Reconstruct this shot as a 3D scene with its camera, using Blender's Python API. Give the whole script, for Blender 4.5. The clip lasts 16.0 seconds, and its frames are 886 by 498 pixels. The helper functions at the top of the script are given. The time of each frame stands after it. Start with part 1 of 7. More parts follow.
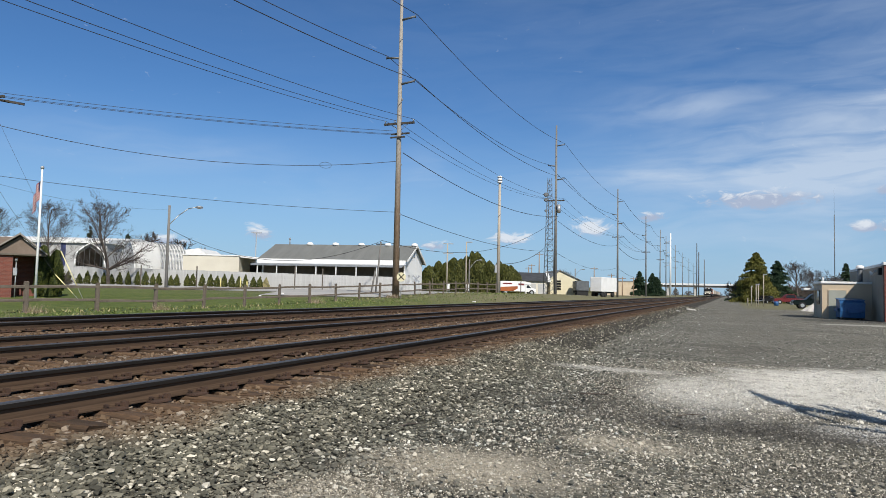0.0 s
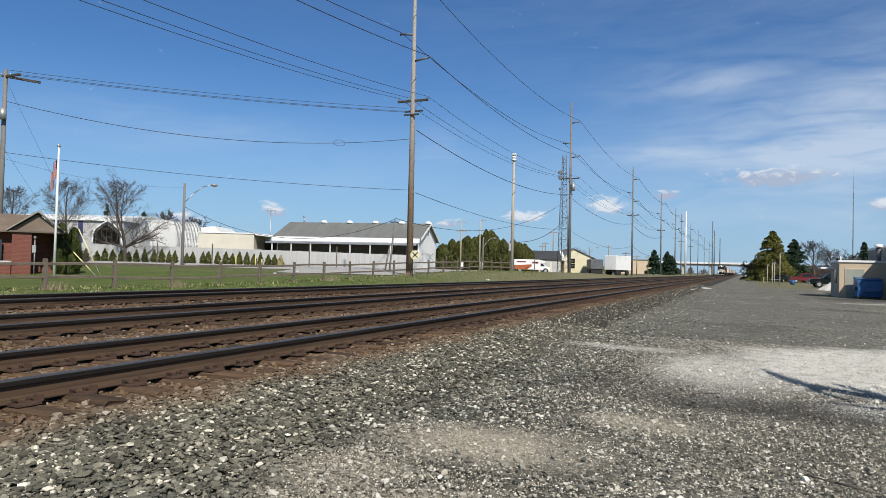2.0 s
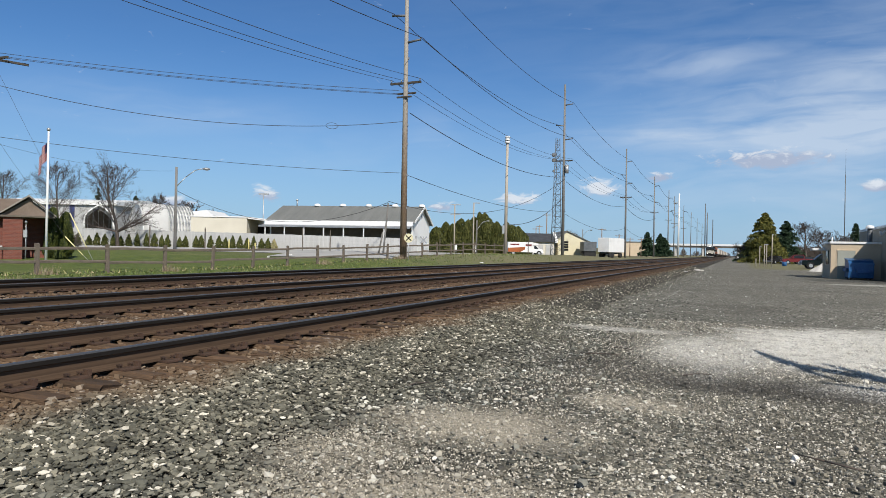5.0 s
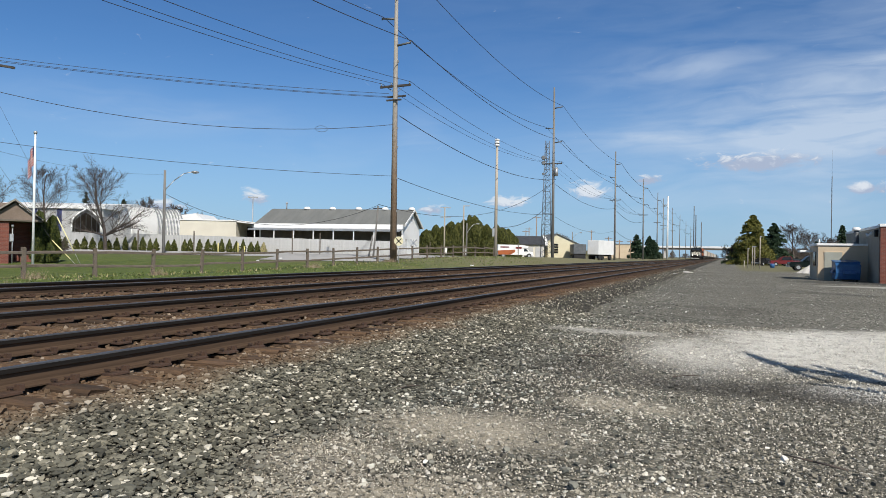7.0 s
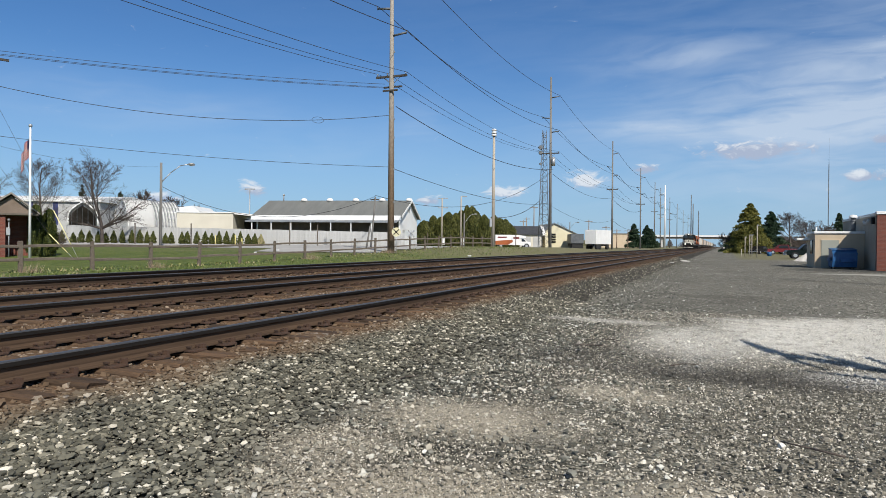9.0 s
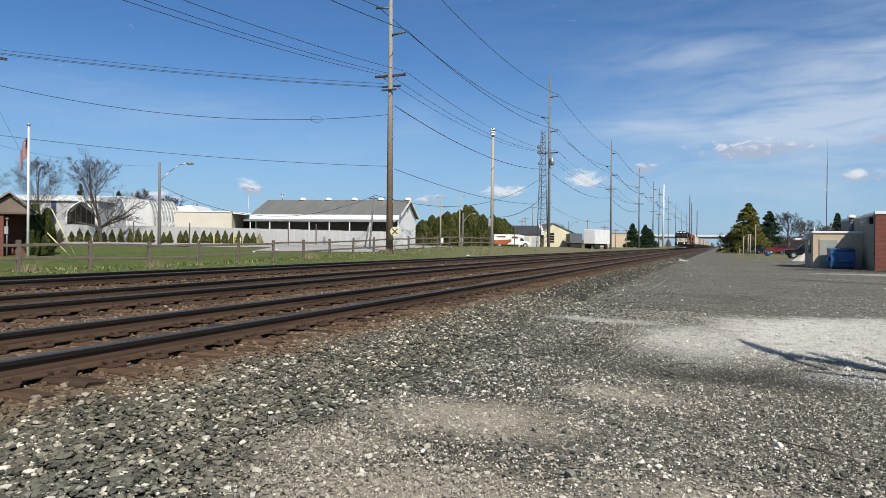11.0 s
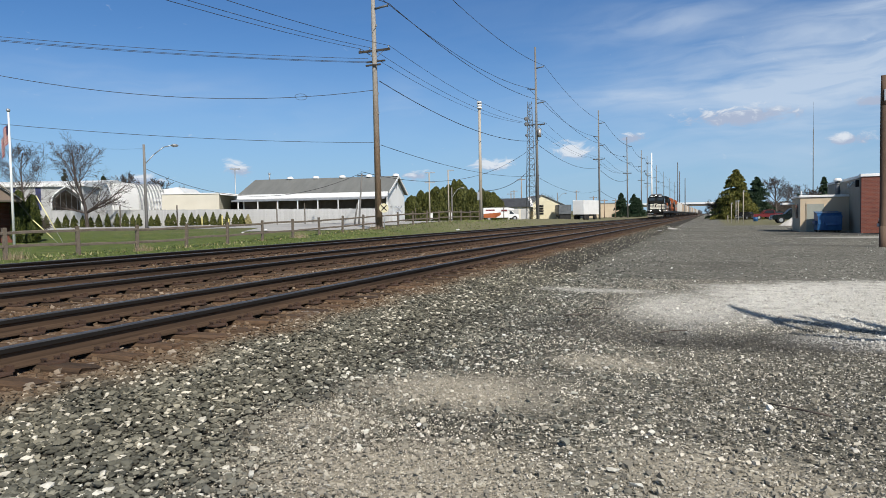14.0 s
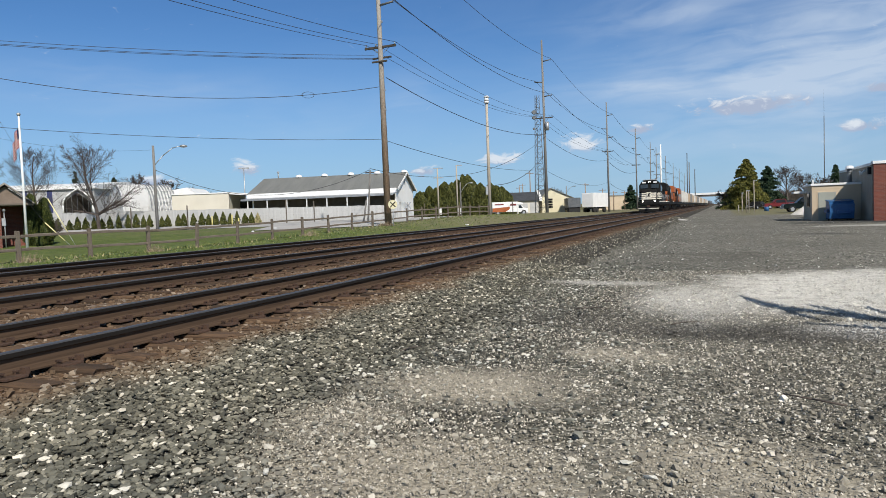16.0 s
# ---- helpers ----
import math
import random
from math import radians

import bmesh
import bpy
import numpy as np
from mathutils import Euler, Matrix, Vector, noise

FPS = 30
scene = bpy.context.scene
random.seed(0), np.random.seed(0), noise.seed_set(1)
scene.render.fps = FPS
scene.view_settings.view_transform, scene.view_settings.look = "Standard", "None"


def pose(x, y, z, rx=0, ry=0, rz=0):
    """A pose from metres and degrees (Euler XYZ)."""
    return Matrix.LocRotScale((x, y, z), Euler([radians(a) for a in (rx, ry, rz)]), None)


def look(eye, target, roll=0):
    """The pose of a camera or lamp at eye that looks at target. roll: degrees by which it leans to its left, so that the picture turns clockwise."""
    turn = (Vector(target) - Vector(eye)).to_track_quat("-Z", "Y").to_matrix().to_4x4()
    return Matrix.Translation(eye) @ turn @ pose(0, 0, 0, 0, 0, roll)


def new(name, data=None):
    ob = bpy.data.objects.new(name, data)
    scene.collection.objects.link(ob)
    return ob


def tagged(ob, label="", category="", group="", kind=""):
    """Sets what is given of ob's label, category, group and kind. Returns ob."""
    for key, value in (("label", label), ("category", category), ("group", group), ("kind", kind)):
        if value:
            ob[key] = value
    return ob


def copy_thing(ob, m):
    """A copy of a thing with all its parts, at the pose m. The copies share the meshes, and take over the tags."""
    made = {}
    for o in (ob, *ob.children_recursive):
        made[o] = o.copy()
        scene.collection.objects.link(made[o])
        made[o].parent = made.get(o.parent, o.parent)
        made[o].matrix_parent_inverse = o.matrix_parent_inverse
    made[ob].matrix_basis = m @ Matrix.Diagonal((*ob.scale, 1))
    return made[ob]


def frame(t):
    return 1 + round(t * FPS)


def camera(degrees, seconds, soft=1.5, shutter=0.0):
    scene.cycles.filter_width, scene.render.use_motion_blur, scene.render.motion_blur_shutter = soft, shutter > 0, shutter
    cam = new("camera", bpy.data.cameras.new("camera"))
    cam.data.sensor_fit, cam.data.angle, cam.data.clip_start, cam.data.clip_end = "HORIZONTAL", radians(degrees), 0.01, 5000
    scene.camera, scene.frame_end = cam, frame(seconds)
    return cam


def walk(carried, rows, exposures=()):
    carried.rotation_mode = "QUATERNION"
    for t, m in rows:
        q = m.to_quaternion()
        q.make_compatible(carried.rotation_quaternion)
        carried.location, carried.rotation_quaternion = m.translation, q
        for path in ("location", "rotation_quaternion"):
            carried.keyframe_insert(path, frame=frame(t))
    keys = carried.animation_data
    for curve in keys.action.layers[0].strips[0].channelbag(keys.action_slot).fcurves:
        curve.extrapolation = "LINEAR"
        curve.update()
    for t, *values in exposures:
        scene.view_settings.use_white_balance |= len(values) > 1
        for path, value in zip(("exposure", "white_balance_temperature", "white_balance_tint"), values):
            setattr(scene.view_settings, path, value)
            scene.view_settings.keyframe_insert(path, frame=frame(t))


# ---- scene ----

# ---- camera ----
EYE = Vector((0.0, 0.0, 1.30))
cam = camera(65.0, 16.0, soft=0.6)


def aim(yaw, pitch, roll):
    y, p = radians(yaw), radians(pitch)
    way = Vector((math.sin(y) * math.cos(p), math.cos(y) * math.cos(p), math.sin(p)))
    return look(EYE, EYE + way * 10, roll)


PATH = [
    (0.0, -22.256, 3.300, 1.309),
    (0.5, -22.510, 2.782, 1.337),
    (1.0, -22.799, 2.232, 1.503),
    (1.5, -23.113, 1.811, 1.570),
    (2.0, -23.346, 1.466, 1.436),
    (2.5, -23.539, 1.034, 1.234),
    (3.0, -23.647, 0.480, 0.926),
    (3.5, -23.573, 0.060, 0.849),
    (4.0, -23.352, -0.098, 0.917),
    (6.5, -22.082, 0.490, 1.247),
    (7.0, -21.981, 0.331, 1.020),
    (7.5, -21.929, 0.075, 0.841),
    (8.0, -21.875, -0.173, 0.727),
    (8.5, -21.806, -0.353, 0.674),
    (9.0, -21.773, -0.437, 0.609),
    (11.5, -21.570, -0.491, 0.729),
    (12.0, -21.444, -0.476, 0.767),
    (12.5, -21.376, -0.603, 0.622),
    (13.0, -21.277, -1.025, 0.220),
    (13.5, -21.109, -1.736, -0.389),
    (14.0, -20.849, -2.539, -1.034),
    (14.5, -20.709, -3.097, -1.602),
    (15.0, -20.759, -3.271, -1.936),
    (15.5, -21.051, -3.118, -2.075),
    (16.0, -21.651, -2.894, -2.095),
]
walk(cam, [(t, aim(y, p, r)) for t, y, p, r in PATH])

# ---- world, sun and exposure ----
SUN_AZ, SUN_EL = radians(138), radians(42)
sun_from = Vector((math.sin(SUN_AZ) * math.cos(SUN_EL), math.cos(SUN_AZ) * math.cos(SUN_EL), math.sin(SUN_EL)))
sun = new("sun", bpy.data.lights.new("sun", "SUN"))
sun.data.energy, sun.data.angle, sun.data.color = 4.9, radians(0.53), (1.0, 0.945, 0.855)
sun.matrix_world = look(sun_from * 100, (0, 0, 0))
scene.view_settings.exposure = 0.0


def build_world():
    w = bpy.data.worlds.new("sky")
    scene.world = w
    w.use_nodes = True
    nt = w.node_tree
    nt.nodes.clear()

    def n(kind, **kw):
        node = nt.nodes.new(kind)
        for k, v in kw.items():
            node.inputs[int(k[1:])].default_value = v
        return node

    def m(op, a, b=None, c=None):
        node = nt.nodes.new("ShaderNodeMath")
        node.operation = op
        for i, v in enumerate((a, b, c)):
            if v is None:
                continue
            if isinstance(v, (int, float)):
                node.inputs[i].default_value = v
            else:
                nt.links.new(v, node.inputs[i])
        return node.outputs[0]

    out = n("ShaderNodeOutputWorld")
    bg = n("ShaderNodeBackground")
    bg.inputs[1].default_value = 0.080
    sky = n("ShaderNodeTexSky")
    sky.sky_type, sky.sun_disc = "NISHITA", False
    sky.sun_elevation, sky.sun_rotation = SUN_EL, SUN_AZ
    sky.air_density, sky.dust_density, sky.ozone_density, sky.altitude = 1.0, 0.35, 2.2, 250
    tc = n("ShaderNodeTexCoord")
    sep = n("ShaderNodeSeparateXYZ")
    nt.links.new(tc.outputs["Generated"], sep.inputs[0])
    x, y, z = sep.outputs
    az = m("MULTIPLY", m("ARCTAN2", x, y), 57.2958)
    el = m("MULTIPLY", m("ARCSINE", z), 57.2958)

    def fbm(sx, sy, detail, rough, dx=0.0, skew=0.0):
        comb = n("ShaderNodeCombineXYZ")
        nt.links.new(m("ADD", m("MULTIPLY", az, sx), dx), comb.inputs[0])
        nt.links.new(m("ADD", m("MULTIPLY", el, sy), m("MULTIPLY", az, skew)), comb.inputs[1])
        tex = n("ShaderNodeTexNoise")
        tex.inputs["Scale"].default_value = 1.0
        tex.inputs["Detail"].default_value = detail
        tex.inputs["Roughness"].default_value = rough
        tex.inputs["Distortion"].default_value = 0.6
        nt.links.new(comb.outputs[0], tex.inputs["Vector"])
        return tex.outputs["Fac"]

    def bell(a, sa, e, se):
        da = m("DIVIDE", m("SUBTRACT", az, a), sa)
        de = m("DIVIDE", m("SUBTRACT", el, e), se)
        return m("POWER", 2.718, m("MULTIPLY", m("ADD", m("MULTIPLY", da, da), m("MULTIPLY", de, de)), -1.0))

    def ramp(v, lo, hi):
        node = n("ShaderNodeMapRange")
        node.interpolation_type = "SMOOTHSTEP"
        node.inputs[1].default_value, node.inputs[2].default_value = lo, hi
        nt.links.new(v, node.inputs[0])
        return node.outputs[0]

    # thin soft streaks of high cloud, drifting level
    warp = m("MULTIPLY", m("SUBTRACT", fbm(0.07, 0.20, 2.0, 0.45, 7.7), 0.5), 2.4)
    el_true = el
    el = m("ADD", el, warp)
    wisp = fbm(0.09, 0.55, 3.2, 0.5, 3.1, -0.03)
    fine = fbm(0.26, 1.2, 4.0, 0.55, 19.0, -0.05)
    bank = None
    for a, sa, e, se, k in ((-3.5, 5.5, 14.4, 1.0, 0.42), (4.0, 9.0, 12.1, 0.9, 0.42), (7.0, 11.0, 9.5, 1.5, 0.78), (-6.0, 4.5, 9.0, 0.6, 0.40),
                            (16.0, 9.0, 13.0, 4.0, 0.75), (5.0, 14.0, 6.6, 3.4, 0.42), (60.0, 55.0, 25.0, 22.0, 0.45), (170.0, 70.0, 35.0, 25.0, 0.35),
                            (-46.0, 9.0, 10.0, 1.4, 0.26), (-24.0, 2.2, 9.8, 2.0, 0.18), (-33.0, 6.0, 8.0, 1.6, 0.14)):
        b = m("MULTIPLY", bell(a, sa, e, se), k)
        bank = b if bank is None else m("ADD", bank, b)
    grain = m("ADD", m("ADD", m("MULTIPLY", ramp(wisp, 0.25, 0.75), 0.85), 0.08), m("MULTIPLY", ramp(fine, 0.25, 0.75), 0.42))
    high = m("MINIMUM", m("MULTIPLY", m("MULTIPLY", bank, grain), 0.80), 0.72)
    el = el_true
    # small heaped clouds near the horizon, grey below and bright on top
    puff = fbm(0.75, 1.5, 6.0, 0.62, 11.0)
    spots, lit = None, None
    for a, sa, e, se, bright in ((-10.1, 1.7, 5.3, 0.85, 1.0), (-16.6, 1.8, 4.35, 0.6, 0.9), (-23.0, 1.3, 3.6, 0.45, 0.4), (-37.0, 1.2, 4.2, 0.6, 0.5),
                                 (-44.0, 1.6, 3.3, 0.5, 0.4), (2.6, 4.2, 7.3, 0.80, 0.0), (9.4, 1.5, 5.1, 0.5, 0.2), (-5.6, 1.1, 6.0, 0.40, -0.4), (10.9, 1.1, 7.6, 0.45, -0.6),
                                 (40, 5, 7, 1.2, 0.4), (-80, 5, 6, 1.2, 0.4), (120, 6, 8, 1.4, 0.4), (-140, 6, 7, 1.4, 0.4)):
        b = bell(a, sa, e, se)
        g = m("MULTIPLY", b, m("ADD", m("DIVIDE", m("SUBTRACT", el, e), se), bright))
        spots = b if spots is None else m("MAXIMUM", spots, b)
        lit = g if lit is None else m("ADD", lit, g)
    heap = ramp(m("ADD", m("MULTIPLY", spots, 0.52), m("MULTIPLY", puff, 1.10)), 0.72, 1.02)
    mix = n("ShaderNodeMix")
    mix.data_type = "RGBA"
    nt.links.new(m("MULTIPLY", heap, 0.9), mix.inputs[0])
    veil = n("ShaderNodeMix")
    veil.data_type = "RGBA"
    nt.links.new(high, veil.inputs[0])
    veil.inputs[7].default_value = (7.5, 8.7, 10.3, 1)
    # deep blue low down, paler and dimmer overhead
    zenith = n("ShaderNodeMix")
    zenith.data_type = "RGBA"
    nt.links.new(ramp(el, 20.0, 50.0), zenith.inputs[0])
    zenith.inputs[6].default_value, zenith.inputs[7].default_value = (0.52, 0.86, 1.22, 1), (0.70, 0.58, 0.44, 1)
    tint = n("ShaderNodeMix")
    tint.data_type, tint.blend_type = "RGBA", "MULTIPLY"
    tint.inputs[0].default_value = 1.0
    nt.links.new(zenith.outputs[2], tint.inputs[7])
    nt.links.new(sky.outputs[0], tint.inputs[6])
    low = n("ShaderNodeMix")
    low.data_type = "RGBA"
    nt.links.new(m("MULTIPLY", ramp(el, 16.0, -2.0), 0.75), low.inputs[0])
    nt.links.new(tint.outputs[2], low.inputs[6])
    low.inputs[7].default_value = (4.5, 6.6, 9.2, 1)
    nt.links.new(low.outputs[2], veil.inputs[6])
    nt.links.new(veil.outputs[2], mix.inputs[6])
    tone = n("ShaderNodeMix")
    tone.data_type = "RGBA"
    nt.links.new(ramp(m("ADD", m("MULTIPLY", lit, 0.55), m("MULTIPLY", puff, 1.6)), 0.80, 1.22), tone.inputs[0])
    tone.inputs[6].default_value, tone.inputs[7].default_value = (5.2, 6.0, 7.8, 1), (9.4, 10.0, 10.8, 1)
    nt.links.new(tone.outputs[2], mix.inputs[7])
    nt.links.new(mix.outputs[2], bg.inputs[0])
    nt.links.new(bg.outputs[0], out.inputs[0])


build_world()


# ---- mesh helpers ----
def box(bm, x0, x1, y0, y1, z0, z1, m=None):
    vs = [bm.verts.new((x, y, z)) for z in (z0, z1) for x, y in ((x0, y0), (x1, y0), (x1, y1), (x0, y1))]
    if m is not None:
        for v in vs:
            v.co = m @ v.co
    for f in ((3, 2, 1, 0), (4, 5, 6, 7), (0, 1, 5, 4), (1, 2, 6, 5), (2, 3, 7, 6), (3, 0, 4, 7)):
        bm.faces.new([vs[i] for i in f])
    return vs


def soft_box(bm, x0, x1, y0, y1, z0, z1, r=0.02, seg=1, m=None):
    tmp = bmesh.new()
    box(tmp, x0, x1, y0, y1, z0, z1)
    bmesh.ops.bevel(tmp, geom=tmp.edges[:], offset=r, segments=seg, affect="EDGES", profile=0.5)
    if m is not None:
        bmesh.ops.transform(tmp, matrix=m, verts=tmp.verts)
    me = bpy.data.meshes.new("tmp")
    tmp.to_mesh(me)
    tmp.free()
    bm.from_mesh(me)
    bpy.data.meshes.remove(me)


def rod(bm, p0, p1, r0, r1=None, n=10, caps=True):
    r1 = r0 if r1 is None else r1
    p0, p1 = Vector(p0), Vector(p1)
    q = (p1 - p0).to_track_quat("Z", "Y")
    a = [bm.verts.new(p0 + q @ Vector((math.cos(i * math.tau / n) * r0, math.sin(i * math.tau / n) * r0, 0))) for i in range(n)]
    b = [bm.verts.new(p1 + q @ Vector((math.cos(i * math.tau / n) * r1, math.sin(i * math.tau / n) * r1, 0))) for i in range(n)]
    for i in range(n):
        f = bm.faces.new((a[i], a[(i + 1) % n], b[(i + 1) % n], b[i]))
        f.smooth = True
    if caps:
        bm.faces.new(a[::-1])
        bm.faces.new(b)


def prism(bm, outline, axis, lo, hi, m=None):
    """An outline of (a, b) pairs pushed along an axis: 'x' takes (y, z), 'y' takes (x, z), 'z' takes (x, y)."""
    def at(a, b, t):
        v = Vector((t, a, b) if axis == "x" else (a, t, b) if axis == "y" else (a, b, t))
        return m @ v if m is not None else v
    lov = [bm.verts.new(at(a, b, lo)) for a, b in outline]
    hiv = [bm.verts.new(at(a, b, hi)) for a, b in outline]
    k = len(outline)
    for i in range(k):
        bm.faces.new((lov[i], lov[(i + 1) % k], hiv[(i + 1) % k], hiv[i]))
    bm.faces.new(lov[::-1])
    bm.faces.new(hiv)
    bmesh.ops.recalc_face_normals(bm, faces=bm.faces[:])


def ball(bm, c, r, seg=10, rings=7, sz=1.0):
    bmesh.ops.create_uvsphere(bm, u_segments=seg, v_segments=rings, radius=r, matrix=Matrix.Translation(c) @ Matrix.Diagonal((1, 1, sz, 1)))


def mesh_of(name, bm, material):
    me = bpy.data.meshes.new(name)
    bm.to_mesh(me)
    bm.free()
    me.materials.append(material)
    return me


def part(name, bm, material, parent=None, label=""):
    ob = new(name, bm if isinstance(bm, bpy.types.Mesh) else mesh_of(name, bm, material))
    ob.parent = parent
    return tagged(ob, label)


def thing(name, m, label, category, group="", kind=""):
    ob = new(name)
    ob.empty_display_size = 0.2
    ob.matrix_world = m
    return tagged(ob, label, category, group, kind)


def raw(name, verts, faces, material, smooth=False):
    """A mesh from numpy arrays; all faces have as many corners as faces.shape[1]."""
    me = bpy.data.meshes.new(name)
    n, k = faces.shape
    me.vertices.add(len(verts))
    me.vertices.foreach_set("co", np.asarray(verts, np.float32).ravel())
    me.loops.add(n * k)
    me.loops.foreach_set("vertex_index", faces.astype(np.int32).ravel())
    me.polygons.add(n)
    me.polygons.foreach_set("loop_start", np.arange(0, n * k, k, dtype=np.int32))
    me.polygons.foreach_set("loop_total", np.full(n, k, np.int32))
    me.polygons.foreach_set("use_smooth", np.full(n, smooth, bool))
    me.update(calc_edges=True)
    me.validate()
    me.materials.append(material)
    return me


# The street grid across the tracks is turned against the line.
TURN = 23.573
TS, TC = math.sin(radians(TURN)), math.cos(radians(TURN))


def spot(u, w, z=0.0):
    return Vector((u * TC - w * TS, u * TS + w * TC, z))


def smooth01(v):
    v = np.clip(v, 0, 1)
    return v * v * (3 - 2 * v)


def lie(x, y):
    """Height of the land."""
    x, y = np.asarray(x, float), np.asarray(y, float)
    d = -TS * x + TC * y
    g = 0.12 + 0.86 * smooth01((d - 30) / 40) - 0.55 * smooth01((d - 88) / 50)
    return g * smooth01((-15.2 - x) / 5.0)


def stand(u, w, turn=0.0, dz=0.0):
    p = spot(u, w)
    return pose(p.x, p.y, float(lie(p.x, p.y)) + dz, 0, 0, TURN + turn)


def here(x, y, rz=0.0, dz=0.0):
    return pose(x, y, float(lie(x, y)) + dz, 0, 0, rz)


# ---- materials ----
class Nodes:
    def __init__(self, name):
        self.mat = bpy.data.materials.new(name)
        self.mat.use_nodes = True
        self.nt = self.mat.node_tree
        self.bsdf = self.nt.nodes["Principled BSDF"]
        self.pos = self.nt.nodes.new("ShaderNodeNewGeometry").outputs["Position"]
        self.obj = self.nt.nodes.new("ShaderNodeTexCoord").outputs["Object"]

    def link(self, a, b):
        self.nt.links.new(a, b)

    def noise(self, scale, vec=None, detail=4.0, rough=0.55, dist=0.0, stretch=None):
        t = self.nt.nodes.new("ShaderNodeTexNoise")
        t.inputs["Scale"].default_value, t.inputs["Detail"].default_value = scale, detail
        t.inputs["Roughness"].default_value, t.inputs["Distortion"].default_value = rough, dist
        self.link(self.scaled(vec if vec is not None else self.obj, stretch), t.inputs["Vector"])
        return t.outputs["Fac"]

    def scaled(self, vec, stretch):
        if stretch is None:
            return vec
        mp = self.nt.nodes.new("ShaderNodeMapping")
        mp.inputs["Scale"].default_value = stretch
        self.link(vec, mp.inputs["Vector"])
        return mp.outputs[0]

    def cells(self, scale, vec=None, feature="F1", stretch=None):
        t = self.nt.nodes.new("ShaderNodeTexVoronoi")
        t.feature = feature
        t.inputs["Scale"].default_value = scale
        self.link(self.scaled(vec if vec is not None else self.obj, stretch), t.inputs["Vector"])
        return t

    def ramp(self, v, stops):
        r = self.nt.nodes.new("ShaderNodeValToRGB")
        e = r.color_ramp.elements
        while len(e) < len(stops):
            e.new(0.5)
        for el, (p, c) in zip(e, stops):
            el.position = p
            el.color = (*(c if isinstance(c, (tuple, list)) else (c, c, c)), 1)
        self.link(v, r.inputs[0])
        return r.outputs[0]

    def mix(self, f, a, b, mode="MIX"):
        m = self.nt.nodes.new("ShaderNodeMix")
        m.data_type, m.blend_type = "RGBA", mode
        for i, v in ((0, f), (6, a), (7, b)):
            if isinstance(v, (int, float)):
                m.inputs[i].default_value = v
            elif isinstance(v, (tuple, list)):
                m.inputs[i].default_value = (*v, 1)
            else:
                self.link(v, m.inputs[i])
        return m.outputs[2]

    def math(self, op, a, b=0.0, c=0.0):
        m = self.nt.nodes.new("ShaderNodeMath")
        m.operation = op
        for i, v in enumerate((a, b, c)):
            if isinstance(v, (int, float)):
                m.inputs[i].default_value = v
            else:
                self.link(v, m.inputs[i])
        return m.outputs[0]

    def step(self, v, lo, hi):
        r = self.nt.nodes.new("ShaderNodeMapRange")
        r.interpolation_type = "SMOOTHSTEP"
        r.inputs[1].default_value, r.inputs[2].default_value = lo, hi
        self.link(v, r.inputs[0])
        return r.outputs[0]

    def random(self, island=False):
        if island:
            return self.nt.nodes.new("ShaderNodeNewGeometry").outputs["Random Per Island"]
        return self.nt.nodes.new("ShaderNodeObjectInfo").outputs["Random"]

    def bump(self, h, strength=0.4, dist=0.02):
        b = self.nt.nodes.new("ShaderNodeBump")
        b.inputs["Strength"].default_value, b.inputs["Distance"].default_value = strength, dist
        self.link(h, b.inputs["Height"])
        self.link(b.outputs[0], self.bsdf.inputs["Normal"])

    def done(self, color, rough=0.8, metal=0.0, spec=0.5):
        for key, v in (("Base Color", color), ("Roughness", rough), ("Metallic", metal), ("Specular IOR Level", spec)):
            if isinstance(v, (int, float)):
                self.bsdf.inputs[key].default_value = v
            elif isinstance(v, (tuple, list)):
                self.bsdf.inputs[key].default_value = (*v, 1)
            else:
                self.link(v, self.bsdf.inputs[key])
        return self.mat


def plain(name, a, b, rough=0.7, metal=0.0, big=1.5, fine=30.0, bump=0.15, stretch=None, spec=0.5, vary=0.0, island=False):
    """Two near colours mixed by a broad and a fine noise."""
    k = Nodes(name)
    f1, f2 = k.noise(big, stretch=stretch), k.noise(fine, stretch=stretch, detail=3)
    f = k.math("ADD", k.math("MULTIPLY", f1, 0.6), k.math("MULTIPLY", f2, 0.4))
    col = k.mix(k.step(f, 0.3, 0.7), a, b)
    if vary:
        r = k.random(island)
        col = k.mix(1.0, col, k.ramp(r, ((0.0, 1 - vary), (1.0, 1.0))), "MULTIPLY")
    k.bump(f2, bump, 0.01)
    return k.done(col, rough, metal, spec)


def leafy(name, a, b, c, fine=3.0):
    k = Nodes(name)
    r = k.random(True)
    col = k.ramp(r, ((0.0, a), (0.55, b), (1.0, c)))
    k.bsdf.inputs["Subsurface Weight"].default_value = 0.0
    return k.done(col, 0.6, 0.0, 0.25)


M = {}


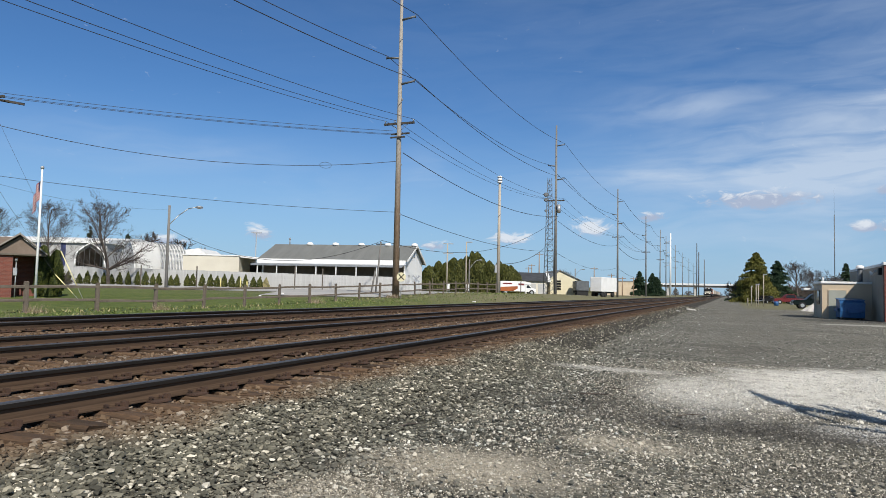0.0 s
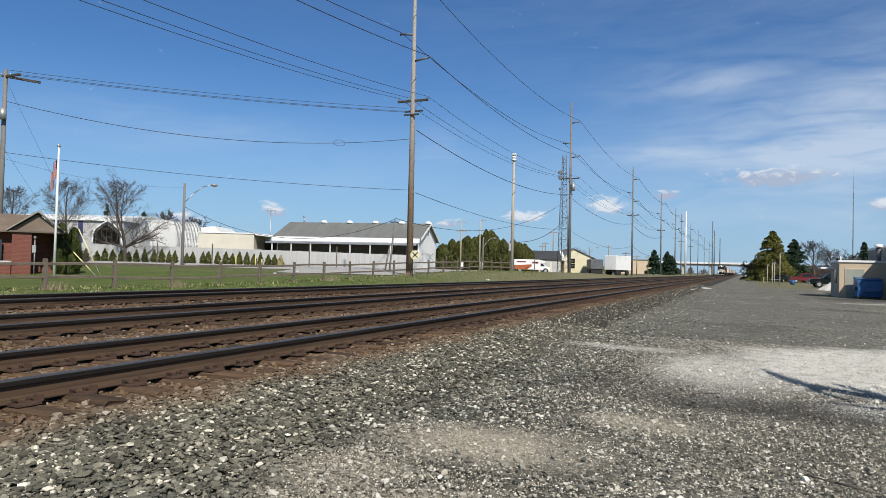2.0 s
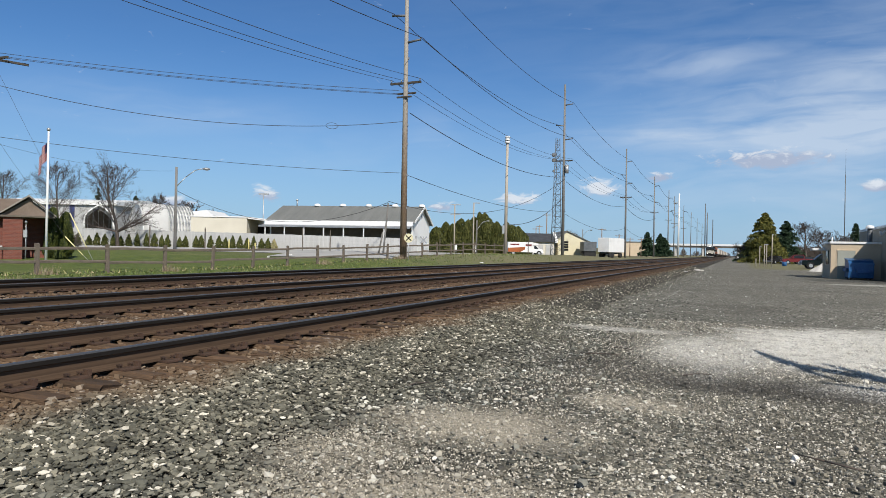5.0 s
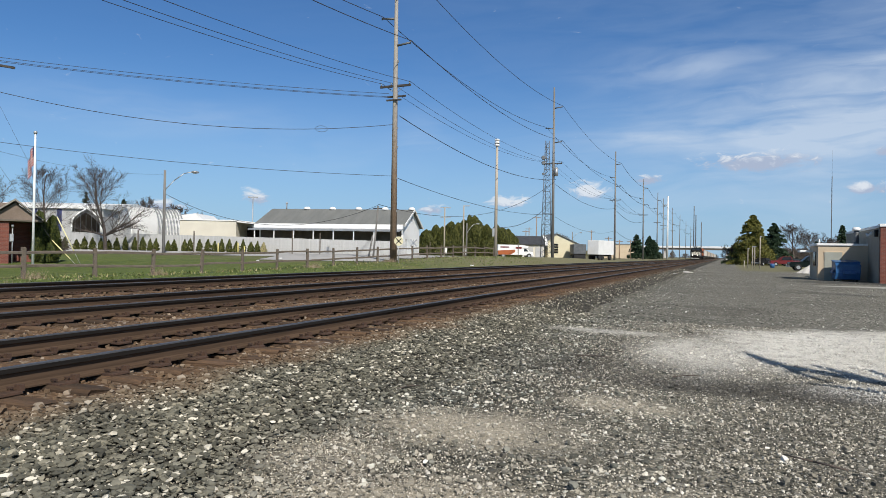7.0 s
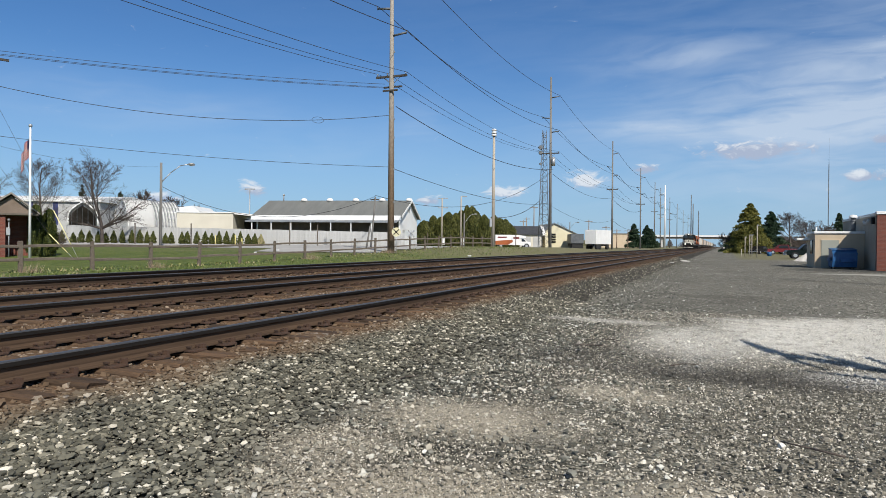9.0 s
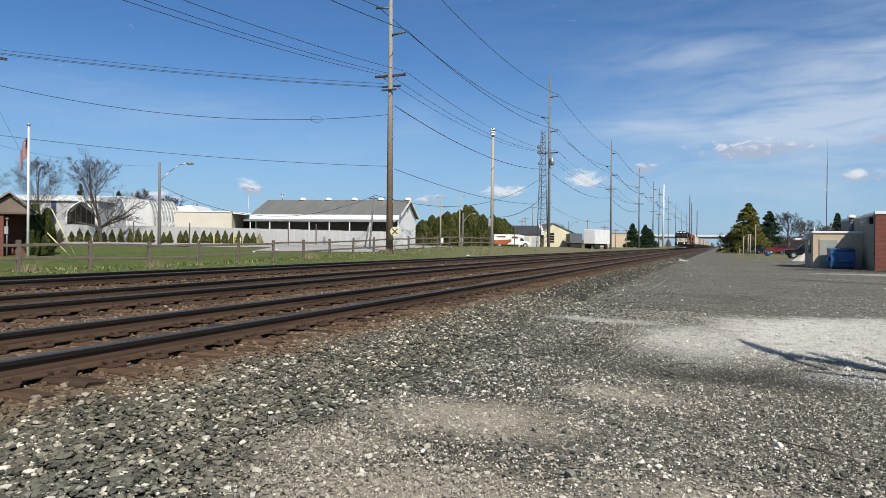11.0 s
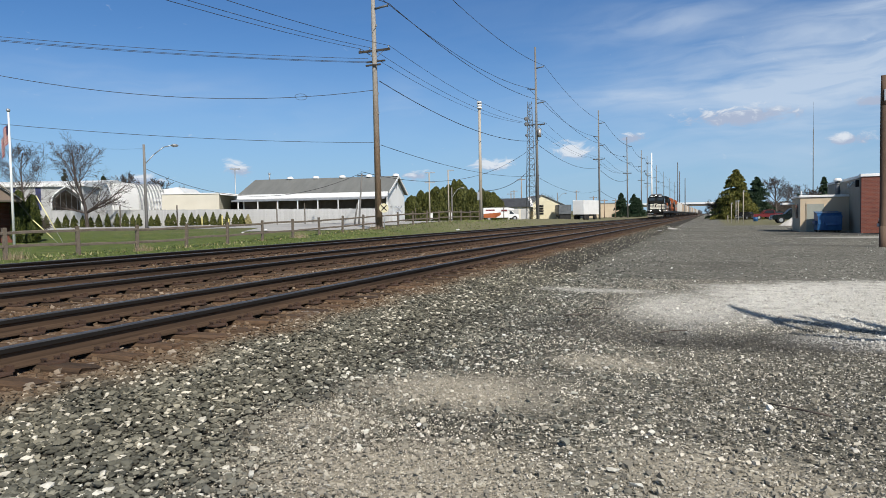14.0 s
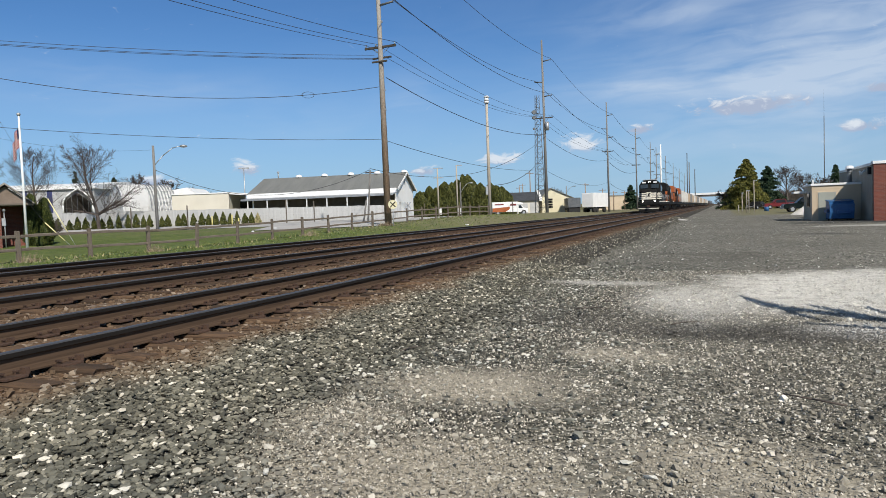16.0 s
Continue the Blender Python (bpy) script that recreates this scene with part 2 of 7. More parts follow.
def pole_material():
    k = Nodes("weathered_pole_wood")
    sep = k.nt.nodes.new("ShaderNodeSeparateXYZ")
    k.link(k.obj, sep.inputs[0])
    grain = k.noise(14, stretch=(6, 6, 0.4), detail=4)
    brown = k.mix(k.step(grain, 0.3, 0.7), (0.15, 0.095, 0.06), (0.36, 0.255, 0.175))
    grey = k.mix(k.step(grain, 0.3, 0.7), (0.20, 0.18, 0.155), (0.41, 0.38, 0.34))
    # the upper length has bleached, the foot has kept its treatment
    h = k.math("ADD", sep.outputs[2], k.math("MULTIPLY", k.noise(0.9, stretch=(3, 3, 0.5)), 7.0))
    k.bump(grain, 0.5, 0.01)
    return k.done(k.mix(k.step(h, 8.0, 17.0), brown, grey), 0.9)


M["pole"] = pole_material()
M["armwood"] = plain("dark_arm_wood", (0.035, 0.03, 0.028), (0.08, 0.07, 0.06), 0.9)
M["fence_wood"] = plain("grey_fence_wood", (0.085, 0.066, 0.052), (0.20, 0.165, 0.13), 0.9, big=1.2, fine=30, stretch=(1, 1, 1), bump=0.4)
M["tie"] = plain("creosoted_tie", (0.045, 0.029, 0.018), (0.19, 0.110, 0.059), 0.9, big=1.6, fine=22, stretch=(0.5, 5, 5), bump=0.8, vary=0.55)
M["plate"] = plain("rusty_plate", (0.035, 0.02, 0.014), (0.10, 0.055, 0.035), 0.85, big=6, fine=50)
M["rail"] = plain("rusted_rail_steel", (0.040, 0.027, 0.019), (0.105, 0.068, 0.045), 0.9, 0.0, big=1.5, fine=14, bump=0.2, stretch=(3, 0.12, 3), spec=0.12)
# dark steel of the head sides, blackened further with painted-in shadow
M["railside"] = plain("dark_shaded_rail_head", (0.008, 0.007, 0.007), (0.020, 0.017, 0.015), 0.75, 0.0, big=1.5, fine=20, bump=0.1, stretch=(3, 0.12, 3), spec=0.15)
M["railtop"] = plain("worn_rail_head", (0.06, 0.06, 0.064), (0.11, 0.11, 0.115), 0.45, 0.4, big=4, fine=60, bump=0.05, stretch=(8, 0.3, 1))
M["fabric"] = plain("white_fabric_cover", (0.82, 0.82, 0.81), (0.90, 0.90, 0.89), 0.7, big=0.3, fine=3, bump=0.05)
M["white"] = plain("white_painted_metal", (0.74, 0.74, 0.73), (0.84, 0.84, 0.83), 0.5, big=0.8, fine=8, bump=0.05)
M["cream"] = plain("cream_block", (0.60, 0.56, 0.47), (0.70, 0.66, 0.56), 0.8, big=0.5, fine=10)
M["greyroof"] = plain("grey_metal_roof", (0.15, 0.155, 0.15), (0.21, 0.215, 0.205), 0.6, big=0.5, fine=6, stretch=(3, 0.3, 1))
M["darkroof"] = plain("dark_shingle_roof", (0.03, 0.033, 0.04), (0.065, 0.07, 0.08), 0.85, big=1, fine=16)
M["brownroof"] = plain("brown_shingle_roof", (0.14, 0.105, 0.08), (0.22, 0.17, 0.135), 0.9, big=1, fine=18, bump=0.5)
M["tan"] = plain("tan_render", (0.50, 0.40, 0.28), (0.58, 0.47, 0.34), 0.85, big=0.7, fine=22)
M["beige"] = plain("pale_yellow_siding", (0.62, 0.56, 0.38), (0.70, 0.64, 0.46), 0.7, big=0.5, fine=8)
M["greyfence"] = plain("grey_board", (0.42, 0.42, 0.42), (0.54, 0.54, 0.53), 0.8, big=1, fine=14, vary=0.12)
M["dark"] = plain("dark_interior", (0.02, 0.02, 0.02), (0.05, 0.045, 0.04), 0.9)
M["brownwall"] = plain("dull_brown_wall", (0.09, 0.075, 0.06), (0.15, 0.125, 0.10), 0.85)
M["steel"] = plain("galvanised_steel", (0.33, 0.34, 0.35), (0.48, 0.49, 0.50), 0.5, 0.6, big=2, fine=30)
M["black"] = plain("black_paint", (0.006, 0.006, 0.006), (0.014, 0.014, 0.013), 0.7, big=2, fine=20, spec=0.2)
M["wire"] = plain("weathered_cable", (0.02, 0.02, 0.022), (0.045, 0.045, 0.05), 0.7)
M["glass"] = plain("dark_window_glass", (0.02, 0.025, 0.03), (0.035, 0.04, 0.05), 0.08, spec=0.8, bump=0.0)
M["rubber"] = plain("tyre_rubber", (0.015, 0.015, 0.015), (0.03, 0.03, 0.03), 0.9)
M["orange"] = plain("orange_paint", (0.30, 0.078, 0.02), (0.40, 0.11, 0.028), 0.45, big=1, fine=14)
M["red"] = plain("red_paint", (0.13, 0.012, 0.016), (0.18, 0.020, 0.022), 0.4)
M["flagred"] = plain("faded_red_cloth", (0.48, 0.05, 0.06), (0.55, 0.08, 0.08), 0.85)
M["flagwhite"] = plain("white_cloth", (0.72, 0.71, 0.70), (0.80, 0.79, 0.78), 0.85)
M["flagblue"] = plain("navy_cloth", (0.03, 0.04, 0.12), (0.05, 0.06, 0.16), 0.85)
M["blue"] = plain("blue_bin_paint", (0.012, 0.075, 0.22), (0.03, 0.13, 0.30), 0.45, big=2.5, fine=20)
M["yellow"] = plain("yellow_paint", (0.55, 0.47, 0.16), (0.64, 0.56, 0.24), 0.5)
M["straw"] = plain("pale_yellow_plastic", (0.75, 0.68, 0.30), (0.80, 0.74, 0.40), 0.5)
M["concrete"] = plain("pale_concrete", (0.46, 0.44, 0.41), (0.58, 0.56, 0.53), 0.9, big=0.4, fine=9)
M["bark"] = plain("grey_bark", (0.06, 0.048, 0.04), (0.13, 0.105, 0.09), 0.95, big=3, fine=25, bump=0.6)
M["twig"] = plain("brown_twigs", (0.045, 0.036, 0.030), (0.095, 0.078, 0.068), 0.95, big=1)
M["hoppertan"] = plain("tan_car_body", (0.34, 0.26, 0.19), (0.46, 0.37, 0.28), 0.7, big=0.4, fine=5, stretch=(1, 1, 0.3))
M["carblue"] = plain("dark_green_car_paint", (0.004, 0.008, 0.007), (0.007, 0.013, 0.012), 0.35, spec=0.25)
M["silver"] = plain("silver_car_paint", (0.35, 0.36, 0.38), (0.45, 0.46, 0.48), 0.35, 0.5)
M["hopper"] = plain("pale_grey_car_body", (0.46, 0.45, 0.42), (0.62, 0.61, 0.58), 0.7, big=0.4, fine=5, stretch=(1, 1, 0.3))
M["hopperdark"] = plain("dark_grey_car_body", (0.16, 0.16, 0.16), (0.24, 0.24, 0.23), 0.7, big=0.4, fine=5)
M["arbor"] = leafy("arborvitae_leaf", (0.012, 0.020, 0.005), (0.040, 0.055, 0.011), (0.095, 0.105, 0.022))
M["cone"] = leafy("young_arborvitae_leaf", (0.03, 0.04, 0.010), (0.065, 0.075, 0.018), (0.12, 0.12, 0.03))
M["hedge"] = leafy("tall_hedge_leaf", (0.028, 0.036, 0.011), (0.072, 0.080, 0.019), (0.14, 0.14, 0.038))
M["pine"] = leafy("pine_needles", (0.040, 0.052, 0.014), (0.14, 0.138, 0.03), (0.25, 0.225, 0.055))
M["spruce"] = leafy("dark_spruce_needles", (0.015, 0.035, 0.018), (0.03, 0.055, 0.028), (0.05, 0.08, 0.04))
M["dry"] = leafy("dry_grass_blades", (0.42, 0.35, 0.20), (0.32, 0.28, 0.14), (0.20, 0.22, 0.08))
M["blade"] = leafy("spring_grass_blades", (0.10, 0.15, 0.035), (0.15, 0.19, 0.055), (0.26, 0.25, 0.11))


def brick_material():
    k = Nodes("red_brick")
    t = k.nt.nodes.new("ShaderNodeTexBrick")
    mp = k.nt.nodes.new("ShaderNodeMapping")
    mp.inputs["Rotation"].default_value = (radians(90), 0, 0)
    k.link(k.obj, mp.inputs[0])
    k.link(mp.outputs[0], t.inputs["Vector"])
    t.inputs["Color1"].default_value, t.inputs["Color2"].default_value = (0.205, 0.056, 0.034, 1), (0.125, 0.036, 0.026, 1)
    t.inputs["Mortar"].default_value = (0.20, 0.125, 0.10, 1)
    t.inputs["Scale"].default_value, t.inputs["Mortar Size"].default_value = 1.0, 0.007
    t.inputs["Brick Width"].default_value, t.inputs["Row Height"].default_value = 0.215, 0.075
    col = k.mix(k.math("MULTIPLY", k.noise(2.0), 0.5), t.outputs[0], (0.16, 0.055, 0.04))
    k.bump(t.outputs["Fac"], -0.4, 0.01)
    return k.done(col, 0.9)


M["brick"] = brick_material()


def patches(k):
    """Where the lot shows pale stone, sand and damp ground: (white, sand, damp, blot)."""
    sep = k.nt.nodes.new("ShaderNodeSeparateXYZ")
    k.link(k.pos, sep.inputs[0])
    x, y = sep.outputs[0], sep.outputs[1]
    wob, wob2 = k.noise(0.55, k.pos, 5, 0.6), k.noise(2.3, k.pos, 5, 0.6)
    shift = k.math("ADD", k.math("MULTIPLY", k.math("SUBTRACT", wob, 0.5), 1.1), k.math("MULTIPLY", k.math("SUBTRACT", wob2, 0.5), 0.9))

    def blot(cx, cy, rx, ry, edge=0.35):
        a = k.math("DIVIDE", k.math("SUBTRACT", x, cx), rx)
        b = k.math("DIVIDE", k.math("SUBTRACT", y, cy), ry)
        d = k.math("SQRT", k.math("ADD", k.math("MULTIPLY", a, a), k.math("MULTIPLY", b, b)))
        return k.step(k.math("ADD", d, shift), 1.0 + edge, 1.0 - edge)

    top = k.math("MAXIMUM", blot(2.1, 11.4, 2.3, 2.8, 0.35), k.math("MULTIPLY", blot(-1.7, 12.1, 1.0, 0.32, 0.7), 0.55))
    top = k.math("MAXIMUM", top, k.math("MULTIPLY", blot(-0.15, 10.2, 0.85, 1.8, 0.6), 0.75))
    top = k.math("MAXIMUM", top, k.math("MULTIPLY", blot(1.55, 7.75, 0.7, 0.45, 0.5), 0.8))
    white = k.math("MAXIMUM", top, k.math("MULTIPLY", blot(9, 39, 4.0, 1.3, 0.4), 0.6))
    white = k.math("MULTIPLY", white, k.ramp(k.noise(5, k.pos, 6, 0.72), ((0.34, 0.28), (0.52, 1.0))))
    white = k.math("MULTIPLY", white, k.ramp(k.noise(38, k.pos, 3, 0.7), ((0.36, 0.65), (0.48, 1.0))))
    sand = k.math("MAXIMUM", blot(-1.85, 4.85, 0.80, 0.50, 0.5), blot(-1.5, 3.2, 0.75, 0.55, 0.6))
    sand = k.math("MAXIMUM", sand, k.math("MULTIPLY", blot(-0.75, 6.1, 0.45, 0.28, 0.6), 0.8))
    sand = k.math("MAXIMUM", sand, k.math("MULTIPLY", blot(0.1, 3.6, 0.6, 0.45, 0.6), 0.8))
    sand = k.math("MAXIMUM", sand, k.math("MULTIPLY", blot(-2.35, 3.9, 0.45, 0.5, 0.6), 0.7))
    damp = k.math("MAXIMUM", blot(0.25, 7.5, 1.7, 0.50, 0.5), k.math("MULTIPLY", blot(-1.2, 8.3, 1.6, 0.8, 0.6), 0.5))
    return white, sand, damp, blot


def stone_material(name, pale):
    k = Nodes(name)
    r = k.random(True)
    col = k.ramp(r, ((0.0, (0.045, 0.046, 0.038)), (0.45, (0.118, 0.119, 0.100)), (0.74, (0.20, 0.197, 0.166)), (0.87, (0.31, 0.297, 0.25)), (0.92, (0.60, 0.575, 0.51)), (1.0, (0.86, 0.83, 0.77))))
    if pale:
        col = k.ramp(r, ((0.0, (0.06, 0.058, 0.051)), (0.30, (0.16, 0.153, 0.130)), (0.58, (0.30, 0.283, 0.238)), (0.76, (0.46, 0.43, 0.365)), (0.86, (0.70, 0.67, 0.60)), (1.0, (0.86, 0.83, 0.77))))
    n = k.noise(60, detail=3)
    col = k.mix(k.math("MULTIPLY", n, 0.35), col, (0.13, 0.12, 0.10))
    # rust dust lies on what is close to the rails
    sep = k.nt.nodes.new("ShaderNodeSeparateXYZ")
    k.link(k.pos, sep.inputs[0])
    near = k.step(k.math("ADD", sep.outputs[0], k.math("MULTIPLY", k.noise(0.9, k.pos), 1.1)), -3.3, -4.0)
    col = k.mix(k.math("MULTIPLY", near, 0.72), col, (0.155, 0.090, 0.050))
    # olive stone by the track, bluer stone further out
    tone = k.step(k.math("ADD", sep.outputs[0], k.math("MULTIPLY", k.noise(0.7, k.pos, 5, 0.6), 2.4)), -2.2, -0.6)
    col = k.mix(1.0, col, k.mix(tone, (1.0, 0.96, 0.87), (1.03, 1.01, 0.97) if pale else (0.97, 1.0, 1.0)), "MULTIPLY")
    blotch = k.noise(1.6, k.pos, 5, 0.65)
    col = k.mix(1.0, col, k.ramp(blotch, ((0.32, 0.72), (0.62, 1.15))), "MULTIPLY")
    white, sand, damp, _ = patches(k)
    col = k.mix(k.math("MULTIPLY", damp, 0.70), col, (0.045, 0.042, 0.038))
    col = k.mix(k.math("MULTIPLY", sand, 0.45), col, (0.48, 0.435, 0.355))
    col = k.mix(k.math("MULTIPLY", white, 0.88), col, (0.75, 0.73, 0.68))
    k.bump(n, 0.4, 0.006)
    return k.done(col, 0.9)


M["stone"] = stone_material("crushed_limestone", False)
M["stone_pale"] = stone_material("pale_crushed_gravel", True)


def ground_material():
    k = Nodes("lot_gravel_and_turf")
    P = k.pos
    sep = k.nt.nodes.new("ShaderNodeSeparateXYZ")
    k.link(P, sep.inputs[0])
    x, y = sep.outputs[0], sep.outputs[1]
    wob = k.noise(0.55, P, 5, 0.6)
    wob2 = k.noise(2.3, P, 5, 0.6)
    wob3 = k.noise(0.12, P, 4, 0.6)

    # gravel: cells of several sizes
    v1, v2 = k.cells(24, P), k.cells(46, P)
    bw1 = k.nt.nodes.new("ShaderNodeSeparateColor")
    k.link(v1.outputs["Color"], bw1.inputs[0])
    bw2 = k.nt.nodes.new("ShaderNodeSeparateColor")
    k.link(v2.outputs["Color"], bw2.inputs[0])
    g1 = k.ramp(bw1.outputs[0], ((0.0, (0.06, 0.06, 0.05)), (0.5, (0.135, 0.132, 0.11)), (0.8, (0.22, 0.21, 0.17)), (0.92, (0.56, 0.53, 0.46))))
    g2 = k.ramp(bw2.outputs[0], ((0.0, (0.07, 0.07, 0.058)), (0.6, (0.15, 0.145, 0.12)), (0.85, (0.26, 0.24, 0.20)), (0.95, (0.52, 0.49, 0.43))))
    gravel = k.mix(k.step(wob, 0.42, 0.58), g1, g2)
    gravel = k.mix(k.math("MULTIPLY", k.step(wob3, 0.35, 0.65), 0.45), gravel, (0.10, 0.096, 0.08))
    drift = k.noise(1.0, P, 6, 0.65, 0.4, (0.9, 0.16, 1))
    gravel = k.mix(k.math("MULTIPLY", k.step(drift, 0.52, 0.75), 0.35), gravel, (0.20, 0.188, 0.155))
    speck = k.noise(4.5, P, 6, 0.75)
    gravel = k.mix(k.math("MULTIPLY", k.step(speck, 0.56, 0.70), 0.4), gravel, (0.30, 0.28, 0.235))
    gravel = k.mix(k.math("MULTIPLY", k.step(speck, 0.46, 0.34), 0.6), gravel, (0.055, 0.053, 0.045))
    band = k.noise(0.30, P, 6, 0.62, 0.8, (0.55, 1.0, 1))
    gravel = k.mix(k.math("MULTIPLY", k.step(band, 0.54, 0.68), 0.30), gravel, (0.20, 0.184, 0.148))
    gravel = k.mix(k.math("MULTIPLY", k.step(band, 0.46, 0.34), 0.45), gravel, (0.075, 0.068, 0.055))
    # pale crushed patches, sandy patches, a dark damp band
    white, sand, damp, blot = patches(k)
    # near-black base under loose stones: shade of their gaps put into the colour
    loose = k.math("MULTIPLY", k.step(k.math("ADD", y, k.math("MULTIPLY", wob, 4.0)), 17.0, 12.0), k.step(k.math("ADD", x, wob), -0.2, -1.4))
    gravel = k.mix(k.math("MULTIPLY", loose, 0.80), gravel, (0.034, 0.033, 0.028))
    gravel = k.mix(k.math("MULTIPLY", white, 0.92), gravel, (0.69, 0.67, 0.62))
    sandc = k.mix(k.noise(90, P, 3), (0.36, 0.325, 0.255), (0.56, 0.51, 0.42))
    gravel = k.mix(k.math("MULTIPLY", sand, 0.75), gravel, sandc)
    gravel = k.mix(k.math("MULTIPLY", damp, 0.75), gravel, (0.045, 0.043, 0.039))
    tar = k.math("MULTIPLY", blot(10.0, 45.6, 6.0, 3.2, 0.3), 0.85)
    gravel = k.mix(tar, gravel, (0.055, 0.055, 0.055))
    # turf
    n1, n2 = k.noise(0.35, P, 5, 0.6), k.noise(9, P, 4, 0.7)
    turf = k.mix(k.step(n2, 0.3, 0.7), (0.075, 0.105, 0.024), (0.145, 0.18, 0.045))
    turf = k.mix(k.math("MULTIPLY", k.step(n1, 0.5, 0.72), 0.55), turf, (0.20, 0.185, 0.075))
    turf = k.mix(k.math("MULTIPLY", k.step(k.noise(1.7, P, 6, 0.7), 0.55, 0.40), 0.55), turf, (0.045, 0.070, 0.018))
    dryness = k.step(k.math("ADD", y, k.math("MULTIPLY", wob, 24.0)), 46, 70)
    turf = k.mix(k.math("MULTIPLY", dryness, 0.8), turf, (0.19, 0.170, 0.105))
    edge = k.math("ADD", x, k.math("MULTIPLY", k.math("SUBTRACT", wob, 0.5), 1.6))
    left = k.step(edge, -15.6, -16.4)
    tan_strip = k.math("MULTIPLY", k.step(edge, -15.4, -15.9), k.step(edge, -17.6, -16.6))
    right = k.math("MULTIPLY", k.step(k.math("ADD", k.math("SUBTRACT", x, k.math("MULTIPLY", y, 0.004)), k.math("MULTIPLY", wob, 2.0)), 2.0, 3.0), k.step(k.math("ADD", y, k.math("MULTIPLY", wob, 12.0)), 78, 92))
    col = k.mix(k.math("MAXIMUM", left, right), gravel, turf)
    col = k.mix(k.math("MULTIPLY", tan_strip, 0.7), col, (0.24, 0.20, 0.12))
    h = k.math("ADD", k.math("MULTIPLY", v1.outputs["Distance"], -1.0), k.math("MULTIPLY", k.noise(40, P, 4), 0.6))
    k.bump(h, 0.55, 0.03)
    return k.done(col, 0.95, 0.0, 0.25)


M["ground"] = ground_material()


def bed_material():
    k = Nodes("ballast_bed_gravel")
    P = k.pos
    v = k.cells(20, P)
    sc = k.nt.nodes.new("ShaderNodeSeparateColor")
    k.link(v.outputs["Color"], sc.inputs[0])
    g = k.ramp(sc.outputs[0], ((0.0, (0.04, 0.035, 0.028)), (0.5, (0.105, 0.09, 0.07)), (0.84, (0.21, 0.185, 0.15)), (0.94, (0.50, 0.47, 0.42))))
    sep = k.nt.nodes.new("ShaderNodeSeparateXYZ")
    k.link(P, sep.inputs[0])
    wob = k.noise(0.8, P, 5, 0.6)
    rust = k.step(k.math("ADD", sep.outputs[0], k.math("MULTIPLY", wob, 1.0)), -3.4, -4.2)
    col = k.mix(k.math("MULTIPLY", rust, k.math("ADD", 0.3, k.math("MULTIPLY", wob, 0.6))), g, (0.175, 0.100, 0.055))
    # shoulder bed painted almost black as the shade between its stones
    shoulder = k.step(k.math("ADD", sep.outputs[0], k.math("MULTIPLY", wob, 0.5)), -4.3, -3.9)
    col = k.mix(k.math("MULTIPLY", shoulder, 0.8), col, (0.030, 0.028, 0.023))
    k.bump(k.math("MULTIPLY", v.outputs["Distance"], -1.0), 0.7, 0.05)
    return k.done(col, 0.95, 0.0, 0.2)


M["bed"] = bed_material()
M["road"] = plain("pale_road_surface", (0.36, 0.35, 0.34), (0.46, 0.45, 0.43), 0.9, big=0.3, fine=8)
M["tar"] = plain("dark_tarmac", (0.05, 0.05, 0.05), (0.075, 0.075, 0.073), 0.9, big=0.5, fine=20)
M["darksteel"] = plain("dull_dark_steel", (0.09, 0.10, 0.11), (0.16, 0.17, 0.18), 0.6, 0.3)
M["porchwall"] = plain("dull_grey_brown_wall", (0.20, 0.18, 0.155), (0.28, 0.255, 0.22), 0.85)
M["greywood"] = plain("silvered_pole_wood", (0.12, 0.115, 0.108), (0.25, 0.24, 0.225), 0.9, big=0.8, fine=16, stretch=(6, 6, 0.4), bump=0.4)
M["weed"] = leafy("dead_weed_stalks", (0.20, 0.14, 0.10), (0.32, 0.25, 0.17), (0.45, 0.38, 0.26))


# ---- ground, line and road ----
def build_ground():
    def axis(lo, hi):
        a = [0.0]
        step = 0.5
        while a[-1] < hi:
            a.append(a[-1] + step)
            step = min(step * (1.0 if a[-1] < 12 else 1.09), 300)
        b = [0.0]
        step = 0.5
        while b[-1] > lo:
            b.append(b[-1] - step)
            step = min(step * (1.0 if b[-1] > -20 else 1.07), 300)
        return np.array(b[::-1] + a[1:])
    xs, ys = axis(-3500, 3500), axis(-3000, 4200)
    X, Y = np.meshgrid(xs, ys)
    Z = lie(X, Y)
    near = np.exp(-(X ** 2 + Y ** 2) / 400.0)
    Z = Z + near * 0.018 * (np.sin(X * 1.7 + 0.6 * Y) + np.sin(Y * 1.1 - X * 0.5))
    v = np.stack([X, Y, Z], -1).reshape(-1, 3)
    n, m = X.shape
    i = (np.arange(n - 1)[:, None] * m + np.arange(m - 1)[None, :]).ravel()
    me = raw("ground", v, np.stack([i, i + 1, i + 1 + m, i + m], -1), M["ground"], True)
    tagged(new("ground", me), "grey gravel lot running into spring grass beyond", "ground", kind="structure")


build_ground()

TRACKS = ((-5.76, 0.0), (-9.40, 0.046), (-13.44, 0.106))
TOP = 0.38


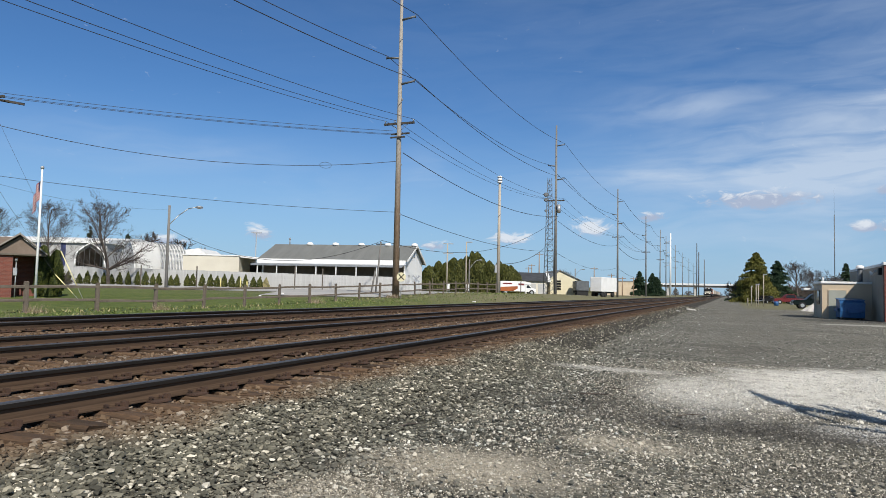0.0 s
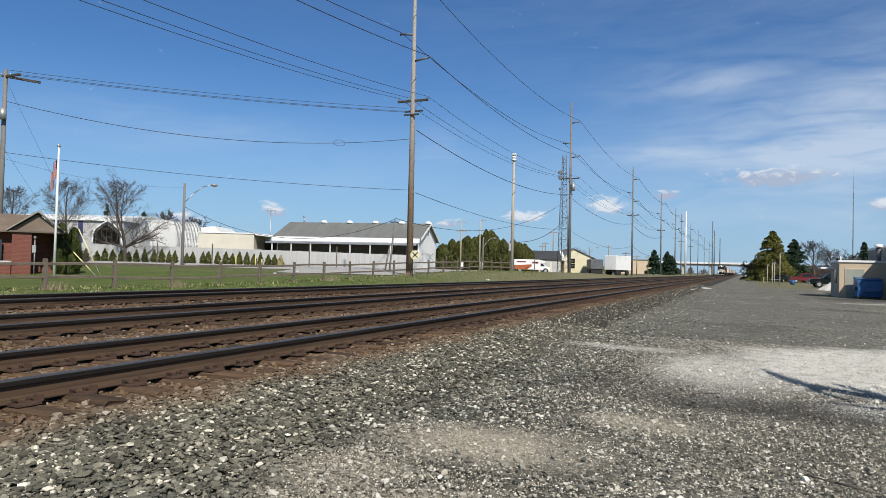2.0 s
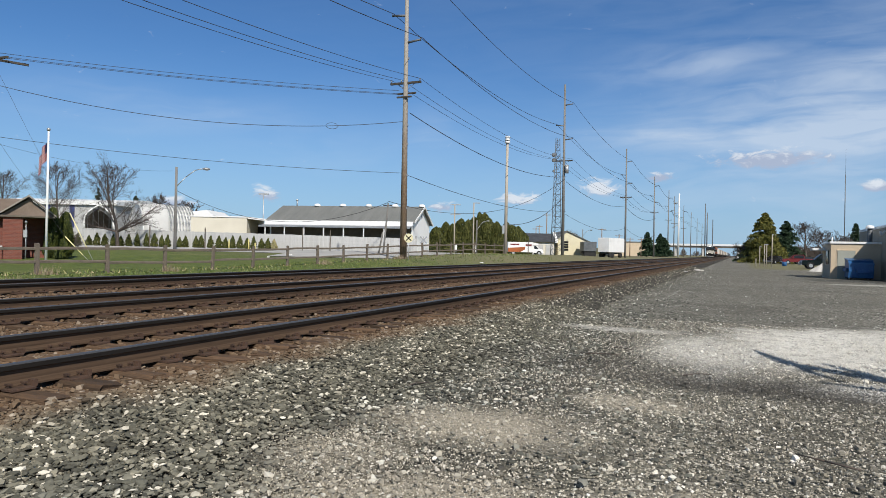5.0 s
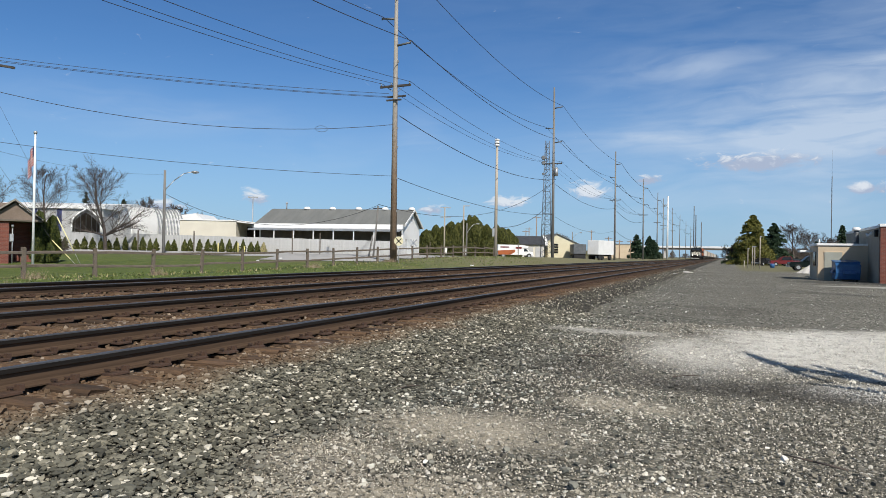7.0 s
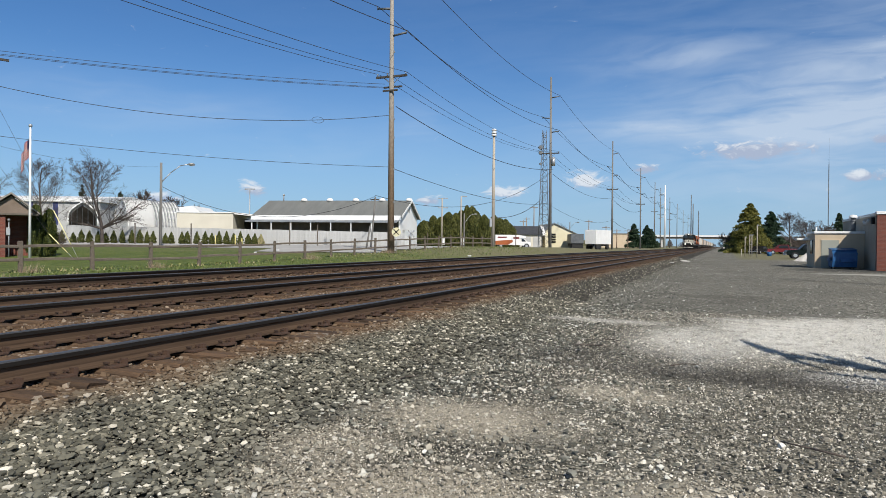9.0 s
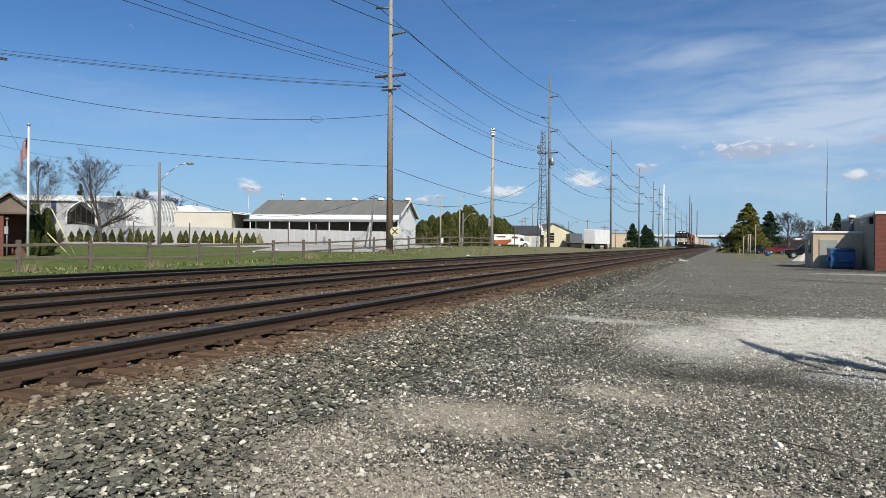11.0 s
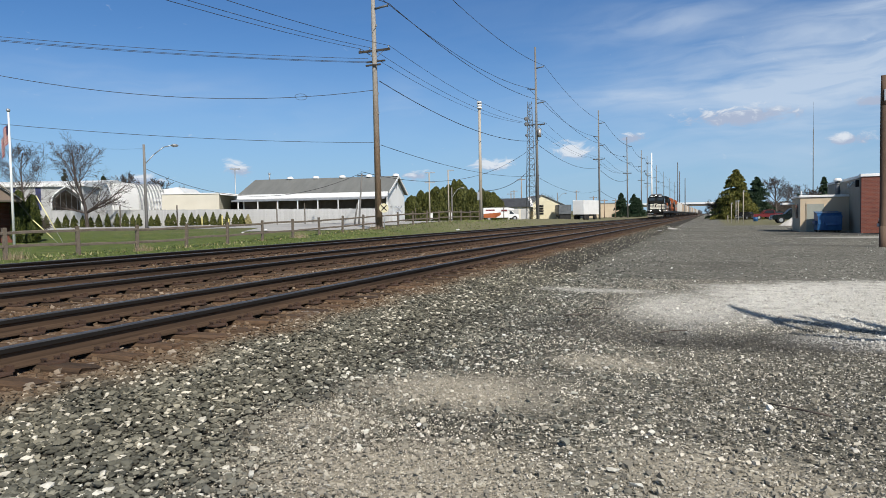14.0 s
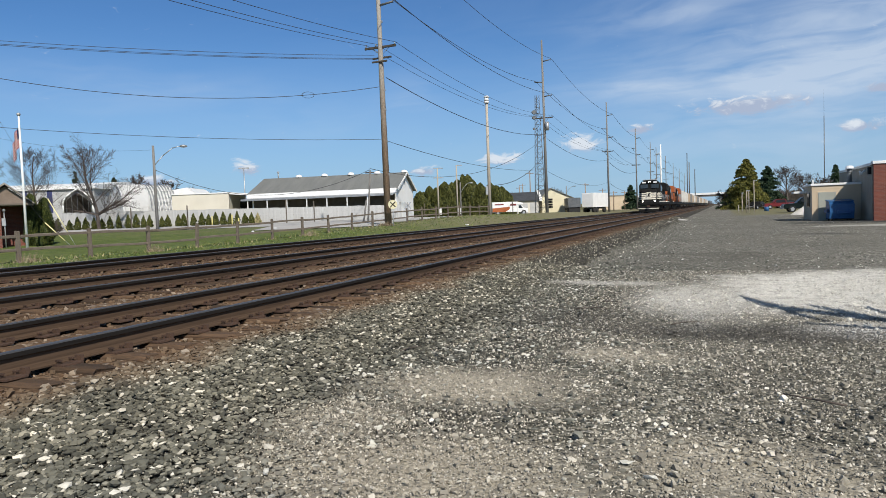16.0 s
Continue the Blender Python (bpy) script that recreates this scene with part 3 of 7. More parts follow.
def build_bed():
    prof = [(-2.6, -0.03), (-3.2, 0.03), (-4.0, 0.12), (-4.5, 0.155), (-7.2, 0.155), (-7.6, 0.15), (-8.0, 0.19), (-11.0, 0.20), (-11.4, 0.20), (-12.0, 0.255), (-14.9, 0.255), (-15.5, 0.16), (-16.6, -0.02)]
    ys = np.concatenate([np.arange(-60, 60, 0.6), np.geomspace(60, 3500, 60)])
    xs = np.interp(np.linspace(0, 1, 61), np.linspace(0, 1, len(prof)), [p[0] for p in prof])
    zs = np.interp(-xs, [-p[0] for p in prof], [p[1] for p in prof])
    X, Y = np.meshgrid(xs, ys)
    rng = np.random.default_rng(3)
    Z = np.tile(zs, (len(ys), 1)) + rng.normal(0, 1, X.shape) * np.where(X > -4.4, 0.004, 0.012) - np.where(X > -4.4, 0.010, 0.0)
    Z[:, 0], Z[:, -1] = zs[0] - 0.05, zs[-1] - 0.05
    v = np.stack([X, Y, Z], -1).reshape(-1, 3)
    n, m = X.shape
    i = (np.arange(n - 1)[:, None] * m + np.arange(m - 1)[None, :]).ravel()
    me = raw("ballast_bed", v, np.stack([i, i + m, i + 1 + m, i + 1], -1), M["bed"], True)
    tagged(new("ballast_bed", me), "rust-stained crushed stone ballast under three tracks", "ballast", kind="structure")


build_bed()

RAIL = [(-0.076, 0.0), (0.076, 0.0), (0.076, 0.011), (0.022, 0.028), (0.011, 0.042), (0.0095, 0.115), (0.018, 0.122), (0.038, 0.126), (0.038, 0.161),
        (0.030, 0.170), (0.015, 0.172), (-0.015, 0.172), (-0.030, 0.170), (-0.038, 0.161), (-0.038, 0.126), (-0.018, 0.122), (-0.0095, 0.115), (-0.011, 0.042),
        (-0.022, 0.028), (-0.076, 0.011)]


def build_tracks():
    rng = random.Random(5)
    bm = bmesh.new()
    prism(bm, RAIL, "y", -60.0, 3000.0)
    for f in bm.faces:
        z = f.calc_center_median().z
        if z > 0.1638:
            f.material_index = 1
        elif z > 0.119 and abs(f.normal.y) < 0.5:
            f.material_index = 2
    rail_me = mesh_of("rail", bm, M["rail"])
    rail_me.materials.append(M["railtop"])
    # head sides and underside: dark steel with shade in its colour
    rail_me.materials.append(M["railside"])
    # four worn ties, and a plate with its spikes
    tie_mes = []
    for v in range(4):
        bm = bmesh.new()
        soft_box(bm, -1.30, 1.30, -0.115, 0.115, -0.18, 0.0, 0.018)
        for vert in bm.verts:
            vert.co += Vector((rng.uniform(-0.03, 0.03) if abs(vert.co.x) > 1.2 else 0, rng.uniform(-0.012, 0.012), rng.uniform(-0.012, 0.006)))
        tie_mes.append(mesh_of("tie", bm, M["tie"]))
    bm = bmesh.new()
    for sx in (-0.7525, 0.7525):
        box(bm, sx - 0.19, sx + 0.19, -0.095, 0.095, -0.004, 0.012)
        for dx in (-0.10, 0.10):
            for dy in (-0.06, 0.06):
                box(bm, sx + dx - 0.012, sx + dx + 0.012, dy - 0.012, dy + 0.012, 0.0, 0.045)
                box(bm, sx + dx - 0.022, sx + dx + 0.022, dy - 0.016, dy + 0.016, 0.032, 0.046)
        # rail anchors beside the tie
        for dx in (-0.09, 0.09):
            box(bm, sx + dx - 0.03, sx + dx + 0.03, 0.12, 0.16, 0.0, 0.05)
    plate_me = mesh_of("tie_plate", bm, M["plate"])
    for k, (cx, dz) in enumerate(TRACKS):
        label = ("nearest rusty railway track on worn timber ties", "middle rusty railway track used by the train", "far rusty railway track beside the grass")[k]
        tr = thing("railway_track", pose(cx, 0, TOP - 0.172 + dz), label, "railway track", "three parallel tracks", "structure")
        for s in (-1, 1):
            r = part("rail", rail_me, None, tr)
            r.location = (s * 0.7525, 0, 0)
        y, count = -3.0, 0
        while count < 95:
            t = part("tie", tie_mes[rng.randrange(4)], None, tr)
            t.location = (rng.uniform(-0.06, 0.06), y, -0.012 + rng.uniform(-0.015, 0.004))
            t.rotation_euler = (0, 0, rng.uniform(-0.03, 0.03) + (math.pi if rng.random() < 0.5 else 0))
            p = part("tie_plate", plate_me, None, tr)
            p.location = (0, y, -0.006)
            y += 0.50 + rng.uniform(-0.04, 0.04)
            count += 1
        bm = bmesh.new()
        while y < 330:
            dx = rng.uniform(-0.06, 0.06)
            box(bm, -1.3 + dx, 1.3 + dx, y - 0.115, y + 0.115, -0.19, -0.012)
            y += 0.51
        tagged(part("far_ties", bm, M["tie"], tr), "worn timber ties seen far along the track", kind="stuff")


build_tracks()


def stones(name, n, xlo, xhi, ylo, yhi, size, height, seed, label, keep=None, material="stone", shape="block"):
    """Loose crushed stones: angular lumps laid on the surface."""
    rng = np.random.default_rng(seed)
    bm = bmesh.new()
    if shape == "lump":
        bmesh.ops.create_icosphere(bm, subdivisions=1, radius=0.95)
    elif shape == "grit":
        tip = [bm.verts.new(c) for c in ((1, 0, 0), (0, 1, 0), (-1, 0, 0), (0, -1, 0), (0, 0, 1), (0, 0, -1))]
        for i in range(4):
            bm.faces.new((tip[i], tip[(i + 1) % 4], tip[4]))
            bm.faces.new((tip[(i + 1) % 4], tip[i], tip[5]))
    else:
        box(bm, -0.8, 0.8, -0.8, 0.8, -0.8, 0.8)
    bmesh.ops.triangulate(bm, faces=bm.faces[:])
    bm.verts.ensure_lookup_table()
    bm.verts.index_update()
    bv = np.array([v.co[:] for v in bm.verts])
    bf = np.array([[v.index for v in f.verts] for f in bm.faces])
    bm.free()
    x = rng.uniform(xlo, xhi, n)
    # more stones close by, where each one shows
    y = ylo + (yhi - ylo) * rng.uniform(0, 1, n) ** 1.5
    if keep is not None:
        k = keep(x, y, rng)
        x, y = x[k], y[k]
        n = len(x)
    s = size * np.exp(np.clip(rng.normal(0, 0.33, n), -0.8, 0.62))
    sc = s[:, None] * rng.uniform(0.6, 1.25, (n, 3)) * np.array([1.1, 0.95, 0.80])
    flat = np.array([1.12, 1.0, 0.66]) if shape == "lump" else np.ones(3)
    form = bv[None] * rng.uniform(0.62, 1.22, (n, len(bv), 1)) * rng.uniform(0.8, 1.2, (n, len(bv), 3)) if shape == "lump" else bv[None] * rng.uniform(0.50, 1.20, (n, len(bv), 3))
    form = form * sc[:, None, :] * flat
    a = rng.uniform(0, math.tau, n)
    b = rng.uniform(-0.65, 0.65, n)
    ca, sa, cb, sb = np.cos(a)[:, None], np.sin(a)[:, None], np.cos(b)[:, None], np.sin(b)[:, None]
    X, Y, Z = form[..., 0], form[..., 1], form[..., 2]
    Y, Z = Y * cb - Z * sb, Y * sb + Z * cb
    X, Y = X * ca - Y * sa, X * sa + Y * ca
    z = height(x, y) + sc[:, 2] * rng.uniform(-0.1, 1.05, n)
    v = np.stack([X + x[:, None], Y + y[:, None], Z + z[:, None]], -1).reshape(-1, 3)
    f = (bf[None] + (np.arange(n) * len(bv))[:, None, None]).reshape(-1, 3)
    tagged(new(name, raw(name, v, f, M[material])), label, "gravel", kind="stuff")


def bed_height(x, y):
    return np.interp(-x, [2.6, 3.2, 4.0, 4.5, 7.2, 7.6, 8.0, 11.0, 11.4, 12.0, 14.9, 15.5, 16.6], [0.0, 0.03, 0.12, 0.155, 0.155, 0.15, 0.19, 0.20, 0.20, 0.255, 0.255, 0.16, 0.0])


def lot_height(x, y):
    return 0.018 * np.exp(-(x ** 2 + y ** 2) / 400.0) * (np.sin(x * 1.7 + 0.6 * y) + np.sin(y * 1.1 - x * 0.5))


def build_stones():
    ground_h = lambda x, y: np.maximum(bed_height(x, y) * (x < -2.6), lot_height(x, y))
    def shoulder(x, y, rng):
        # dense by the track, thinning towards the lot
        sandy = np.exp(-(((x + 1.85) / 0.8) ** 2 + ((y - 4.85) / 0.5) ** 2)) + np.exp(-(((x + 1.5) / 0.8) ** 2 + ((y - 3.2) / 0.6) ** 2)) + np.exp(-(((x + 2.35) / 0.5) ** 2 + ((y - 3.9) / 0.5) ** 2))
        return rng.uniform(0, 1, len(x)) < np.clip(1.15 - (x + 3.9) / 2.2, 0.05, 1.0) * np.clip(1.0 - 1.0 * sandy, 0.1, 1)
    stones("ballast_shoulder", 98000, -4.45, -0.2, 2.1, 15.5, 0.0170, ground_h, 11, "loose angular grey and white ballast stones on the shoulder", shoulder, shape="lump")
    def sand_only(x, y, rng):
        sandy = np.exp(-(((x + 1.85) / 0.85) ** 2 + ((y - 4.85) / 0.55) ** 2)) + np.exp(-(((x + 1.5) / 0.85) ** 2 + ((y - 3.2) / 0.65) ** 2)) + np.exp(-(((x + 2.35) / 0.55) ** 2 + ((y - 3.9) / 0.55) ** 2))
        return rng.uniform(0, 1, len(x)) < np.clip(sandy, 0.0, 1)
    stones("sandy_grit", 80000, -3.2, 0.2, 2.1, 6.3, 0.0055, ground_h, 20, "fine tan grit in sandy patches of the lot", sand_only, "stone_pale", "grit")
    stones("ballast_shoulder_back", 9000, -4.45, -1.2, -6.0, 2.2, 0.018, ground_h, 18, "loose angular grey and white ballast stones on the shoulder", shoulder)
    stones("lot_gravel_back", 14000, -2.6, 5.0, -5.5, 2.2, 0.011, ground_h, 19, "small pale and grey gravel scattered over the lot", None, "stone_pale", "grit")
    def shoulder_far(x, y, rng):
        return rng.uniform(0, 1, len(x)) < np.clip(1.0 - (x + 3.9) / 3.4, 0.0, 1.0) ** 1.5
    def sparse(x, y, rng):
        sandy = np.exp(-(((x + 1.75) / 0.8) ** 2 + ((y - 4.75) / 0.5) ** 2)) + np.exp(-(((x + 1.5) / 0.8) ** 2 + ((y - 3.1) / 0.6) ** 2))
        return rng.uniform(0, 1, len(x)) < np.clip(1.0 - 1.1 * sandy, 0.06, 1)
    stones("lot_gravel", 120000, -2.6, 3.1, 2.1, 14.5, 0.0080, ground_h, 12, "small pale and grey gravel scattered over the lot", sparse, "stone_pale", "grit")
    stones("lot_pebbles", 9000, -2.4, 3.1, 2.1, 13.0, 0.0115, ground_h, 17, "larger pale and dark stones lying on the lot", None, "stone_pale")
    def cribs(x, y, rng):
        return rng.uniform(0, 1, len(x)) < 0.8
    stones("ballast_between_ties", 26000, -12.0, -4.3, 2.0, 24.0, 0.019, lambda x, y: bed_height(x, y) + 0.0, 13, "rust-stained ballast stones between the ties", cribs)
    stones("ballast_along_track", 24000, -4.5, 1.5, 15.0, 75.0, 0.016, ground_h, 15, "loose pale and grey stones along the near track", shoulder_far)
    stones("lot_gravel_far", 9000, -3.0, 9.0, 12.0, 50.0, 0.0100, ground_h, 16, "scattered pale stones over the far lot")
    stones("ballast_far_shoulder", 3000, -15.6, -11.5, 8.0, 40.0, 0.032, bed_height, 14, "loose ballast stones along the far track")


build_stones()


def build_road():
    # a pale road beyond the fence, and the crossing street
    ws = [(57.0, 71.5), (50.5, 74.0)]
    us = np.concatenate([np.linspace(-60, 40, 101)])
    for lo, hi in ws:
        w = np.linspace(lo, hi, 8)
        U, Wd = np.meshgrid(us, w)
        X, Y = U * TC - Wd * TS, U * TS + Wd * TC
        ok = (X < -23.8) & ((U > -13) | (lo > 55))
        Z = lie(X, Y) + (0.03 if lo > 55 else 0.036)
        v = np.stack([X, Y, Z], -1).reshape(-1, 3)
        n, m = X.shape
        i = (np.arange(n - 1)[:, None] * m + np.arange(m - 1)[None, :]).ravel()
        i = i[ok.ravel()[i]]
        me = raw("road", v, np.stack([i, i + 1, i + 1 + m, i + m], -1), M["road"])
        tagged(new("road", me), "pale worn road behind the rail fence", "road", kind="structure")


build_road()


# ---- power line ----
POLES = (46.0, 97.2, 157.7, 216.3, 263.0, 290.0, 345.0, 402.0, 470.0, 540.0)
LINE_X = -22.5


def build_poles():
    sites = {}
    bm = bmesh.new()
    rod(bm, (0, 0, -0.5), (0, 0, 24.3), 0.263, 0.10, 12)
    shaft = mesh_of("shaft", bm, M["pole"])
    bm = bmesh.new()
    rod(bm, (0, 0, -0.5), (0, 0, 24.3), 0.24, 0.12, 12)
    grey_shaft = mesh_of("shaft", bm, M["greywood"])

    def arm(z, side, parent):
        bm = bmesh.new()
        rod(bm, (side * 0.1, 0, z - 0.05), (side * 1.15, 0, z + 0.08), 0.09, 0.075, 8)
        rod(bm, (side * 1.15, 0, z - 0.02), (side * 1.18, 0, z + 0.20), 0.05, 0.03, 8)
        part("post_insulator", bm, M["darksteel"], parent)

    for k, y in enumerate(POLES):
        g = float(lie(LINE_X, y))
        lean = (-0.9, -0.8, -0.6, -0.9, 0.5, -0.2, -0.8, 0.4, -0.6, -0.2)[k]
        p = thing("utility_pole", pose(LINE_X, y, g - (0.55 if k == 0 else 0.15), 0, lean * 0.35, 0), "tall weathered wooden transmission pole carrying wires beside the tracks", "utility pole", "poles along the tracks")
        part("shaft", grey_shaft if k else shaft, None, p)
        for z, side in ((21.4, 1), (18.5, -1), (16.5, 1)):
            arm(z, side, p)
        if k < 7:
            bm = bmesh.new()
            soft_box(bm, -1.25, 1.25, -0.06, 0.06, 13.40, 13.56, 0.01)
            part("crossarm", bm, M["armwood"], p)
            bm = bmesh.new()
            for s in (-1, 1):
                rod(bm, (0, 0.08, 12.9), (s * 0.7, 0.08, 13.45), 0.02, n=5)
            part("brace", bm, M["steel"], p)
            for dx in (-1.15, -0.35, 1.15):
                bm = bmesh.new()
                rod(bm, (dx, 0, 13.56), (dx, 0, 13.72), 0.035, 0.05, 7)
                part("insulator", bm, M["steel"], p)
        if k == 0:
            for x, y0, z in ((0.75, 0.16, 12.70), (0.6, -0.28, 12.35)):
                bm = bmesh.new()
                soft_box(bm, -x, x, y0, y0 + 0.11, z, z + 0.12, 0.01)
                part("lower_arm", bm, M["armwood"], p)
            for z in (2.3, 4.2, 6.6, 8.9, 10.3, 15.2):
                bm = bmesh.new()
                box(bm, 0.17, 0.25, -0.05, 0.05, z, z + 0.16)
                part("bracket", bm, M["steel"], p)
        if k == 1:
            bm = bmesh.new()
            rod(bm, (0.45, -0.2, 11.7), (0.45, -0.2, 12.8), 0.28, n=14)
            rod(bm, (0.45, -0.2, 12.8), (0.45, -0.2, 12.9), 0.28, 0.1, n=14)
            part("transformer", bm, M["steel"], p, "pale grey transformer can")


build_poles()


def cable(p0, p1, sag, r=0.012, n=24, label="sagging black overhead power wire", name="power_wire"):
    cu = bpy.data.curves.new(name, "CURVE")
    cu.dimensions, cu.bevel_depth, cu.bevel_resolution = "3D", r, 1
    s = cu.splines.new("POLY")
    s.points.add(n)
    a, b = Vector(p0), Vector(p1)
    for i in range(n + 1):
        t = i / n
        q = a.lerp(b, t)
        s.points[i].co = (q.x, q.y, q.z - sag * 4 * t * (1 - t), 1)
    cu.materials.append(M["wire"])
    return tagged(new(name, cu), label, "wire", "overhead wires")


def build_wires():
    ys = (-12.0,) + POLES
    sunk = lambda k: 2.9 if k < 0 else 0.55 if k == 0 else 0.15
    for k in range(len(ys) - 1):
        y0, y1 = ys[k], ys[k + 1]
        g0, g1 = float(lie(LINE_X, y0)) - sunk(k - 1), float(lie(LINE_X, y1)) - sunk(k)
        far = 1.0 if k < 3 else 1.6
        for dx, z, sag in ((1.18, 21.6, 1.3), (-1.18, 18.7, 1.3), (1.18, 16.7, 1.3)):
            cable((LINE_X + dx, y0, z + g0), (LINE_X + dx, y1, z + g1), sag, 0.024 * far)
        if k < 4:
            for dx in (-1.15, -0.35, 1.15):
                cable((LINE_X + dx, y0, 13.72 + g0), (LINE_X + dx, y1, 13.72 + g1), 1.2, 0.015 * far)
            if k:
                cable((LINE_X + 0.3, y0, 11.3), (LINE_X + 0.3, y1, 12.0), 1.4, 0.028 * far, label="thick black telephone cable between poles", name="telephone_cable")
                cable((LINE_X + 0.3, y0, 6.7), (LINE_X + 0.3, y1, 7.1), 0.9 if k == 1 else 1.4, 0.02 * far, label="thick black telephone cable between poles", name="telephone_cable")
    side = spot(-28.4, 45.0)
    sx, sy = side.x, side.y
    for dz, dy in ((0.0, 0.0), (0.12, 0.3), (0.25, -0.2)):
        cable((LINE_X - 0.5, 46.0 + dy, 12.7 + dz), (sx + 0.3, sy + dy, 13.05 + dz), 0.25, 0.015)
    loose = cable((LINE_X, 46.0, 10.3 + 0.4), (spot(-28.5, 45.0).x, spot(-28.5, 45.0).y, 11.35), 1.25, 0.02, label="thick black telephone cable over the street", name="telephone_cable")
    cable((LINE_X - 0.2, 46.0, 6.9), (sx, sy, 8.0), 0.35, 0.016, label="thick black telephone cable between poles", name="telephone_cable")
    bm = bmesh.new()
    c = Vector((LINE_X, 46.0, 10.7)).lerp(Vector((sx, sy, 11.35)), 0.20) + Vector((0, 0, -0.80))
    d = (Vector((sx, sy, 0)) - Vector((LINE_X, 46.0, 0))).normalized()
    ring = [c + d * 0.42 * math.cos(i * math.tau / 16) + Vector((0, 0, 0.22 * math.sin(i * math.tau / 16))) for i in range(17)]
    for a, b in zip(ring, ring[1:]):
        rod(bm, a, b, 0.014, n=5, caps=False)
    part("slack_loop", bm, M["wire"], loose)


build_wires()


# ---- the train ----
TRAIN_X, TRAIN_Z = TRACKS[1][0], TOP + TRACKS[1][1]


def train_rows(offset):
    return [(t, pose(TRAIN_X, NOSE[t] + offset, TRAIN_Z)) for t in NOSE]


NOSE = {0.0: 386.0, 4.0: 316.0, 7.0: 263.0, 9.0: 227.5, 12.0: 175.0, 14.0: 140.0, 16.0: 105.5}


def bogie(parent, y, wheels, base, name="truck_frame"):
    bm = bmesh.new()
    for s in (-1, 1):
        soft_box(bm, s * 1.0 - 0.08, s * 1.0 + 0.08, y - base / 2 - 0.6, y + base / 2 + 0.6, 0.45, 0.85, 0.05)
    box(bm, -0.95, 0.95, y - 0.3, y + 0.3, 0.5, 0.8)
    b = part(name, bm, M["black"], parent)
    for i in range(wheels):
        yy = y - base / 2 + base * i / (wheels - 1)
        bm = bmesh.new()
        for s in (-1, 1):
            rod(bm, (s * 0.70, yy, 0.50), (s * 0.83, yy, 0.50), 0.50, n=18)
        rod(bm, (-0.8, yy, 0.5), (0.8, yy, 0.5), 0.09, n=8)
        part("wheelset", bm, M["plate"], b)


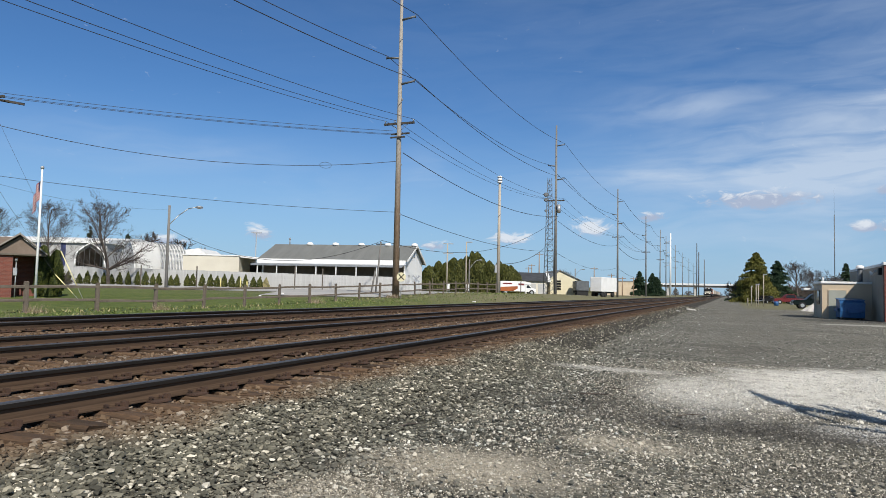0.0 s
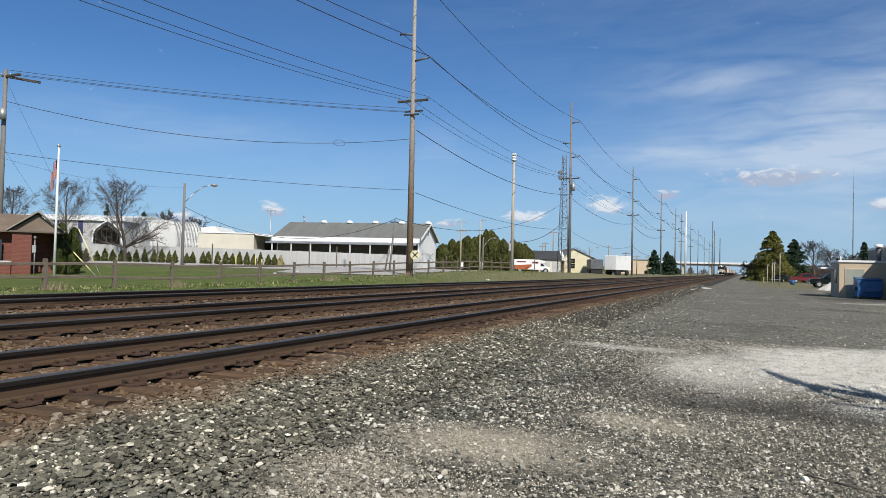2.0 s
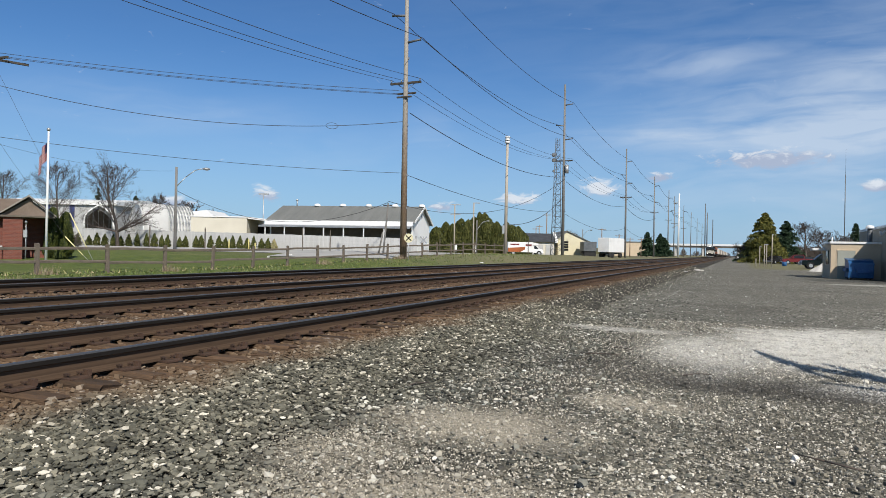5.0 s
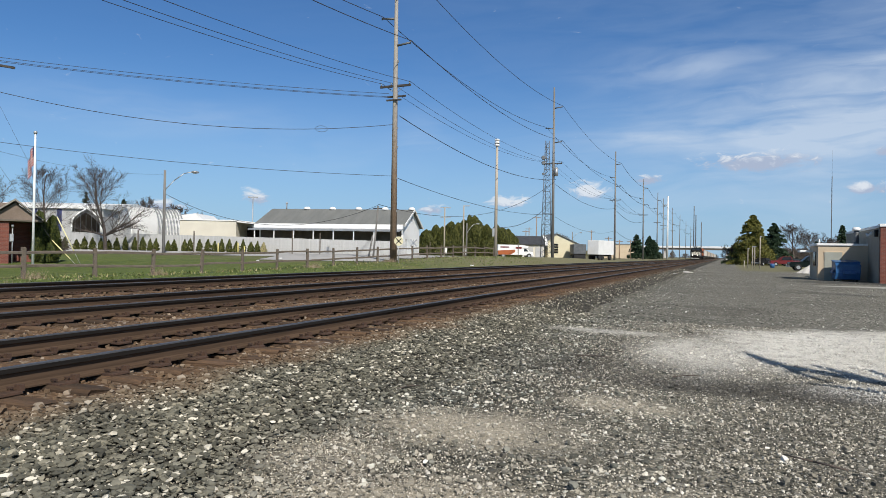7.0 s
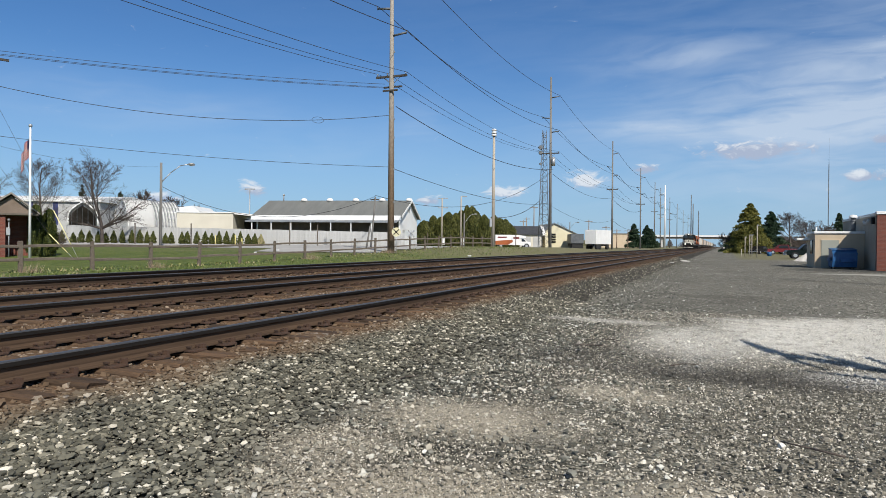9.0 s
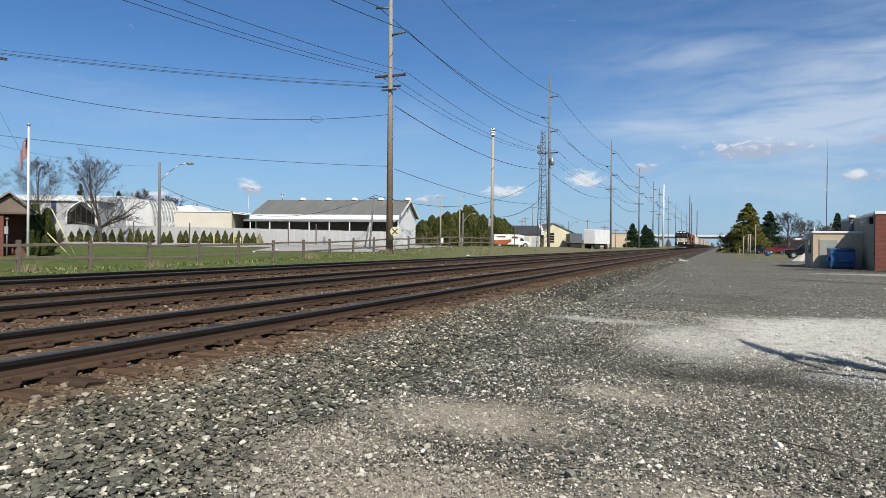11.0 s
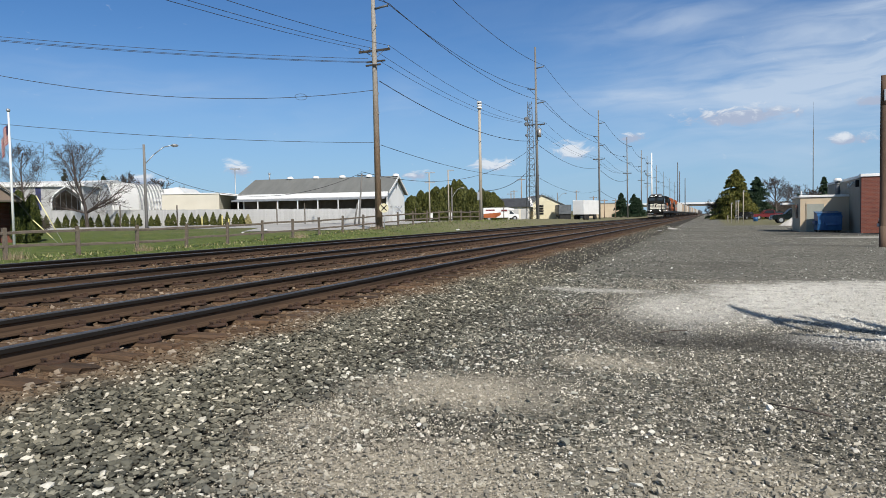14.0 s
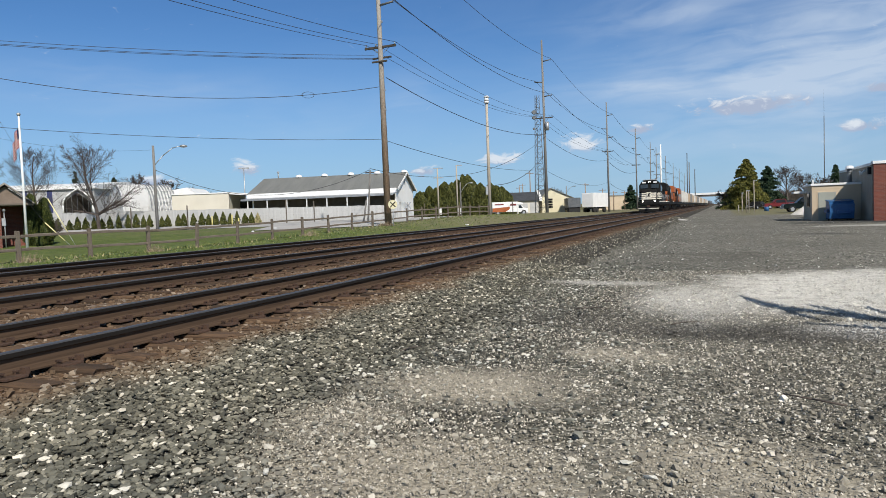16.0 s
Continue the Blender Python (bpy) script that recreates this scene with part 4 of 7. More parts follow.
def locomotive(lead):
    """Six-axle freight engine; its front faces -y at y = 0, the rail head is z = 0."""
    body_mat = M["black"] if lead else M["orange"]
    label = "black freight locomotive with white nose stripes leading the train" if lead else "orange and black freight locomotive coupled in the train"
    L = thing("locomotive", pose(0, 0, 0), label, "locomotive", "train")
    bm = bmesh.new()
    soft_box(bm, -1.5, 1.5, 0.3, 22.0, 1.05, 1.6, 0.05)
    soft_box(bm, -1.0, 1.0, 8.5, 13.5, 0.3, 1.1, 0.15)
    part("underframe", bm, M["black"], L)
    bm = bmesh.new()
    # long hood, with the wider radiator end
    prism(bm, [(-0.95, 1.6), (-0.95, 3.9), (-0.7, 4.3), (0.7, 4.3), (0.95, 3.9), (0.95, 1.6)], "y", 5.0, 21.3)
    prism(bm, [(-1.45, 3.5), (-1.5, 4.5), (-1.1, 4.75), (1.1, 4.75), (1.5, 4.5), (1.45, 3.5)], "y", 16.0, 21.2)
    part("long_hood", bm, body_mat, L)
    bm = bmesh.new()
    prism(bm, [(-1.52, 1.7), (-1.52, 4.0), (-1.15, 4.55), (-0.6, 4.72), (0.6, 4.72), (1.15, 4.55), (1.52, 4.0), (1.52, 1.7)], "y", 2.3, 4.9)
    part("cab", bm, M["black"], L)
    bm = bmesh.new()
    # short nose, sloped in front
    prism(bm, [(0.75, 1.6), (0.95, 3.15), (1.25, 3.35), (2.3, 3.45), (2.3, 1.6)], "x", -1.05, 1.05)
    part("nose", bm, M["black"] if lead else M["orange"], L)
    for s in (-1, 1):
        bm = bmesh.new()
        soft_box(bm, s * 0.78 - 0.56, s * 0.78 + 0.56, 2.22, 2.32, 3.52, 4.15, 0.04)
        part("windscreen", bm, M["glass"], L)
        bm = bmesh.new()
        soft_box(bm, s * 1.53 - 0.02, s * 1.53 + 0.02, 2.7, 4.3, 3.1, 3.9, 0.02)
        part("cab_window", bm, M["glass"], L)
        bm = bmesh.new()
        rod(bm, (s * 0.85, 0.32, 1.62), (s * 0.85, 0.22, 1.62), 0.12, n=12)
        part("ditch_light", bm, M["lamp"], L)
        bm = bmesh.new()
        for i in range(13):
            y = 1.0 + i * 1.65 if i else 0.6
            rod(bm, (s * 1.45, y, 1.6), (s * 1.45, y, 2.65), 0.02, n=5)
        rod(bm, (s * 1.45, 0.6, 2.65), (s * 1.45, 21.8, 2.65), 0.02, n=5)
        part("handrail", bm, M["steel"] if lead else M["orange"], L)
        bm = bmesh.new()
        for i in range(3):
            box(bm, s * 1.25 - 0.28, s * 1.25 + 0.28, 0.25, 0.6, 0.45 + i * 0.38, 0.50 + i * 0.38)
        tagged(part("steps", bm, M["black"], L), kind="stuff")
    # the nose and cab front carry stripes across their full width
    front = lambda z: 0.75 + 0.13 * (z - 1.6)
    stripe = M["cream"] if lead else M["black"]
    for z in (1.98, 2.24, 2.50, 2.76):
        bm = bmesh.new()
        prism(bm, [(front(z - 0.09) - 0.03, z - 0.09), (front(z + 0.09) - 0.03, z + 0.09), (front(z + 0.09) + 0.05, z + 0.09), (front(z - 0.09) + 0.05, z - 0.09)], "x", -1.04, 1.04)
        part("nose_stripe", bm, stripe, L, "cream nose stripe" if lead else "black nose stripe")
        if lead:
            for s in (-1, 1):
                bm = bmesh.new()
                box(bm, min(s * 1.06, s * 1.52), max(s * 1.06, s * 1.52), 2.26, 2.30, z - 0.09, z + 0.09)
                part("cab_stripe", bm, stripe, L)
                bm = bmesh.new()
                box(bm, min(s * 1.52, s * 1.54), max(s * 1.52, s * 1.54), 2.3, 4.9, z - 0.05, z + 0.05)
                part("side_stripe", bm, stripe, L)
    if lead:
        bm = bmesh.new()
        soft_box(bm, -0.34, 0.34, 0.72, 0.86, 2.05, 2.95, 0.03)
        part("emblem_panel", bm, M["cream"], L)
        bm = bmesh.new()
        # a plain emblem on the nose
        prism(bm, [(-0.24, 2.20), (-0.12, 2.45), (-0.08, 2.72), (0.14, 2.86), (0.26, 2.72), (0.10, 2.62), (0.12, 2.38), (0.24, 2.20), (0.02, 2.34)], "y", 0.69, 0.74)
        part("emblem", bm, M["black"], L, "plain black emblem")
        bm = bmesh.new()
        box(bm, -1.45, 1.45, 0.09, 0.12, 0.50, 0.62)
        part("plough_stripe", bm, M["cream"], L)
        # white boards added here also stand for the gleam along the cab top
        for s in (-1, 1):
            bm = bmesh.new()
            soft_box(bm, s * 0.78 - 0.28, s * 0.78 + 0.28, 2.16, 2.24, 4.30, 4.52, 0.03)
            part("number_board", bm, M["white"], L)
            bm = bmesh.new()
            box(bm, s * 1.50 - 0.02, s * 1.50 + 0.02, 0.4, 21.9, 1.50, 1.60)
            part("sill_stripe", bm, M["cream"], L)
    else:
        bm = bmesh.new()
        soft_box(bm, -0.97, 0.97, 5.0, 21.35, 1.62, 2.1, 0.02)
        part("lower_band", bm, M["black"], L)
    bm = bmesh.new()
    prism(bm, [(-1.5, 0.95), (-1.4, 0.18), (-0.5, 0.10), (0.5, 0.10), (1.4, 0.18), (1.5, 0.95)], "y", 0.12, 0.3)
    part("snow_plough", bm, M["black"], L)
    bm = bmesh.new()
    soft_box(bm, -0.45, 0.45, 2.1, 2.25, 4.35, 4.65, 0.04)
    part("number_board", bm, M["black"], L)
    bm = bmesh.new()
    for s in (-0.12, 0.12):
        rod(bm, (s, 2.12, 4.5), (s, 2.04, 4.5), 0.09, n=10)
    part("headlight", bm, M["lamp"], L)
    bm = bmesh.new()
    for i in range(3):
        rod(bm, (0, 17.3 + i * 1.4, 4.75), (0, 17.3 + i * 1.4, 4.82), 0.55, n=16)
    part("radiator_fan", bm, M["steel"], L)
    bm = bmesh.new()
    soft_box(bm, -1.0, 1.0, 2.5, 4.7, 4.72, 4.86, 0.04)
    part("roof_unit", bm, M["steel"], L)
    bm = bmesh.new()
    box(bm, -0.15, 0.15, -0.35, 0.3, 0.72, 1.0)
    part("coupler", bm, M["plate"], L)
    bogie(L, 4.1, 3, 3.7)
    bogie(L, 17.9, 3, 3.7)
    return L


def hopper_car(body, label):
    C = thing("hopper_car", pose(0, 0, 0), label, "hopper car", "train")
    bm = bmesh.new()
    prism(bm, [(-1.45, 1.6), (-1.60, 2.2), (-1.60, 3.9), (-1.35, 4.35), (-0.6, 4.6), (0.6, 4.6), (1.35, 4.35), (1.60, 3.9), (1.60, 2.2), (1.45, 1.6)], "y", 2.0, 15.0)
    part("body", bm, body, C)
    for ya, yb in ((2.0, 0.7), (15.0, 16.3)):
        bm = bmesh.new()
        prism(bm, [(ya, 4.4), (ya, 1.7), (yb, 1.35), (yb, 1.5), (ya + (yb - ya) * 0.25, 4.4)], "x", -1.35, 1.35)
        part("end_slope", bm, M["hopperdark"], C)
    for i in range(3):
        y = 4.2 + i * 4.3
        bm = bmesh.new()
        prism(bm, [(y - 1.9, 1.7), (y + 1.9, 1.7), (y + 0.5, 0.55), (y - 0.5, 0.55)], "x", -1.1, 1.1)
        part("outlet_bay", bm, body, C)
    bm = bmesh.new()
    for i in range(10):
        y = 2.1 + i * 1.42
        for s in (-1, 1):
            box(bm, min(s * 1.59, s * 1.66), max(s * 1.59, s * 1.66), y, y + 0.1, 1.7, 4.0)
    tagged(part("side_ribs", bm, body, C), kind="stuff")
    bm = bmesh.new()
    box(bm, -1.5, 1.5, 0.3, 16.7, 1.05, 1.35)
    box(bm, -0.12, 0.12, -0.3, 17.3, 0.75, 0.98)
    part("sill", bm, M["black"], C)
    bm = bmesh.new()
    soft_box(bm, -0.5, 0.5, 2.4, 14.6, 4.6, 4.72, 0.03)
    part("roof_walkway", bm, M["steel"], C)
    bogie(C, 2.0, 2, 1.75)
    bogie(C, 15.0, 2, 1.75)
    return C


TRAIN = []


def build_train():
    off = 0.0
    lead = locomotive(True)
    TRAIN.append((lead, off))
    off += 22.6
    second = locomotive(False)
    TRAIN.append((second, off))
    off += 22.6
    third = copy_thing(second, pose(0, 0, 0))
    TRAIN.append((third, off))
    off += 22.8
    light = hopper_car(M["hopper"], "pale grey covered hopper car in the train")
    dark = hopper_car(M["hopperdark"], "dark grey covered hopper car in the train")
    tan = hopper_car(M["hoppertan"], "tan covered hopper car in the train")
    used = set()
    for i in range(26):
        base = dark if i in (3, 7, 8, 12, 15, 18) else tan if i in (2, 4, 6, 10, 11, 16, 17, 21) else light
        car = copy_thing(base, pose(0, 0, 0)) if base.name in used else base
        used.add(base.name)
        TRAIN.append((car, off))
        off += 17.6


M["lamp"] = Nodes("lit_headlamp").mat
M["lamp"].node_tree.nodes["Principled BSDF"].inputs["Emission Color"].default_value = (1, 0.93, 0.8, 1)
M["lamp"].node_tree.nodes["Principled BSDF"].inputs["Emission Strength"].default_value = 4.0
build_train()


# ---- plants ----
def leaves(name, pts, size, material, parent, seed, up=0.3, label="", long=1.6):
    """Many small bent leaf clumps at given points (n, 3)."""
    rng = np.random.default_rng(seed)
    n = len(pts)
    a, t = rng.uniform(0, math.tau, n), rng.uniform(-1.1, 1.1, n) + up
    d = np.stack([np.cos(a) * np.cos(t), np.sin(a) * np.cos(t), np.sin(t)], -1)
    s = np.cross(d, rng.normal(0, 1, (n, 3)))
    s /= np.linalg.norm(s, axis=1)[:, None] + 1e-9
    nn = np.cross(d, s)
    k = size * rng.uniform(0.6, 1.3, n)[:, None]
    v = np.stack([pts - d * k * 0.5 * long, pts + s * k * 0.45 + nn * k * 0.12, pts + d * k * 0.5 * long, pts - s * k * 0.45 + nn * k * 0.12], 1).reshape(-1, 3)
    i = np.arange(n)[:, None] * 4
    f = np.concatenate([i + [0, 1, 2], i + [0, 2, 3]], 0)
    ob = new(name, raw(name, v, f, material))
    ob.parent = parent
    return tagged(ob, label)


def branching(seed, height, radius, trunk_r, limbs=18, low=0.20, reach=None, dense=0):
    """Limb segments (p0, p1, r0, r1, level) of a bare tree with an oval crown: a leader, limbs, boughs and twigs."""
    rng = random.Random(seed)
    out = []

    def run(p, d, length, r, lev, lift, steps):
        pts = [(p.copy(), r)]
        for i in range(steps):
            d = (d + Vector((rng.uniform(-0.20, 0.20), rng.uniform(-0.20, 0.20), lift + rng.uniform(-0.10, 0.10)))).normalized()
            q, rr = p + d * length / steps, r * (1 - 0.72 * (i + 1) / steps)
            out.append((p.copy(), q.copy(), pts[-1][1], rr, lev))
            p = q
            pts.append((p.copy(), rr))
        return pts

    def side_of(d, a, tilt):
        side = Matrix.Rotation(a, 3, d) @ d.orthogonal().normalized()
        return (d * math.cos(tilt) + side * math.sin(tilt)).normalized()

    def grow(pts, length, lev):
        """Side shoots along a run of points."""
        n = {1: 9 + dense, 2: 5 + dense, 3: 3 + dense // 2}[lev]
        for k in range(n):
            t = 0.22 + 0.78 * (k + rng.random()) / n
            i = min(int(t * (len(pts) - 1)), len(pts) - 2)
            f = t * (len(pts) - 1) - i
            p = pts[i][0].lerp(pts[i + 1][0], min(f, 1.0))
            d = (pts[i + 1][0] - pts[i][0]).normalized()
            l = length * rng.uniform(0.34, 0.60) * (1.15 - 0.5 * t)
            sub = run(p, side_of(d, rng.uniform(0, math.tau), rng.uniform(0.5, 0.95)), l, pts[i][1] * 0.45, lev + 1, 0.10, 3 if lev == 1 else 2)
            if lev < 3:
                grow(sub, l, lev + 1)

    trunk = run(Vector((0, 0, -0.1)), Vector((0, 0, 1)), height * 0.86, trunk_r, 0, 0.25, 7)
    for k in range(limbs):
        t = low + (0.96 - low) * (k / (limbs - 1)) ** 0.9
        i = min(int(t * 7), 6)
        p = trunk[i][0].lerp(trunk[i + 1][0], t * 7 - i)
        # the crown is widest a third of the way up
        wide = radius * max(0.22, math.sin(math.pi * min(1.0, 0.30 + 0.70 * t)) ** 0.8) * rng.uniform(0.85, 1.15)
        a = k * 2.4 + rng.uniform(-0.4, 0.4)
        up = 0.45 + 0.75 * t
        d = Vector((math.cos(a), math.sin(a), up)).normalized()
        l = wide * (1.40 + 0.25 * t)
        r = max(trunk[i][1] * 0.36, 0.02)
        grow(run(p, d, l, r, 1, 0.13, 5), l, 1)
    for a, l in reach or ():
        p = trunk[1][0].lerp(trunk[2][0], 0.4)
        grow(run(p, Vector((math.cos(a), math.sin(a), 0.55)).normalized(), l, trunk_r * 0.55, 1, 0.0, 6), l, 1)
    return out


def tubes(segs, sides):
    V, Fc = [], []
    for a, b, r0, r1, _ in segs:
        q = (b - a).to_track_quat("Z", "Y")
        o = len(V)
        for p, r in ((a, r0), (b, r1)):
            for i in range(sides):
                V.append(p + q @ Vector((math.cos(i * math.tau / sides) * r, math.sin(i * math.tau / sides) * r, 0)))
        for i in range(sides):
            j = (i + 1) % sides
            Fc.append((o + i, o + j, o + sides + j, o + sides + i))
    return np.array([v[:] for v in V]), np.array(Fc)


def bare_tree(m, height, radius, trunk_r, seed, label, limbs=18, low=0.2, twig=0.012, group="bare trees", reach=None, dense=0):
    t = thing("bare_tree", m, label, "tree", group)
    segs = branching(seed, height, radius, trunk_r, limbs, low, reach, dense)
    big = [s for s in segs if s[4] <= 1]
    small = [(a, b, max(r0, twig), max(r1, twig * 0.7), l) for a, b, r0, r1, l in segs if l > 1]
    v, f = tubes(big, 7)
    part("trunk", raw("trunk", v, f, M["bark"], True), None, t)
    v, f = tubes(small, 3)
    part("crown", raw("crown", v, f, M["twig"], True), None, t, "leafless brown twigs")
    return t


def conifer(m, height, radius, seed, material, label, n=5200, leaf=0.30, group="evergreen trees", name="conifer", skirt=0.06):
    t = thing(name, m, label, "tree", group)
    bm = bmesh.new()
    rod(bm, (0, 0, -0.1), (0, 0, height * 0.95), height * 0.018, 0.02, 8)
    part("trunk", bm, M["bark"], t)
    rng = np.random.default_rng(seed)
    # boughs: each a drooping spray of needle clumps
    pts = []
    nb = max(60, int(n / (42 if n < 20000 else 170)))
    for i in range(nb):
        h = skirt + (1 - skirt) * rng.uniform(0, 1) ** 1.25
        a = rng.uniform(0, math.tau)
        reach = radius * (1 - h) ** 0.70 * rng.uniform(0.50, 1.22) + 0.12
        k = int(n / nb)
        u = rng.uniform(0.15, 1, k) ** 0.8
        w = rng.normal(0, 1, k) * (0.05 + 0.16 * u * (1.15 - u)) * (reach + 0.4)
        x, y = np.cos(a) * u * reach - np.sin(a) * w, np.sin(a) * u * reach + np.cos(a) * w
        z = h * height + reach * (0.28 * u - 0.34 * u * u) + rng.normal(0, 0.035 * reach + 0.03, k)
        pts.append(np.stack([x, y, z], -1))
    leaves("crown", np.concatenate(pts), leaf, material, t, seed, 0.15)
    return t


def shrub_cone(m, height, radius, seed, material, label, n=420, leaf=0.12, group="", name="arborvitae", power=0.7):
    t = thing(name, m, label, "shrub", group)
    bm = bmesh.new()
    rod(bm, (0, 0, -0.05), (0, 0, height * 0.8), radius * 0.12, 0.01, 6)
    part("trunk", bm, M["bark"], t)
    rng = np.random.default_rng(seed)
    h = rng.uniform(0.02, 1, n) ** 1.1
    a = rng.uniform(0, math.tau, n)
    r = radius * np.minimum(1.0, (1 - h) ** power * 1.35) * np.minimum(1, 0.55 + h * 4) * (1 + 0.16 * np.sin(a * 3 + h * 9 + seed) + 0.10 * np.sin(a * 5 - h * 17 + 2 * seed)) * rng.uniform(0.55, 1.06, n)
    leaves("crown", np.stack([np.cos(a) * r, np.sin(a) * r, h * height], -1), leaf, material, t, seed, 0.9)
    return t


# ---- split-rail fence ----
FENCE_X, FENCE_STEP = -22.95, 3.01


def build_fence():
    rng = random.Random(9)
    f = thing("split_rail_fence", pose(0, 0, 0), "weathered grey split-rail wooden fence in the grass", "fence")
    posts, rails = [], []
    for v in range(3):
        bm = bmesh.new()
        soft_box(bm, -0.06, 0.06, -0.07, 0.07, -0.3, 1.12, 0.018)
        for vert in bm.verts:
            vert.co += Vector((rng.uniform(-0.012, 0.012), rng.uniform(-0.012, 0.012), rng.uniform(-0.02, 0.02)))
        posts.append(mesh_of("post", bm, M["fence_wood"]))
        # a split rail: an uneven wedge section, hewn thin only at its ends
        bm = bmesh.new()
        rings = []
        stops = (-0.12, 0.12, 0.7, 1.5, 2.3, FENCE_STEP - 0.12, FENCE_STEP + 0.12)
        for i, yy in enumerate(stops):
            k = 0.55 if i in (0, len(stops) - 1) else 1.0
            sag = rng.uniform(-0.012, 0.012)
            rings.append([bm.verts.new((x * k + rng.uniform(-0.006, 0.006), yy, z * k + sag + rng.uniform(-0.007, 0.007)))
                          for x, z in ((-0.035, -0.05), (0.045, -0.04), (0.04, 0.035), (-0.005, 0.058), (-0.045, 0.02))])
        for a, b in zip(rings, rings[1:]):
            for i in range(5):
                bm.faces.new((a[i], a[(i + 1) % 5], b[(i + 1) % 5], b[i]))
        bm.faces.new(rings[0][::-1])
        bm.faces.new(rings[-1])
        bmesh.ops.recalc_face_normals(bm, faces=bm.faces[:])
        rails.append(mesh_of("rail", bm, M["fence_wood"]))
    for k in range(-3, 19):
        y = 17.27 + k * FENCE_STEP
        g, g2 = float(lie(FENCE_X, y)), float(lie(FENCE_X, y + FENCE_STEP))
        p = part("post", posts[k % 3], None, f)
        p.location, p.rotation_euler = (FENCE_X, y, g), (rng.uniform(-0.03, 0.03), rng.uniform(-0.05, 0.05), rng.uniform(-0.2, 0.2))
        if k == 18:
            break
        for z in (0.42, 0.92):
            r = part("rail", rails[rng.randrange(3)], None, f)
            r.location = (FENCE_X + rng.uniform(-0.02, 0.02), y, g + z + rng.uniform(-0.04, 0.04))
            r.rotation_euler = (math.atan2(g2 - g, FENCE_STEP) + rng.uniform(-0.012, 0.012), 0, 0)


build_fence()


def build_grass():
    """Tufts along the line's edge and round the posts."""
    rng = np.random.default_rng(21)
    n = 26000
    x = -15.7 - rng.uniform(0, 1, n) ** 1.2 * 9.5
    y = rng.uniform(9, 75, n)
    k = (rng.uniform(0, 1, n) < 0.35) | (np.abs((y - 17.27) / FENCE_STEP - np.round((y - 17.27) / FENCE_STEP)) < 0.06) & (np.abs(x - FENCE_X) < 0.4)
    x, y = x[k], y[k]
    h = rng.uniform(0.03, 0.09, len(x))
    near_post = np.abs(x - FENCE_X) < 0.4
    h[near_post] *= 1.9
    z = lie(x, y)
    a = rng.uniform(0, math.tau, len(x))
    w = 0.02 + 0.03 * rng.uniform(0, 1, len(x))
    lean = rng.normal(0, 0.06, (len(x), 2))
    v = np.stack([np.stack([x - np.cos(a) * w, y - np.sin(a) * w, z - 0.01], -1), np.stack([x + np.cos(a) * w, y + np.sin(a) * w, z - 0.01], -1), np.stack([x + lean[:, 0], y + lean[:, 1], z + h], -1)], 1).reshape(-1, 3)
    f = np.arange(len(v)).reshape(-1, 3)
    dry = (x > -16.9) | (near_post & (rng.uniform(0, 1, len(x)) < 0.6))
    for name, mask, mat, label in (("dry_grass", dry, M["dry"], "dry tan grass tufts beside the ballast"), ("green_grass", ~dry, M["blade"], "short green spring grass blades")):
        ff = f[mask]
        idx = ff.ravel()
        tagged(new(name, raw(name, v[idx], np.arange(len(idx)).reshape(-1, 3), mat)), label, "grass", kind="stuff")


def build_weeds():
    rng = np.random.default_rng(77)
    V = []
    for cx, cy, r, n in ((-16.4, 11.2, 0.5, 420), (-16.9, 12.4, 0.6, 420), (-17.6, 15.1, 0.3, 160), (-16.6, 19.6, 0.4, 200), (-16.3, 25.5, 0.5, 220), (-16.5, 32.5, 0.6, 240),
                         (-22.6, 17.4, 0.35, 160), (-22.6, 23.3, 0.35, 160), (-22.5, 35.4, 0.4, 180), (-22.4, 45.4, 0.6, 260), (-16.7, 41.0, 0.7, 240)):
        x, y = cx + rng.normal(0, r * 0.5, n), cy + rng.normal(0, r * 0.5, n)
        h = rng.uniform(0.10, 0.42, n)
        a = rng.uniform(0, math.tau, n)
        lean = rng.normal(0, 0.16, (n, 2))
        z = np.maximum(lie(x, y), bed_height(x, y) * (x > -16.6))
        w = 0.007
        V.append(np.stack([np.stack([x - np.cos(a) * w, y - np.sin(a) * w, z - 0.02], -1), np.stack([x + np.cos(a) * w, y + np.sin(a) * w, z - 0.02], -1), np.stack([x + lean[:, 0], y + lean[:, 1], z + h], -1)], 1).reshape(-1, 3))
    v = np.concatenate(V)
    tagged(new("dry_weeds", raw("dry_weeds", v, np.arange(len(v)).reshape(-1, 3), M["weed"])), "brown dead weeds along the ballast and fence", "weeds", kind="stuff")


build_grass()
build_weeds()


